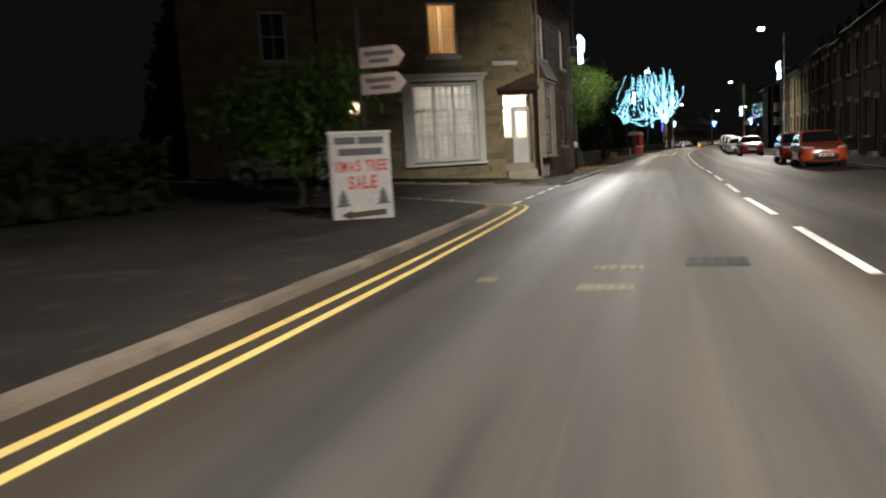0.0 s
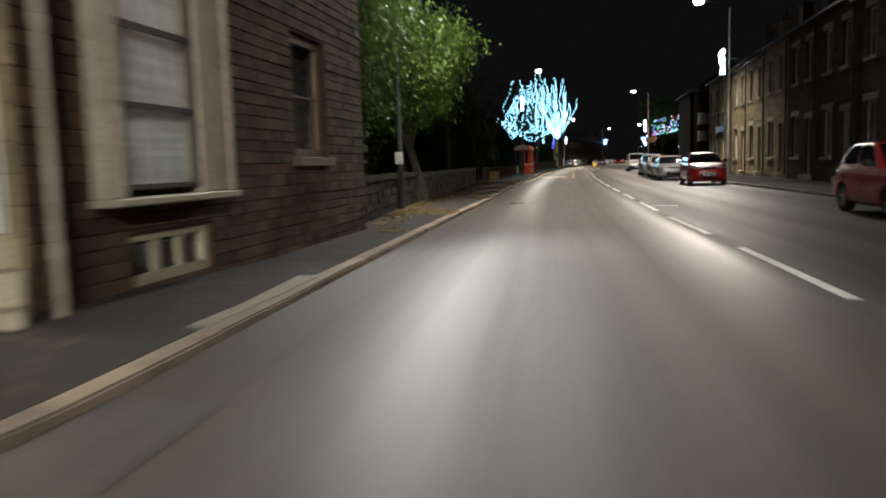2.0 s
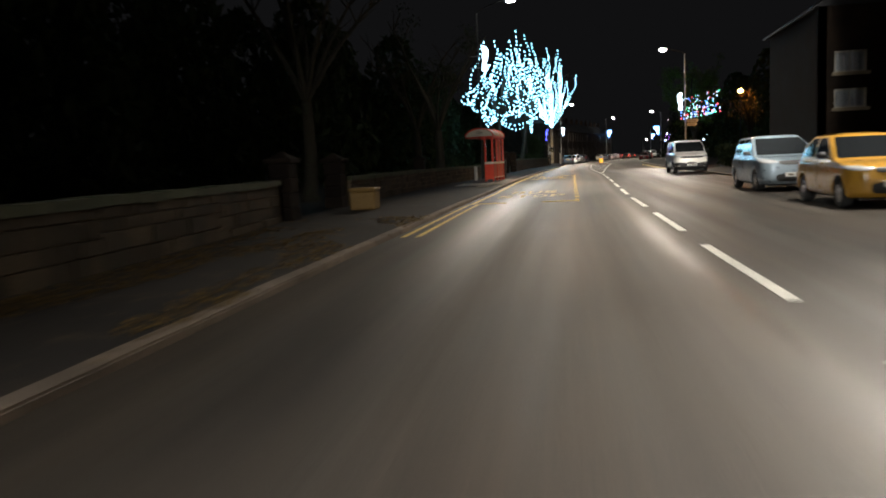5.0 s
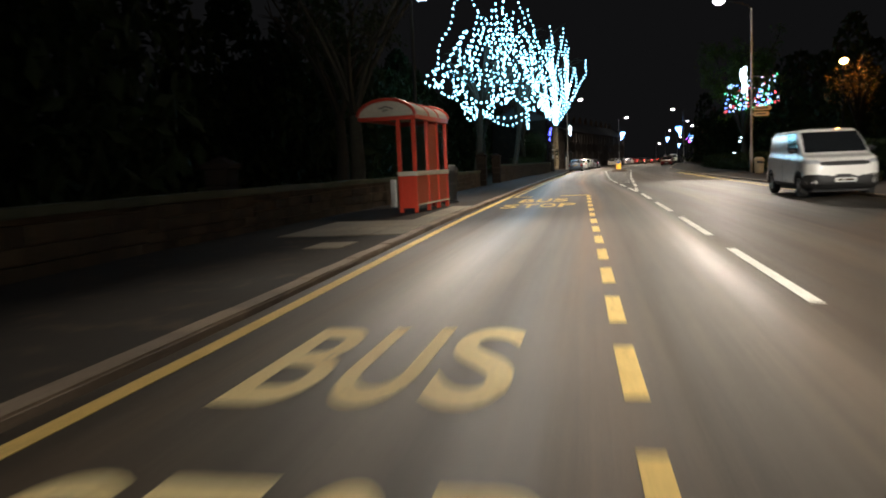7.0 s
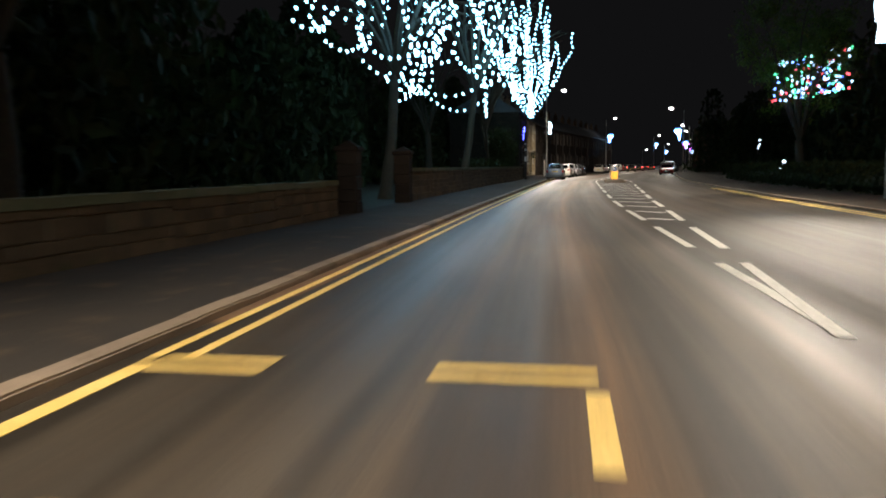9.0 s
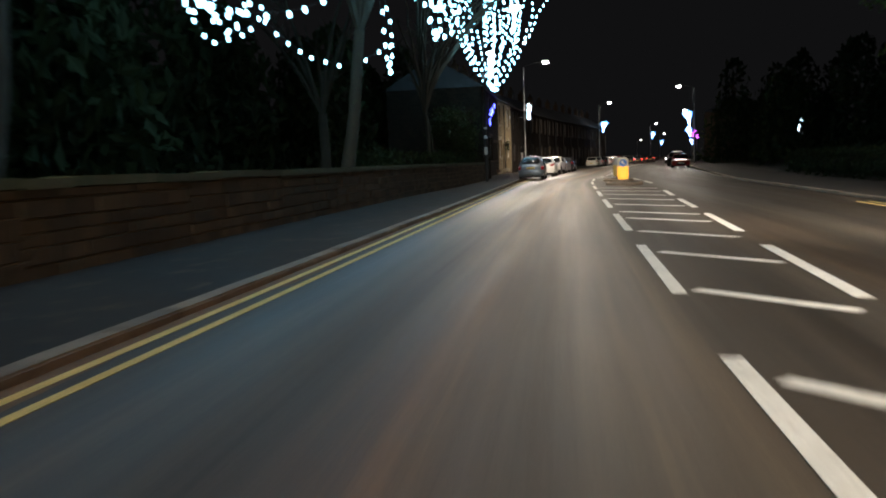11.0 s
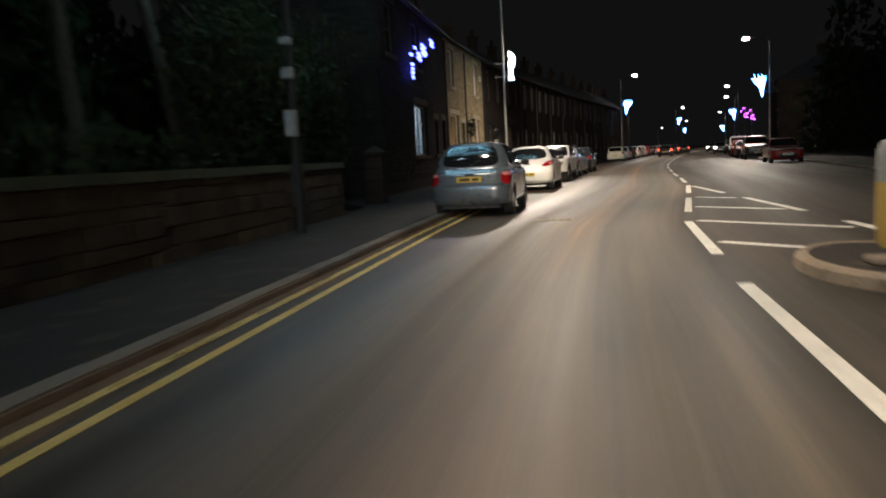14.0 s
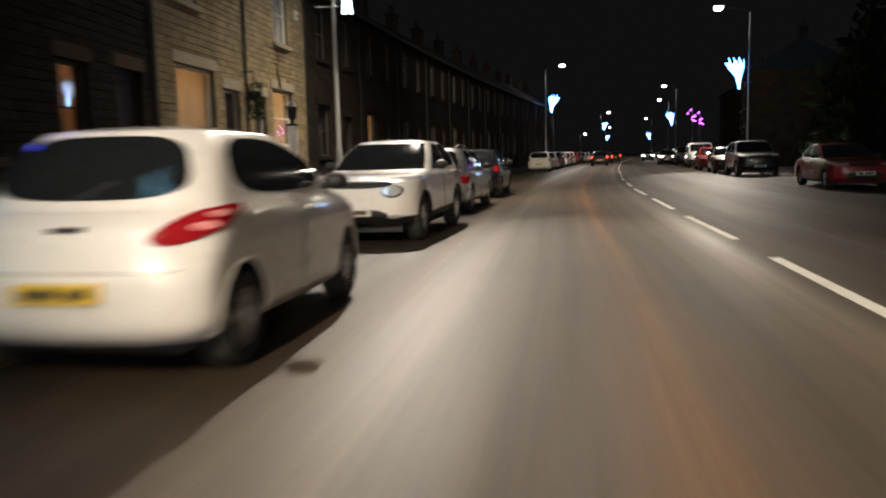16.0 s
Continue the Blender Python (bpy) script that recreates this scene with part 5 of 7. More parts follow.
    for i in range(K - 1):
        for j in range(-NCOL, NCOL):
            q = (V[i, j], V[i, j + 1], V[i + 1, j + 1], V[i + 1, j])
            if all(near[v] < ra and abs(v.co.x) > hw * 0.5 for v in q):
                continue
            tag_row[bm.faces.new(q)] = i
    for j in range(0, NCOL):
        q = [V[K - 1, j], V[K - 1, j + 1], V[K - 1, -j - 1], V[K - 1, -j]]
        q = [v for k, v in enumerate(q) if v not in q[:k]]
        if len(q) > 2:
            tag_row[bm.faces.new(q)] = K
    for v in bm.verts:
        if near[v] < ra and abs(v.co.x) > hw * 0.5 and v.link_faces:
            a, b = min(cen, key=lambda p: math.hypot(v.co.y - p[0], v.co.z - p[1]))
            s = ra / max(near[v], 1e-4)
            v.co.y, v.co.z = a + (v.co.y - a) * s, max(sill * 0.9, b + (v.co.z - b) * s)
    for v in [v for v in bm.verts if not v.link_faces]:
        bm.verts.remove(v)
    bmesh.ops.recalc_face_normals(bm, faces=bm.faces)
    bm.normal_update()
    nb = bmesh.new()
    made = {}
    for fc, i in tag_row.items():
        if i < 5:
            for v in fc.verts:
                if v not in made:
                    made[v] = nb.verts.new(v.co + v.normal * 0.004)
            nb.faces.new([made[v] for v in fc.verts])
    if dark_lower:
        part("lower_trim", nb, M_TRIM, c, "black plastic lower trim", smooth=True)
    else:
        nb.free()
    flank = [v.co.copy() for v in bm.verts if v.co.x > hw * 0.5 and v.co.z < 0.95]
    skin = lambda y, z: min(flank, key=lambda q: (q.y - y) ** 2 + (q.z - z) ** 2).x
    part("body", bm, P, c, smooth=True)
    # arch lips and dark wheel housings
    for a, b in cen:
        for sg in (1, -1):
            u = bmesh.new()
            tube(u, [(sg * (skin(a + ra * math.cos(t), b + ra * math.sin(t)) - 0.004), a + (ra + 0.004) * math.cos(t), b + (ra + 0.004) * math.sin(t)) for t in np.linspace(-0.1, math.pi + 0.1, 18)], 0.022 if dark_lower else 0.012, 6)
            part("arch_lip", u, M_TRIM if dark_lower else P, c, smooth=True)
    u = bmesh.new()
    box(u, -hw * 0.72, hw * 0.72, -L * 0.43, L * 0.43, 0.17, 0.62)
    part("underbody", u, M_TRIM, c)
    # glass
    q_side0, q_side1 = NR + NC, NR + NC + NS
    if not van:
        lay("rear_window", 8.0, 0, 0.86, NR + (2.6 if three_door else 1.9), M_CARGLASS, 3.6 if three_door else 4.4, taper=0.04, off=0.012, rings=9, m=48)
    for sg in (1, -1):
        pil = q_side0 + NS * (0.5 if not van else 0.62)
        front = (pil + 0.5 + q_side1 - 1.2) / 2
        if three_door:
            lay("side_window", 8.0, sg * (q_side0 + q_side1 + 1.2) / 2, 0.84, (q_side1 - q_side0 - 1.6) / 2, M_CARGLASS, 3.0, m=48, rings=7)
        else:
            lay("side_window", 8.02, sg * front, 0.86, (q_side1 - 1.2 - pil - 0.5) / 2, M_CARGLASS, 6.0)
        if not van and not three_door:
            back_ = (q_side0 + 1.5 + pil - 0.5) / 2
            lay("side_window", 8.02, sg * back_, 0.86, (pil - 0.5 - q_side0 - 1.5) / 2, M_CARGLASS, 5.0)
    nb = bmesh.new()
    W_ = NR + NC * 0.5
    grid = [[nb.verts.new(S(r, q) + normal(r, q) * 0.005) for q in [NCOL - W_ * s for s in np.linspace(0, 1, 13)]] for r in np.linspace(7.06, 8.92, 10)]
    mirror = [[nb.verts.new((-v.co.x, v.co.y, v.co.z)) for v in row[1:]] for row in grid]
    full = [m_[::-1] + g_ for m_, g_ in zip(mirror, grid)]
    for r0, r1 in zip(full, full[1:]):
        for i in range(len(r0) - 1):
            nb.faces.new((r0[i], r0[i + 1], r1[i + 1], r1[i]))
    bmesh.ops.recalc_face_normals(nb, faces=nb.faces)
    if sum((f.normal.y for f in nb.faces)) < 0:
        bmesh.ops.reverse_faces(nb, faces=nb.faces)
    part("windscreen", nb, M_CARGLASS, c, smooth=True)
    # lamps
    TL = M_TAILGLOW if lit else M_TAIL
    HL = M_HEADGLOW if lit == "front" else M_HEAD
    for sg in (1, -1):
        q = NR + NC * 0.62
        if tail == "drop":
            lay("tail_lamp", 5.35, sg * (q + 0.7), 1.5, 2.2, TL, 2.7, skew=sg * 2.4, taper=-0.2, off=0.012)
            lay("lamp_lens", 4.9, sg * (q + 0.3), 0.3, 0.9, M_TAILPALE, 2.0, off=0.016)
            lay("lamp_lens", 5.75, sg * (q + 1.3), 0.28, 1.1, M_TAILPALE, 2.0, off=0.016)
        elif tail == "tall":
            lay("tail_lamp", 5.3, sg * (q + 0.6), 1.5, 1.9, TL, 4.0, off=0.008)
        elif tail == "high":
            lay("tail_lamp", 6.2, sg * (q + 0.6), 1.3, 1.7, TL, 4.0, off=0.008)
        else:
            lay("tail_lamp", 4.15, sg * (q + 0.6), 1.15, 1.9, TL, 3.0, off=0.012)
            lay("lamp_lens", 4.7, sg * (q + 0.6), 0.48, 1.6, M_TAILPALE, 3.0, off=0.016)
        qf = NCOL - NR - NC * 0.35
        if round_lamps:
            lay("headlamp", 3.4, sg * (qf + 0.9), 0.56, 1.6, M_TRIM, 2.0, off=0.006)
            lay("round_lamp", 3.4, sg * (qf + 0.9), 0.44, 1.25, HL, 2.0, off=0.016)
            lay("indicator_strip", 5.4, sg * (qf - 1.2), 0.3, 3.2, HL, 2.5, skew=sg * -1.0, off=0.01)
            lay("fog_lamp", 1.3, sg * (qf + 0.5), 0.35, 1.0, HL, 2.0, off=0.014)
        elif van:
            lay("headlamp", 4.5, sg * (qf - 0.4), 0.6, 3.0, HL, 3.0, skew=sg * -0.8, off=0.01)
        else:
            lay("headlamp", 4.5, sg * (qf - 0.6), 0.75, 3.3, HL, 2.6, skew=sg * -1.4, off=0.01)
    if van:
        lay("front_bumper", 1.35, NCOL, 1.2, NR + NC, M_TRIM, 9.0, off=0.008, label="black plastic front bumper", rings=9, m=60)
        lay("grille", 3.95, NCOL, 0.45, NR * 0.98, M_TRIM, 4.0, off=0.008)
    else:
        lay("grille", 4.2 if round_lamps else 3.9, NCOL, 0.6 if round_lamps else 0.5, NR + (1.2 if round_lamps else -1.2), M_TRIM, 3.0, off=0.008)
        lay("lower_grille", 1.5, NCOL, 0.7, NR * (1.1 if round_lamps else 0.95), M_TRIM, 4.0, off=0.009)
    # wheels, mirrors, handles, seams, plates
    for a, b in cen:
        for sg in (1, -1):
            make_wheel(c, sg * (hw - 0.125), a, wheel, 0.2)
    for sg in (1, -1):
        foot = S(7.15, sg * (q_side1 - 2))
        u = bmesh.new()
        blob(u, (sg * (abs(foot.x) + 0.14), foot.y - 0.05, foot.z + 0.05), 0.105, 2, 0.72)
        tube(u, [foot, (sg * (abs(foot.x) + 0.08), foot.y - 0.03, foot.z + 0.02)], 0.028, 6)
        part("wing_mirror", u, M_TRIM, c, smooth=True)
        for q in ((q_side0 + NS * 0.2, q_side0 + NS * 0.58) if not van else (q_side0 + NS * 0.68,)):
            h0 = S(5.6, sg * q)
            u = bmesh.new()
            box(u, h0.x - 0.022, h0.x + 0.022, h0.y - 0.09, h0.y + 0.09, h0.z - 0.016, h0.z + 0.016, None, 0.008)
            part("door_handle", u, P, c)
        for q in (q_side0 + NS * 0.12, q_side0 + NS * 0.5, q_side1 - 2.5):
            u = bmesh.new()
            tube(u, [S(r, sg * q) for r in np.linspace(1.0 if q > q_side0 + 5 else 4.6, 7.0, 9)], 0.0045, 4)
            part("door_seam", u, M_TRIM, c)
    u = bmesh.new()
    tube(u, [S(3.0, q) + normal(3.0, q) * 0.0 for q in np.linspace(-NR - 3, NR + 3, 21)], 0.003, 4)
    part("bumper_seam", u, M_TRIM, c)
    for isf, mat in ((False, M_PLATE_Y), (True, M_PLATE_W)):
        r_ = 2.0 if isf else {"tall": 2.4, "drop": 2.15, "mid": 3.75, "high": 4.2, "low": 2.6}[tail]
        p = S(r_, NCOL - 0.01 if isf else 0.01)
        yy, zc = p.y + (0.028 if isf else -0.012), p.z
        u = bmesh.new()
        box(u, -0.26, 0.26, yy - 0.02, yy + 0.02, zc - 0.056, zc + 0.056, None, 0.004)
        pl = part("number_plate", u, mat, c)
        for x0, x1 in ((-0.2, 0.02), (0.06, 0.2)):
            u = bmesh.new()
            box(u, x0, x1, yy - 0.024, yy + 0.024, zc - 0.03, zc + 0.03)
            part("plate_bar", u, M_BAR, pl)
    p = S(4.9, 0.01)
    u = bmesh.new()
    box(u, -0.1, 0.1, p.y - 0.016, p.y + 0.03, p.z - 0.02, p.z + 0.015, None, 0.006)
    part("boot_handle", u, M_TRIM, c)
    if not van and not boot:
        a_, b_ = S(7.25, 0.01), S(7.6, 3.2)
        u = bmesh.new()
        tube(u, [a_ + Vector((0, -0.02, 0)), b_ + Vector((0, -0.02, 0))], 0.009, 6)
        part("rear_wiper", u, M_TRIM, c)
    if rails:
        for sg in (1, -1):
            u = bmesh.new()
            xx = sg * hw * 0.6
            tube(u, [(xx, y9 + 0.3 - L / 2, roof - 0.02), (xx, y9 + 0.45 - L / 2, roof + 0.05), (xx, f9 - 0.55 - L / 2, roof + 0.05), (xx, f9 - 0.4 - L / 2, roof - 0.02)], 0.02, 6)
            part("roof_rail", u, M_TRIM, c)
    return c


HATCH = dict(L=3.8, W=1.68, belt=0.96, hood=0.86, rear=(0.045, 0.15), roof=1.48, screen=(0.74, 0.54), tail="tall", wheel=0.3)
CITY = dict(L=3.62, W=1.68, belt=1.0, hood=0.88, rear=(0.075, 0.17), roof=1.5, screen=(0.79, 0.56), tail="drop", tumble=0.24, wheel=0.3, axles=(0.175, 0.82), nose=0.64, soft=0.55, lean=0.09, three_door=True)
MPV = dict(L=4.3, W=1.83, belt=1.02, hood=0.95, rear=(0.04, 0.1), roof=1.62, screen=(0.78, 0.56), tail="mid", wheel=0.32, nose=0.68)
ROUND = dict(L=3.66, W=1.7, belt=0.99, hood=0.9, rear=(0.07, 0.17), roof=1.56, screen=(0.78, 0.56), tail="mid", tumble=0.25, wheel=0.3, axles=(0.21, 0.85), nose=0.66, soft=0.5, lean=0.085)
CROSS = dict(L=4.14, W=1.77, belt=1.06, hood=0.98, rear=(0.07, 0.24), roof=1.57, screen=(0.72, 0.52), tail="drop", round_lamps=True, tumble=0.22, wheel=0.35, nose=0.72, sill=0.3, dark_lower=True, soft=0.5)
ESTATE = dict(L=4.5, W=1.78, belt=0.94, hood=0.86, rear=(0.035, 0.1), roof=1.47, screen=(0.71, 0.53), tail="mid", wheel=0.32)
SALOON = dict(L=4.5, W=1.78, belt=0.93, hood=0.83, rear=(0.13, 0.28), roof=1.42, screen=(0.71, 0.52), boot=0.93, tail="low", wheel=0.32)
SUV = dict(L=4.6, W=1.9, belt=1.12, hood=1.06, rear=(0.035, 0.1), roof=1.72, screen=(0.74, 0.57), tail="high", wheel=0.37, nose=0.82, sill=0.32, dark_lower=True)
VAN = dict(L=4.75, W=1.92, belt=1.2, hood=1.06, rear=(0.015, 0.03), roof=1.9, screen=(0.86, 0.7), tail="high", wheel=0.33, nose=0.76, van=True, dark_lower=True, sill=0.26, axles=(0.18, 0.82), tumble=0.14, soft=0.3, lean=0.03)

WHITE, RED, ORANGE, GREY, SILVER, GOLD, BLACK, DKRED = (0.84, 0.82, 0.78), (0.46, 0.022, 0.017), (0.55, 0.075, 0.018), (0.15, 0.18, 0.21), (0.42, 0.43, 0.44), (0.5, 0.27, 0.04), (0.015, 0.015, 0.018), (0.3, 0.02, 0.02)
nose_in = lambda x, y, yaw=0: pose(x, y, 0, 0, 0, 180 + yaw)
away = lambda x, y, yaw=0: pose(x, y, 0, 0, 0, yaw)
# left side, beyond the park
GL = "cars parked beside the park terrace"
car("grey-blue rounded hatchback parked on the yellow lines", away(-3.64, 184.85, -2.5), GREY, metal=0.4, group=GL, **ROUND)
car("small white hatchback with dark tinted rear screen", away(-3.02, 195.15, -4.5), WHITE, group=GL, **CITY)
car("white compact crossover with black lower trim, facing oncoming", nose_in(-2.53, 202.35, -8), WHITE, group=GL, **CROSS)
car("silver estate parked behind the crossover", away(-2.0, 208.2, -7), SILVER, metal=0.6, group=GL, rails=True, **ESTATE)
car("dark hatchback with reflected blue lights", away(-1.3, 213.9, -7), BLACK, group=GL, **HATCH)
for i, (y, colr, kind) in enumerate(((248, (0.6, 0.57, 0.48), HATCH), (254, SILVER, ESTATE), (260, BLACK, HATCH), (266, WHITE, HATCH), (272, SILVER, SALOON), (279, WHITE, CITY), (286, DKRED, HATCH), (294, BLACK, SALOON), (302, SILVER, HATCH), (312, WHITE, ESTATE))):
    car("parked car in the long row by the terrace", away(kl(y) + 1.05, y, -8.5), colr, group="far row of parked cars", **kind)
# right side by the bend
GR = "cars parked opposite by the bend"
car("dark red saloon half hidden in the dark", nose_in(10.3, 215.0, -6), DKRED, group=GR, **SALOON)
car("black off-roader with pale bonnet highlight", nose_in(11.7, 228.2, -7), BLACK, group=GR, **SUV)
car("dark hatchback behind the off-roader", nose_in(12.3, 234.5, -8), (0.05, 0.02, 0.02), group=GR, **HATCH)
car("red hatchback parked opposite", nose_in(13.2, 241.0, -8), RED, group=GR, **HATCH)
car("white panel van in the far row", nose_in(14.8, 250.0, -9), WHITE, group=GR, **VAN)
for i, (y, colr, kind) in enumerate(((262, BLACK, SUV), (270, SILVER, HATCH), (279, BLACK, ESTATE))):
    car("dim parked car in the far opposite row", nose_in(kr(y) - 1.2, y, -9), colr, group=GR, **kind)
# right side near the terrace
GT = "cars parked by the terrace opposite"
car("orange-red hatchback parked opposite", nose_in(6.05, 35.1, 2), ORANGE, group=GT, **HATCH)
car("bright red hatchback parked opposite", nose_in(5.9, 41.3, 2), RED, group=GT, **HATCH)
car("red hatchback with pale front plate", nose_in(4.98, 62.3, 1.5), RED, group=GT, **CITY)
car("pale silver saloon with white bonnet", nose_in(4.55, 71.9, 1), (0.55, 0.55, 0.52), metal=0.3, group=GT, **SALOON)
car("golden orange hatchback parked opposite", nose_in(4.6, 78.6, 1), GOLD, group=GT, **HATCH)
car("blue-silver people carrier parked opposite", nose_in(4.6, 86.0, 1), (0.3, 0.38, 0.45), metal=0.4, group=GT, **MPV)
car("white panel van with black bumper and lit cab reflections", nose_in(4.88, 109.2, 1), WHITE, group=GT, name="panel_van", **VAN)
# side street
car("silver car parked in the side street", pose(-11.4, 22.2, rise(-11.4, 22.2), 0, 0, 118), SILVER, metal=0.5, **HATCH)
# cars standing in the distance with their lamps lit
for x, y, l, yaw in ((9.6, 268, True, -9), (12.4, 284, True, -9), (17.5, 310, True, -10), (16.2, 268, "front", 171), (20.5, 300, "front", 170)):
    car("distant car in traffic with its lamps lit", pose(x, y, 0, 0, 0, yaw), BLACK, group="distant traffic", lit=l, **HATCH)


# ---- street lamps and their winter motifs ----
def street_lamp(x, y, hx_, hy_, hz, label="tall grey street lamp column with lit LED head", power=1.0, z0=PAVE_Z, top=None, across=(-8, 46), tint=(1, 0.9, 0.76), pole_mat=None, throws=(1, 1)):
    top = top or hz - 0.45
    lp = thing("street_lamp", label, "street lamp", group="street lamps")
    bm = bmesh.new()
    tube(bm, [(x, y, z0), (x, y, z0 + 1.5)], [0.1, 0.1], 12)
    tube(bm, [(x, y, z0 + 1.5), (x, y, z0 + 1.62), (x, y, top)], [0.1, 0.075, 0.05], 12)
    part("column", bm, pole_mat or M_POLE, lp, smooth=True)
    d = Vector((hx_ - x, hy_ - y, 0))
    bm = bmesh.new()
    tube(bm, [(x, y, top - 0.05), (x + d.x * 0.12, y + d.y * 0.12, top + 0.16), (x + d.x * 0.4, y + d.y * 0.4, top + 0.32), (x + d.x * 0.85, y + d.y * 0.85, hz)], 0.03, 8)
    # the arm's unlit look is put into its black colour
    part("arm", bm, M_IRON, lp, smooth=True)
    yaw = math.degrees(math.atan2(d.y, d.x))
    m = pose(hx_, hy_, hz, 0, 0, yaw)
    bm = bmesh.new()
    box(bm, -0.42, 0.34, -0.18, 0.18, -0.02, 0.09, m, 0.03)
    hd = part("lamp_head", bm, M_GALV, lp)
    bm = bmesh.new()
    lathe(bm, [(0.0, -0.24), (0.18, -0.21), (0.28, -0.12), (0.31, -0.022)], 14, m)
    part("diffuser", bm, M_LED, hd)
    la = bpy.data.lights.new("street_lamp_light", "SPOT")
    # the lantern's optics throw a long oval pool along the carriageway and little behind the column
    la.energy, la.color, la.shadow_soft_size = LAMP_POWER * power * 0.8, tint, 0.15
    la.spot_size, la.spot_blend = radians(140), 0.6
    lo = new("street_lamp_light", la)
    sg = 1 if hx_ > x else -1
    wide, aim = (across[1] - across[0]) / 2, (across[1] + across[0]) / 2
    lo.matrix_world = pose(hx_, hy_, hz - 0.25, 0, -sg * aim, 0) @ Matrix.Diagonal((math.tan(radians(wide)) / math.tan(radians(70)), 1, 1, 1))
    if -40 < y < 300:
        # added spots for the side lenses' throw both ways; the forward one also replaces headlights
        twide, taim = (across[1] - max(across[0], -12)) / 2, (across[1] + max(across[0], -12)) / 2
        for way in (1, -1):
            lb_ = bpy.data.lights.new("street_lamp_throw_fill", "SPOT")
            lb_.energy, lb_.color, lb_.shadow_soft_size = LAMP_POWER * power * 1.2 * throws[way < 0], tint, 0.15
            lb_.spot_size, lb_.spot_blend = radians(64), 0.75
            l2 = new("street_lamp_throw_fill", lb_)
            l2.matrix_world = Matrix.Translation((hx_, hy_, hz - 0.25)) @ Matrix.Rotation(radians(-sg * taim), 4, 'Y') @ Matrix.Rotation(radians(way * 60), 4, 'X') @ Matrix.Diagonal((min(1.0, 0.46 * math.tan(radians(twide)) / math.tan(radians(32))), 1, 1, 1))
    bm = bmesh.new()
    box(bm, x - 0.08, x + 0.08, y - 0.105, y - 0.095, z0 + 0.5, z0 + 1.1)
    part("access_door", bm, pole_mat or M_POLE, lp)
    return lp


def rope(bm, pts, r=0.045):
    tube(bm, pts, r, 6)


def motif(x, y, z, kind, toward=1, s=1.0):
    """A winter light motif on a bracket: rope-light outlines on a thin frame."""
    mo = thing("light_motif", {"angel": "white rope-light figure fixed to a lamp column", "torch": "blue and white rope-light torch on a lamp column", "star": "white rope-light star and scroll"}[kind], "christmas light", pose(x, y, z, 0, 0, 0), group="winter street lights")
    tall = 1.35 if kind == "angel" else 1.0
    thin = 0.62 if kind == "angel" else 0.8
    P = lambda a, b: (toward * a * s * (thin if a > -0.5 else 1), 0, b * s * tall)
    white = M_ROPE_W
    bm = bmesh.new()
    if kind == "angel":
        rope(bm, [P(-0.05 + 0.22 * math.sin(t), 0.75 + 0.2 * math.cos(t)) for t in np.linspace(0, 6.28, 15)], 0.038)
        rope(bm, [P(0.0, 0.55), P(0.3, 0.2), P(0.22, -0.3), P(0.38, -0.95), P(-0.3, -0.95), P(-0.2, -0.2), P(-0.28, 0.2), P(0, 0.55)], 0.038)
        rope(bm, [P(0.05, 0.5), P(0.1, 0.0), P(0.05, -0.9)], 0.038)
        rope(bm, [P(-0.1, 0.3), P(-0.12, -0.3), P(-0.15, -0.9)], 0.038)
        rope(bm, [P(0.22, 0.1), P(0.2, -0.4), P(0.25, -0.9)], 0.038)
        rope(bm, [P(0.18, 0.35), P(0.5, 0.8), P(0.62, 0.5), P(0.45, -0.15), P(0.24, 0.0)], 0.038)
        rope(bm, [P(0.3, 0.4), P(0.5, 0.35), P(0.4, 0.05)], 0.038)
        part("rope_light", bm, white, mo)
    elif kind == "torch":
        # a bundle rising from the foot and fanning out, away from the column, into a ragged flame
        for k, a in enumerate(np.linspace(-0.3, 0.75, 8)):
            rope(bm, [P(-0.1, -1.05), P(-0.08 + a * 0.22, -0.35), P(a * 0.75, 0.1), P(a * 1.05, 0.42 + 0.14 * math.sin(k * 2.3) + 0.1 * (k % 2))], 0.045)
        rope(bm, [P(-0.3, 0.2), P(0.1, 0.12), P(0.6, 0.25)], 0.045)
        part("rope_light", bm, white, mo)
        bm = bmesh.new()
        rope(bm, [P(-0.1, -1.1), P(-0.25, -0.3), P(-0.42, 0.2), P(-0.42, 0.62)], 0.045)
        rope(bm, [P(-0.1, -1.1), P(0.16, -0.35), P(0.68, 0.12), P(0.95, 0.5)], 0.045)
        for a in (-0.1, 0.25, 0.6):
            rope(bm, [P(a * 0.9, 0.45), P(a * 1.1 + 0.05, 0.78)], 0.04)
        part("blue_rope_light", bm, M_ROPE_C, mo)
    else:
        for k in range(5):
            a = k * math.pi / 5
            rope(bm, [P(0.5 * math.cos(a), 0.4 + 0.5 * math.sin(a)), P(-0.5 * math.cos(a), 0.4 - 0.5 * math.sin(a))], 0.06)
        rope(bm, [P(0.0, -0.1), P(0.25, -0.5), P(-0.15, -0.8), P(0.1, -1.1)], 0.06)
        part("rope_light", bm, white, mo)
    for h_ in (0.2, -0.7):
        bm = bmesh.new()
        tube(bm, [P(-0.15, h_), P(-0.95 / s, h_)], 0.02, 6)
        part("bracket", bm, M_GALV, mo)


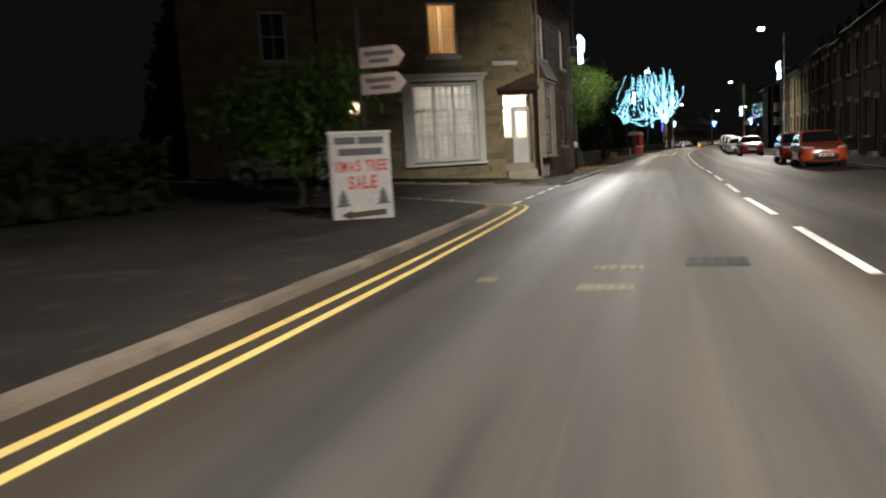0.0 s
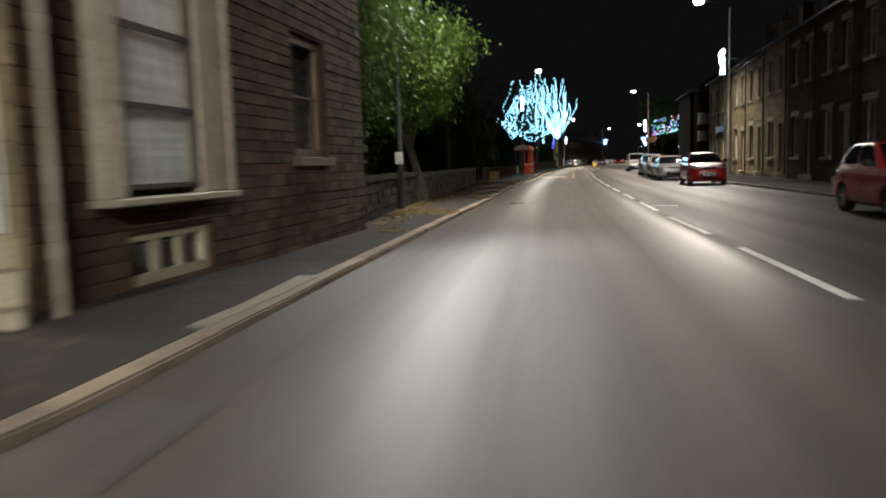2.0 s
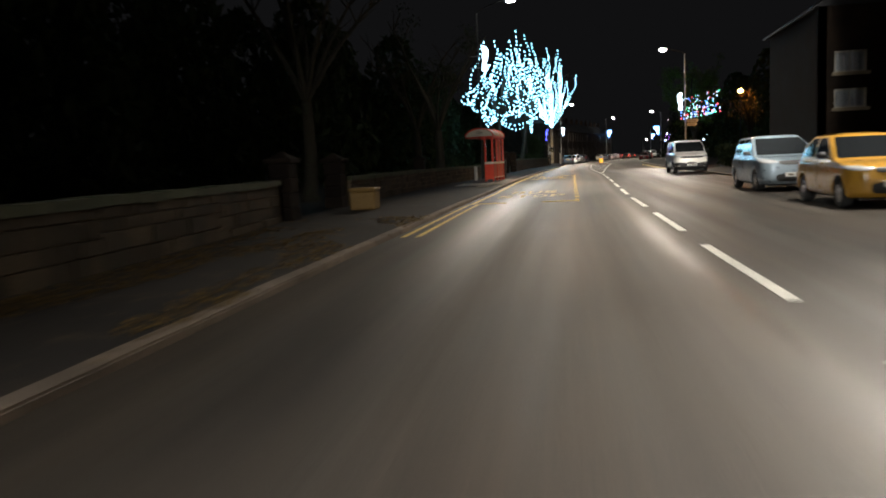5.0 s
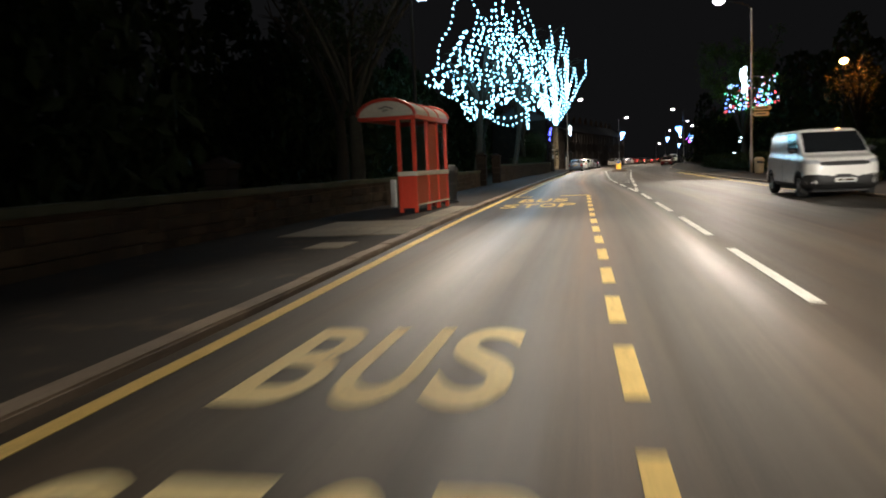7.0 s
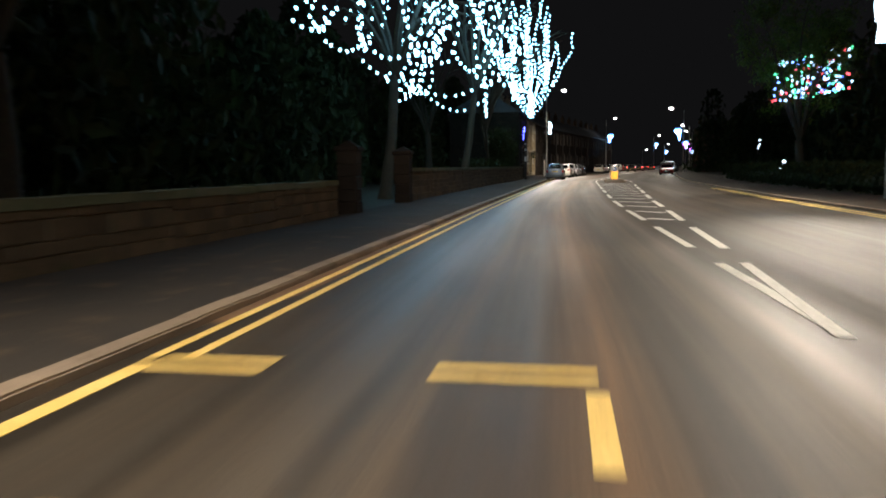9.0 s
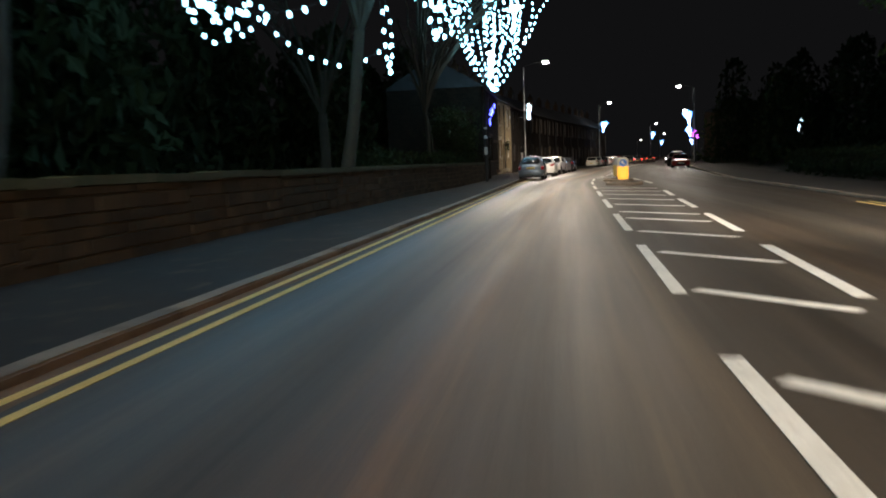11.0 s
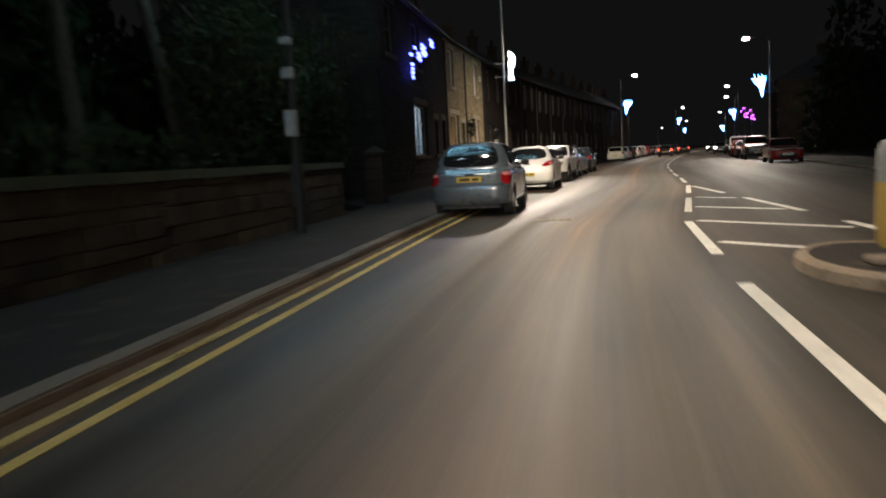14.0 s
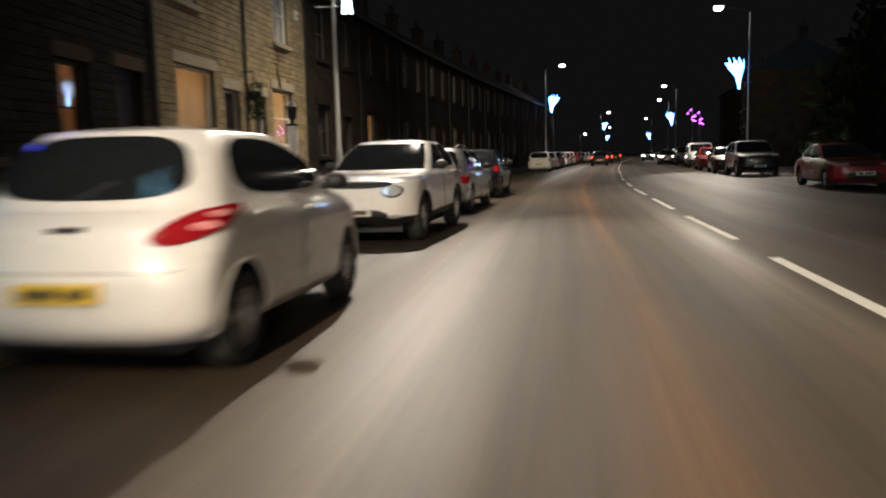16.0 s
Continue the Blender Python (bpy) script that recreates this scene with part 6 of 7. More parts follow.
# column x, y, head x, y, z, motif kind, motif height, strength, spread across the road (behind, before), tint
COOL, MIDT, WARM = (0.98, 0.965, 0.92), (1.0, 0.87, 0.71), (1.0, 0.86, 0.7)
LAMPS = [
    # first two columns are added out of sight to light the corner house
    (9.9, 4, 7.9, 4, 10.6, None, 0, 2.7, (-8, 74), COOL), (-4.6, -8, -2.6, -8, 10.6, None, 0, 1.2, (-8, 45), COOL),
    (-5.45, 45.4, -3.65, 45.1, 10.1, "angel", 6.9, 1.4, (-46, 46), COOL), (8.75, 77.3, 6.82, 77.1, 11.2, "angel", 7.3, 1.7, (-40, 58), (1.0, 0.92, 0.8)), (-7.8, 112.0, -5.4, 110.6, 11.3, "angel", 7.9, 1.0, (-22, 46), (1.0, 0.86, 0.68)),
    (8.25, 136.4, 6.2, 135.6, 10.7, "angel", 5.9, 1.5, (-14, 46), MIDT), (-5.5, 212.3, -3.25, 212.0, 11.2, "angel", 6.3, 1.55, (-46, 52), WARM), (16.1, 242.7, 14.1, 243.0, 10.75, "torch", 6.5, 1.2, (-25, 55), WARM),
    (5.0, 281, 6.95, 280.7, 11.55, "torch", 7.3, 1.0, (-15, 55), WARM), (26.5, 309.5, 24.7, 309.5, 11.2, "torch", 6.4, 1.0, (-10, 50), WARM), (30.9, 335, 29.2, 335, 10.85, None, 0, 0.8, (-10, 50), WARM),
    (43.2, 413, 41.6, 413, 10.8, "torch", 6.0, 1.0, (-10, 50), WARM), (25.7, 388, 27.5, 388, 11.6, "torch", 8.2, 0.8, (-10, 50), WARM), (41.0, 492, 42.8, 492, 11.2, "torch", 7.4, 0.8, (-10, 50), WARM), (-6.3, 180.1, -4.25, 179.8, 10.5, "angel", 7.2, 1.0, (-4, 54), (1.0, 0.8, 0.58)),
]
for x, y, hx_, hy_, hz, kind, mz, pw, spread, tint in LAMPS:
    # three columns get black iron: the dark they stand in is painted
    street_lamp(x, y, hx_, hy_, hz, power=pw, across=spread, tint=tint, z0=PAVE_Z if y < 425 else -0.35, pole_mat=M_IRON if y in (45.4, 112.0, 180.1) else None, throws=(2.2, 0.8) if y == 180.1 else (2.8, 1.0) if y == 77.3 else (2.3, 1.0) if y == 136.4 else (1.2, 0.85) if y == 45.4 else (1.4, 1.0), label="tall grey street lamp column with lit LED head" if kind is None else "grey street lamp column carrying a winter light motif")
    if kind:
        sg = 1 if hx_ > x else -1
        motif(x + sg * (0.42 if kind == "angel" else 0.75), y - 0.1, mz, kind, sg, 0.62 if kind == "angel" else 1.1)
# a low head far along the street
street_lamp(27.5, 453.6, 29.1, 453.6, 8.0, power=0.5, z0=-0.45)
# pale cabinets on the lamp column at the end of the park
for z, h in ((1.75, 0.45), (2.72, 0.2), (3.3, 0.12), (6.3, 0.4)):
    bm = bmesh.new()
    box(bm, -6.4, -6.2, 179.9, 180.02, z, z + h, None, 0.02)
    solid("column_cabinet", bm, M_GALV, "small pale box strapped to a lamp column", "box")
bm = bmesh.new()
box(bm, -5.56, -5.34, 45.26, 45.285, 1.33, 1.66, None, 0.008)
solid("column_notice", bm, M_PAINT, "small pale notice strapped to a lamp column", "notice")
# more winter lights strung across the distance
for x, y, z, mat in ((21.3, 279.0, 5.2, M_ROPE_P), (22.3, 279.6, 4.9, M_ROPE_P)):
    mo = thing("light_motif", "distant rope-light cluster over the street", "christmas light", pose(x, y, z), group="winter street lights")
    bm = bmesh.new()
    for k in range(4):
        rope(bm, [(0.5 * math.cos(k * 1.5), 0, -0.6 + 0.4 * k), (0.4 * math.sin(k * 2.1), 0, -0.4 + 0.4 * k)], 0.045)
    part("rope_light", bm, mat, mo)
    bm = bmesh.new()
    tube(bm, [(0.15, 0.1, -z + 0.1), (0.15, 0.1, 0.9)], 0.05, 8)
    part("stand", bm, M_POLE, mo)

# ---- finger post on the lamp column opposite ----
fp = thing("finger_signs", "two tan finger signs strapped to a lamp column", "sign", pose(8.3, 136.28, 0))
for z, L in ((3.95, 1.15), (3.6, 1.0)):
    bm = bmesh.new()
    tube(bm, [(-0.05, 0.12, z + 0.1), (-0.05, 0.12, z + 0.18)], 0.085, 12)
    box(bm, -0.02, 0.12, -0.01, 0.08, z + 0.1, z + 0.18)
    part("clamp", bm, M_GALV, fp)
    bm = bmesh.new()
    q = [(0.08, z), (L * 0.9, z), (L, z + 0.14), (L * 0.9, z + 0.28), (0.08, z + 0.28)]
    a = [bm.verts.new((x, 0, h)) for x, h in q]
    b = [bm.verts.new((x, 0.03, h)) for x, h in q]
    bm.faces.new(a)
    bm.faces.new(b[::-1])
    for i in range(5):
        bm.faces.new((a[i], b[i], b[(i + 1) % 5], a[(i + 1) % 5]))
    bmesh.ops.recalc_face_normals(bm, faces=bm.faces)
    f_ = part("finger", bm, M_TAN, fp)
    bm = bmesh.new()
    box(bm, 0.2, L * 0.8, -0.004, -0.001, z + 0.1, z + 0.18)
    part("text_bar", bm, M_SIGNGREY, f_)
lb = thing("litter_bin", "tan litter bin beside the lamp column", "bin", pose(8.35, 134.6, PAVE_Z))
bm = bmesh.new()
lathe(bm, [(0.0, 0), (0.24, 0.0), (0.27, 0.1), (0.28, 0.75), (0.3, 0.78), (0.3, 0.86), (0.18, 0.98), (0.0, 1.0)], 18)
part("body", bm, M_TAN, lb, smooth=True)
bm = bmesh.new()
box(bm, -0.18, 0.18, -0.29, -0.27, 0.6, 0.74)
part("opening", bm, M_TRIM, lb)

# ---- bus shelter ----
SH = pose(-6.1, 106.35, PAVE_Z, 0, 0, -5)
sh = thing("bus_shelter", "red bus shelter with curved roof and mesh panels", "bus shelter", SH)
y0, y1 = -1.58, 1.42
for yy in (y0, -0.45, 0.5, y1):
    bm = bmesh.new()
    box(bm, -0.05, 0.05, yy - 0.045, yy + 0.045, 0, 2.52, None, 0.006)
    part("post", bm, M_RED, sh)
for xx, yy in ((-0.42, y0), (-0.42, y1)):
    bm = bmesh.new()
    box(bm, xx - 0.05, xx + 0.05, yy - 0.045, yy + 0.045, 0, 2.52, None, 0.006)
    part("post", bm, M_RED, sh)
for a, b in ((y0, -0.45), (-0.45, 0.5), (0.5, y1)):
    bm = bmesh.new()
    box(bm, -0.015, 0.015, a + 0.05, b - 0.05, 0.22, 0.98, None, 0.003)
    part("lower_panel", bm, M_REDPANEL, sh, "red perforated lower panel")
for a, b, mt, nm in ((y0, -0.45, M_CLEAR, "glazed_panel"), (-0.45, 0.5, M_REDPANEL, "poster_panel"), (0.5, y1, M_CLEAR, "glazed_panel")):
    bm = bmesh.new()
    box(bm, -0.01, 0.01, a + 0.05, b - 0.05, 1.1, 2.4, None, 0.003)
    p = part(nm, bm, mt, sh)
    if mt is M_CLEAR:
        p.visible_shadow = False
for yy in (y0, y1):
    bm = bmesh.new()
    box(bm, -0.37, -0.05, yy - 0.015, yy + 0.015, 0.12, 0.98, None, 0.003)
    part("end_panel", bm, M_RED, sh)
    bm = bmesh.new()
    box(bm, -0.37, -0.05, yy - 0.01, yy + 0.01, 1.1, 2.4, None, 0.003)
    part("end_glazing", bm, M_CLEAR, sh).visible_shadow = False
bm = bmesh.new()
box(bm, 0.04, 0.075, y0 - 0.05, y1 + 0.05, 0.98, 1.1, None, 0.008)
box(bm, -0.47, 0.05, y0 - 0.075, y0 - 0.045, 0.98, 1.1, None, 0.008)
part("rail", bm, M_CREAM, sh, "cream horizontal rail")
bm = bmesh.new()
box(bm, 0.05, 0.08, y0, y1, 0.19, 0.23, None, 0.005)
part("bottom_rail", bm, M_CREAM, sh)
bm = bmesh.new()
box(bm, -0.05, 0.09, y0 - 0.1, y1 + 0.1, 2.48, 2.6, None, 0.01)
box(bm, -1.52, -1.4, y0 - 0.1, y1 + 0.1, 2.48, 2.58, None, 0.01)
part("eaves_beam", bm, M_RED, sh)
arc = [(-0.71 + 0.8 * math.cos(a), 2.58 + 0.42 * math.sin(a)) for a in np.linspace(0, math.pi, 15)]
bm = bmesh.new()
A_ = [[bm.verts.new((x * 1.0, yy, z + dz)) for x, z in arc] for yy, dz in ((y0 - 0.12, 0), (y1 + 0.12, 0))]
B_ = [[bm.verts.new((x, yy, z - 0.012)) for x, z in arc] for yy in (y0 - 0.12, y1 + 0.12)]
for i in range(14):
    bm.faces.new((A_[0][i], A_[0][i + 1], A_[1][i + 1], A_[1][i]))
    bm.faces.new((B_[0][i], B_[1][i], B_[1][i + 1], B_[0][i + 1]))
part("roof_sheet", bm, M_ROOFSHEET, sh, "pale translucent barrel roof", smooth=True)
for yy in (y0 - 0.13, -0.45, 0.5, y1 + 0.13):
    bm = bmesh.new()
    tube(bm, [(x, yy, z + 0.012) for x, z in arc], 0.042 if abs(yy) > 1 else 0.022, 8)
    part("roof_hoop", bm, M_RED, sh, smooth=True)
for yy in (y0 - 0.1, y1 + 0.1):
    bm = bmesh.new()
    low = [bm.verts.new((x, yy, 2.56)) for x, z in arc]
    hi = [bm.verts.new((x, yy, z - 0.02)) for x, z in arc]
    for i in range(14):
        bm.faces.new((low[i], low[i + 1], hi[i + 1], hi[i]))
    g = part("gable_panel", bm, M_CREAM, sh, "cream half-moon end panel")
    bm = bmesh.new()
    sg = -0.015 if yy < 0 else 0.015
    tube(bm, [(-0.9, yy + sg, 2.78), (-0.71, yy + sg, 2.83), (-0.5, yy + sg, 2.76)], 0.02, 5)
    tube(bm, [(-0.8, yy + sg, 2.71), (-0.66, yy + sg, 2.75)], 0.02, 5)
    part("emblem", bm, M_SIGNGREY, g)
for a, b in ((y0 - 0.1, y0 - 0.02), (y1 + 0.02, y1 + 0.1)):
    bm = bmesh.new()
    box(bm, -1.46, 0.0, a, b, 2.46, 2.58, None, 0.01)
    part("cross_beam", bm, M_RED, sh)
bm = bmesh.new()
box(bm, -0.34, -0.06, y0 + 0.5, y1 - 0.5, 0.5, 0.56, None, 0.02)
part("perch_seat", bm, M_RED, sh)

bin_ = thing("bus_stop_bin", "black cast litter bin beyond the bus shelter", "bin", pose(-6.2, 109.5, PAVE_Z))
bm = bmesh.new()
lathe(bm, [(0.0, 0), (0.27, 0.0), (0.27, 0.06), (0.22, 0.1), (0.25, 0.85), (0.28, 0.9), (0.28, 1.12), (0.2, 1.22), (0.0, 1.25)], 20)
part("body", bm, M_IRON, bin_, smooth=True)
bm = bmesh.new()
lathe(bm, [(0.262, 0.6), (0.268, 0.62), (0.268, 0.65), (0.262, 0.67)], 20)
part("band", bm, M_TRIM, bin_)
wp = thing("marker_post", "short white marker post by the wall", "post", pose(-7.7, 108.0, PAVE_Z))
bm = bmesh.new()
box(bm, -0.09, 0.09, -0.05, 0.05, 0, 0.85, None, 0.02)
part("post", bm, M_PAINT, wp)

# pale paving slabs round the bus stop: each is a piece of the pavement
pv = bpy.data.objects["pavement_north"]
slab = bmesh.new()
box(slab, -0.295, 0.295, -0.445, 0.445, -0.03, 0.012, None, 0.006)
slab_me = finish(slab, "paving_slab", M_SLAB)
rng = random.Random(8)
for i in range(10):
    for j in range(4 if i < 4 else 1):
        y = 98.75 + 0.9 * i
        x = kl(y) - 0.51 - 0.6 * j
        if x < interp(WALL_L, y) + 0.4:
            continue
        o = new("paving_slab", slab_me)
        o.parent = pv
        o.matrix_world = pose(x, y, PAVE_Z + rng.uniform(-0.003, 0.003))
for x, y in ((-5.77, 96.55), (-3.55, 30.4), (-3.56, 31.3), (-3.58, 32.2), (-4.16, 30.7), (-4.17, 31.6)):
    o = new("paving_slab", slab_me)
    o.parent = pv
    o.matrix_world = pose(x, y, PAVE_Z)

# ---- traffic islands ----
def island(cx_, cy_, rx, ry, label):
    isl = thing("traffic_island", label, "traffic island", kind="structure")
    bm = bmesh.new()
    n_ = 28
    prof = [(1.0, 0.0), (0.985, 0.1), (0.93, 0.13), (0.84, 0.13)]
    rings = [[bm.verts.new((cx_ + rx * s * math.cos(2 * math.pi * k / n_), cy_ + ry * s * math.sin(2 * math.pi * k / n_), z)) for k in range(n_)] for s, z in prof]
    for r0, r1 in zip(rings, rings[1:]):
        for k in range(n_):
            bm.faces.new((r0[k], r0[(k + 1) % n_], r1[(k + 1) % n_], r1[k]))
    part("kerb_ring", bm, M_KERB, isl, "pale worn kerb ring")
    bm = bmesh.new()
    bm.faces.new([bm.verts.new((cx_ + rx * 0.845 * math.cos(2 * math.pi * k / n_), cy_ + ry * 0.845 * math.sin(2 * math.pi * k / n_), 0.125)) for k in range(n_)])
    part("surface", bm, M_PAVE, isl)


def bollard(x, y, lit, label):
    b = thing("keep_left_bollard", label, "bollard", pose(x, y, 0.125), group="traffic island bollards")
    bm = bmesh.new()
    box(bm, -0.3, 0.3, -0.16, 0.16, 0.0, 0.07, None, 0.02)
    box(bm, -0.09, 0.09, -0.09, 0.09, 0.07, 0.16, None, 0.01)
    part("base", bm, M_KERB, b)
    bm = bmesh.new()
    prof = [(0.2, 0.14), (0.235, 0.2), (0.25, 0.35), (0.245, 0.72)]
    rings = [[bm.verts.new((r * math.cos(2 * math.pi * k / 20), 0.55 * r * math.sin(2 * math.pi * k / 20), z)) for k in range(20)] for r, z in prof]
    for r0, r1 in zip(rings, rings[1:]):
        for k in range(20):
            bm.faces.new((r0[k], r0[(k + 1) % 20], r1[(k + 1) % 20], r1[k]))
    bm.faces.new(rings[0][::-1])
    part("shell", bm, M_BOLLARD if lit else M_BOLLARD2, b, smooth=True)
    bm = bmesh.new()
    prof = [(0.245, 0.722), (0.24, 1.0), (0.2, 1.08), (0.1, 1.12)]
    rings = [[bm.verts.new((r * math.cos(2 * math.pi * k / 20), 0.55 * r * math.sin(2 * math.pi * k / 20), z)) for k in range(20)] for r, z in prof]
    for r0, r1 in zip(rings, rings[1:]):
        for k in range(20):
            bm.faces.new((r0[k], r0[(k + 1) % 20], r1[(k + 1) % 20], r1[k]))
    bm.faces.new(rings[-1])
    hd = part("head", bm, M_CREAM if lit else M_POLE, b, smooth=True)
    if lit:
        bm = bmesh.new()
        lathe(bm, [(0.0, 0.0), (0.17, 0.0), (0.17, 0.008), (0.0, 0.008)], 24, Matrix.Translation((0, -0.142, 0.88)) @ Matrix.Rotation(radians(90), 4, 'X'))
        part("sign_disc", bm, M_BLUE, hd, "blue direction disc with white arrow")
        bm = bmesh.new()
        a = Matrix.Translation((0, -0.153, 0.88)) @ Matrix.Rotation(radians(45), 4, 'Y')
        box(bm, -0.11, 0.1, -0.004, 0.0, -0.025, 0.025, a)
        v = [bm.verts.new(a @ Vector(p)) for p in ((-0.14, -0.004, 0), (-0.04, -0.004, 0.085), (-0.04, -0.004, -0.085))]
        bm.faces.new(v)
        part("arrow", bm, M_PAINT, hd)


island(1.2, 168.9, 0.85, 1.35, "oval kerbed traffic island with worn edge")
island(1.35, 175.0, 0.8, 1.35, "second oval kerbed traffic island")
bollard(1.1, 168.25, True, "internally lit yellow bollard with blue arrow disc")
bollard(1.3, 174.6, False, "unlit amber bollard seen from behind")

# ---- sale board, direction signs and hedge at the corner ----
sb = thing("sale_board", "white hand-painted tree sale board with black arrow", "sign", frame_m(-4.79, 12.38, PAVE_Z + 0.05, 0.58, 0.81) @ Matrix.Diagonal((0.9, 1, 0.98, 1)))
bm = bmesh.new()
box(bm, 0, 1.42, 0, 0.04, 0.02, 1.68, None, 0.006)
bd = part("board", bm, M_SIGNFACE, sb)
for x in (0.08, 1.28):
    bm = bmesh.new()
    box(bm, x, x + 0.06, 0.045, 0.1, -0.12, 1.6, None, 0.005)
    part("leg", bm, M_BARK, sb)
bm = bmesh.new()
box(bm, -0.03, 1.45, -0.02, 0.05, -0.02, 0.03, None, 0.006)
box(bm, -0.03, 1.45, -0.02, 0.05, 1.66, 1.71, None, 0.006)
part("frame", bm, M_PAINT, sb)
mt = Matrix.Translation((0, -0.006, 0)) @ Matrix.Rotation(radians(90), 4, 'X')
lettering("XMAS", 0.08, 0.72, 0.96, 1.17, 0, M_SIGNRED, bd, mt)
lettering("TREE", 0.80, 1.36, 0.96, 1.17, 0, M_SIGNRED, bd, mt)
lettering("SALE", 0.38, 1.08, 0.63, 0.88, 0, M_SIGNRED, bd, mt)
for k, (a, b, z) in enumerate(((0.12, 0.6, 1.47), (0.66, 1.26, 1.47), (0.2, 1.22, 1.26))):
    bm = bmesh.new()
    box(bm, a, b, -0.008, -0.001, z, z + 0.13)
    part("text_bar", bm, M_SIGNGREY, bd)
bm = bmesh.new()
v = [bm.verts.new((x, -0.007, z)) for x, z in ((0.16, 0.16), (0.42, 0.25), (0.42, 0.205), (1.24, 0.22), (1.24, 0.11), (0.42, 0.105), (0.42, 0.06))]
bm.faces.new(v)
part("arrow", bm, M_BAR, bd)
for cx_ in (0.24, 1.18):
    bm = bmesh.new()
    for z, w in ((0.32, 0.17), (0.41, 0.13), (0.5, 0.09)):
        bm.faces.new([bm.verts.new((cx_ + dx, -0.007 - z * 0.001, zz)) for dx, zz in ((-w, z), (w, z), (0, z + 0.16))])
    part("painted_tree", bm, M_SIGNGREY, bd)
ds = thing("direction_signs", "two faded direction signs on a dark pole", "sign", pose(-4.5, 13.25, PAVE_Z + 0.08))
bm = bmesh.new()
tube(bm, [(0, 0, 0), (0, 0, 3.9)], 0.045, 10)
part("pole", bm, M_IRON, ds)
for z in (2.79, 2.31):
    bm = bmesh.new()
    q = [(0.06, z), (0.8, z), (0.95, z + 0.18), (0.8, z + 0.37), (0.06, z + 0.37)]
    a = [bm.verts.new((x, -0.06, h)) for x, h in q]
    b = [bm.verts.new((x, -0.03, h)) for x, h in q]
    bm.faces.new(a)
    bm.faces.new(b[::-1])
    for i in range(5):
        bm.faces.new((a[i], b[i], b[(i + 1) % 5], a[(i + 1) % 5]))
    bmesh.ops.recalc_face_normals(bm, faces=bm.faces)
    f_ = part("sign_plate", bm, M_PINKSIGN, ds)
    bm = bmesh.new()
    box(bm, 0.15, 0.74, -0.066, -0.061, z + 0.21, z + 0.29)
    box(bm, 0.25, 0.64, -0.066, -0.061, z + 0.08, z + 0.15)
    part("text_bar", bm, M_SIGNGREY, f_)


# ---- park wall ----
def coursed_wall(name, label, line, height, thick=0.4, coping=True, seed=2, course=0.22, blen=0.5, singles=None, stone=None, cap=None):
    """A rubble wall along a polyline; blocks face the road."""
    w = thing(name, label, "wall", kind="structure")
    rng = random.Random(seed)
    core, blocks = bmesh.new(), bmesh.new()
    unit = bmesh.new()
    box(unit, -0.5, 0.5, -0.5, 0.5, -0.5, 0.5)
    cop = finish(unit, "coping_stone", cap or M_MOSS)
    unit = bmesh.new()
    box(unit, -0.5, 0.5, -0.5, 0.5, -0.5, 0.5)
    bmesh.ops.bevel(unit, geom=[e for e in unit.edges if all(v.co.y < 0 for v in e.verts)], offset=0.06, segments=1, affect='EDGES')
    unit_me = finish(unit, "wall_stone", stone or M_PARK)
    for (x0, y0), (x1, y1) in zip(line, line[1:]):
        d = Vector((x1 - x0, y1 - y0, 0))
        m = frame_m(x0, y0, 0, d.x, d.y)
        box(core, 0, d.length, 0.02, thick, -0.1, height, m)
        z = 0.05
        while z < height - 0.03:
            h = min(course * rng.uniform(0.75, 1.25), height - z)
            x = 0.0
            while x < d.length - 0.02:
                b = min(blen * rng.uniform(0.5, 1.6), d.length - x)
                q, dep = 0.018, rng.uniform(0.0, 0.035)
                yc = (m @ Vector((x + b / 2, 0, 0))).y
                if singles and singles[0] < yc < singles[1]:
                    o = new("wall_stone", unit_me)
                    o.parent = w
                    o.matrix_world = m @ Matrix.Translation((x + b / 2, 0.02 - dep / 2 - 0.01, z + h / 2)) @ Matrix.Diagonal((b - 0.02, dep + 0.03, h - 0.02, 1))
                    x += b
                    continue
                F = [blocks.verts.new(m @ Vector(p)) for p in ((x + q, -dep, z + q), (x + b - q, -dep, z + q), (x + b - q, -dep, z + h - q), (x + q, -dep, z + h - q))]
                K = [blocks.verts.new(m @ Vector(p)) for p in ((x + 0.004, 0.02, z + 0.004), (x + b - 0.004, 0.02, z + 0.004), (x + b - 0.004, 0.02, z + h - 0.004), (x + 0.004, 0.02, z + h - 0.004))]
                blocks.faces.new(F)
                for i in range(4):
                    blocks.faces.new((K[i], K[(i + 1) % 4], F[(i + 1) % 4], F[i]))
                x += b
            z += h
        if coping:
            n_ = max(1, int(d.length / 0.85))
            for i in range(n_):
                o = new("coping_stone", cop)
                o.parent = w
                o.matrix_world = m @ Matrix.Translation(((i + 0.5) * d.length / n_, thick / 2, height + 0.06 + rng.uniform(-0.012, 0.012))) @ Matrix.Rotation(rng.uniform(-0.015, 0.015), 4, 'Z') @ Matrix.Diagonal((d.length / n_ - 0.012, thick + 0.12, 0.13, 1))
    part("core", core, M_MORTAR, w)
    if len(blocks.faces):
        tagged(part("stonework", blocks, stone or M_PARK, w), kind="stuff")
    return w


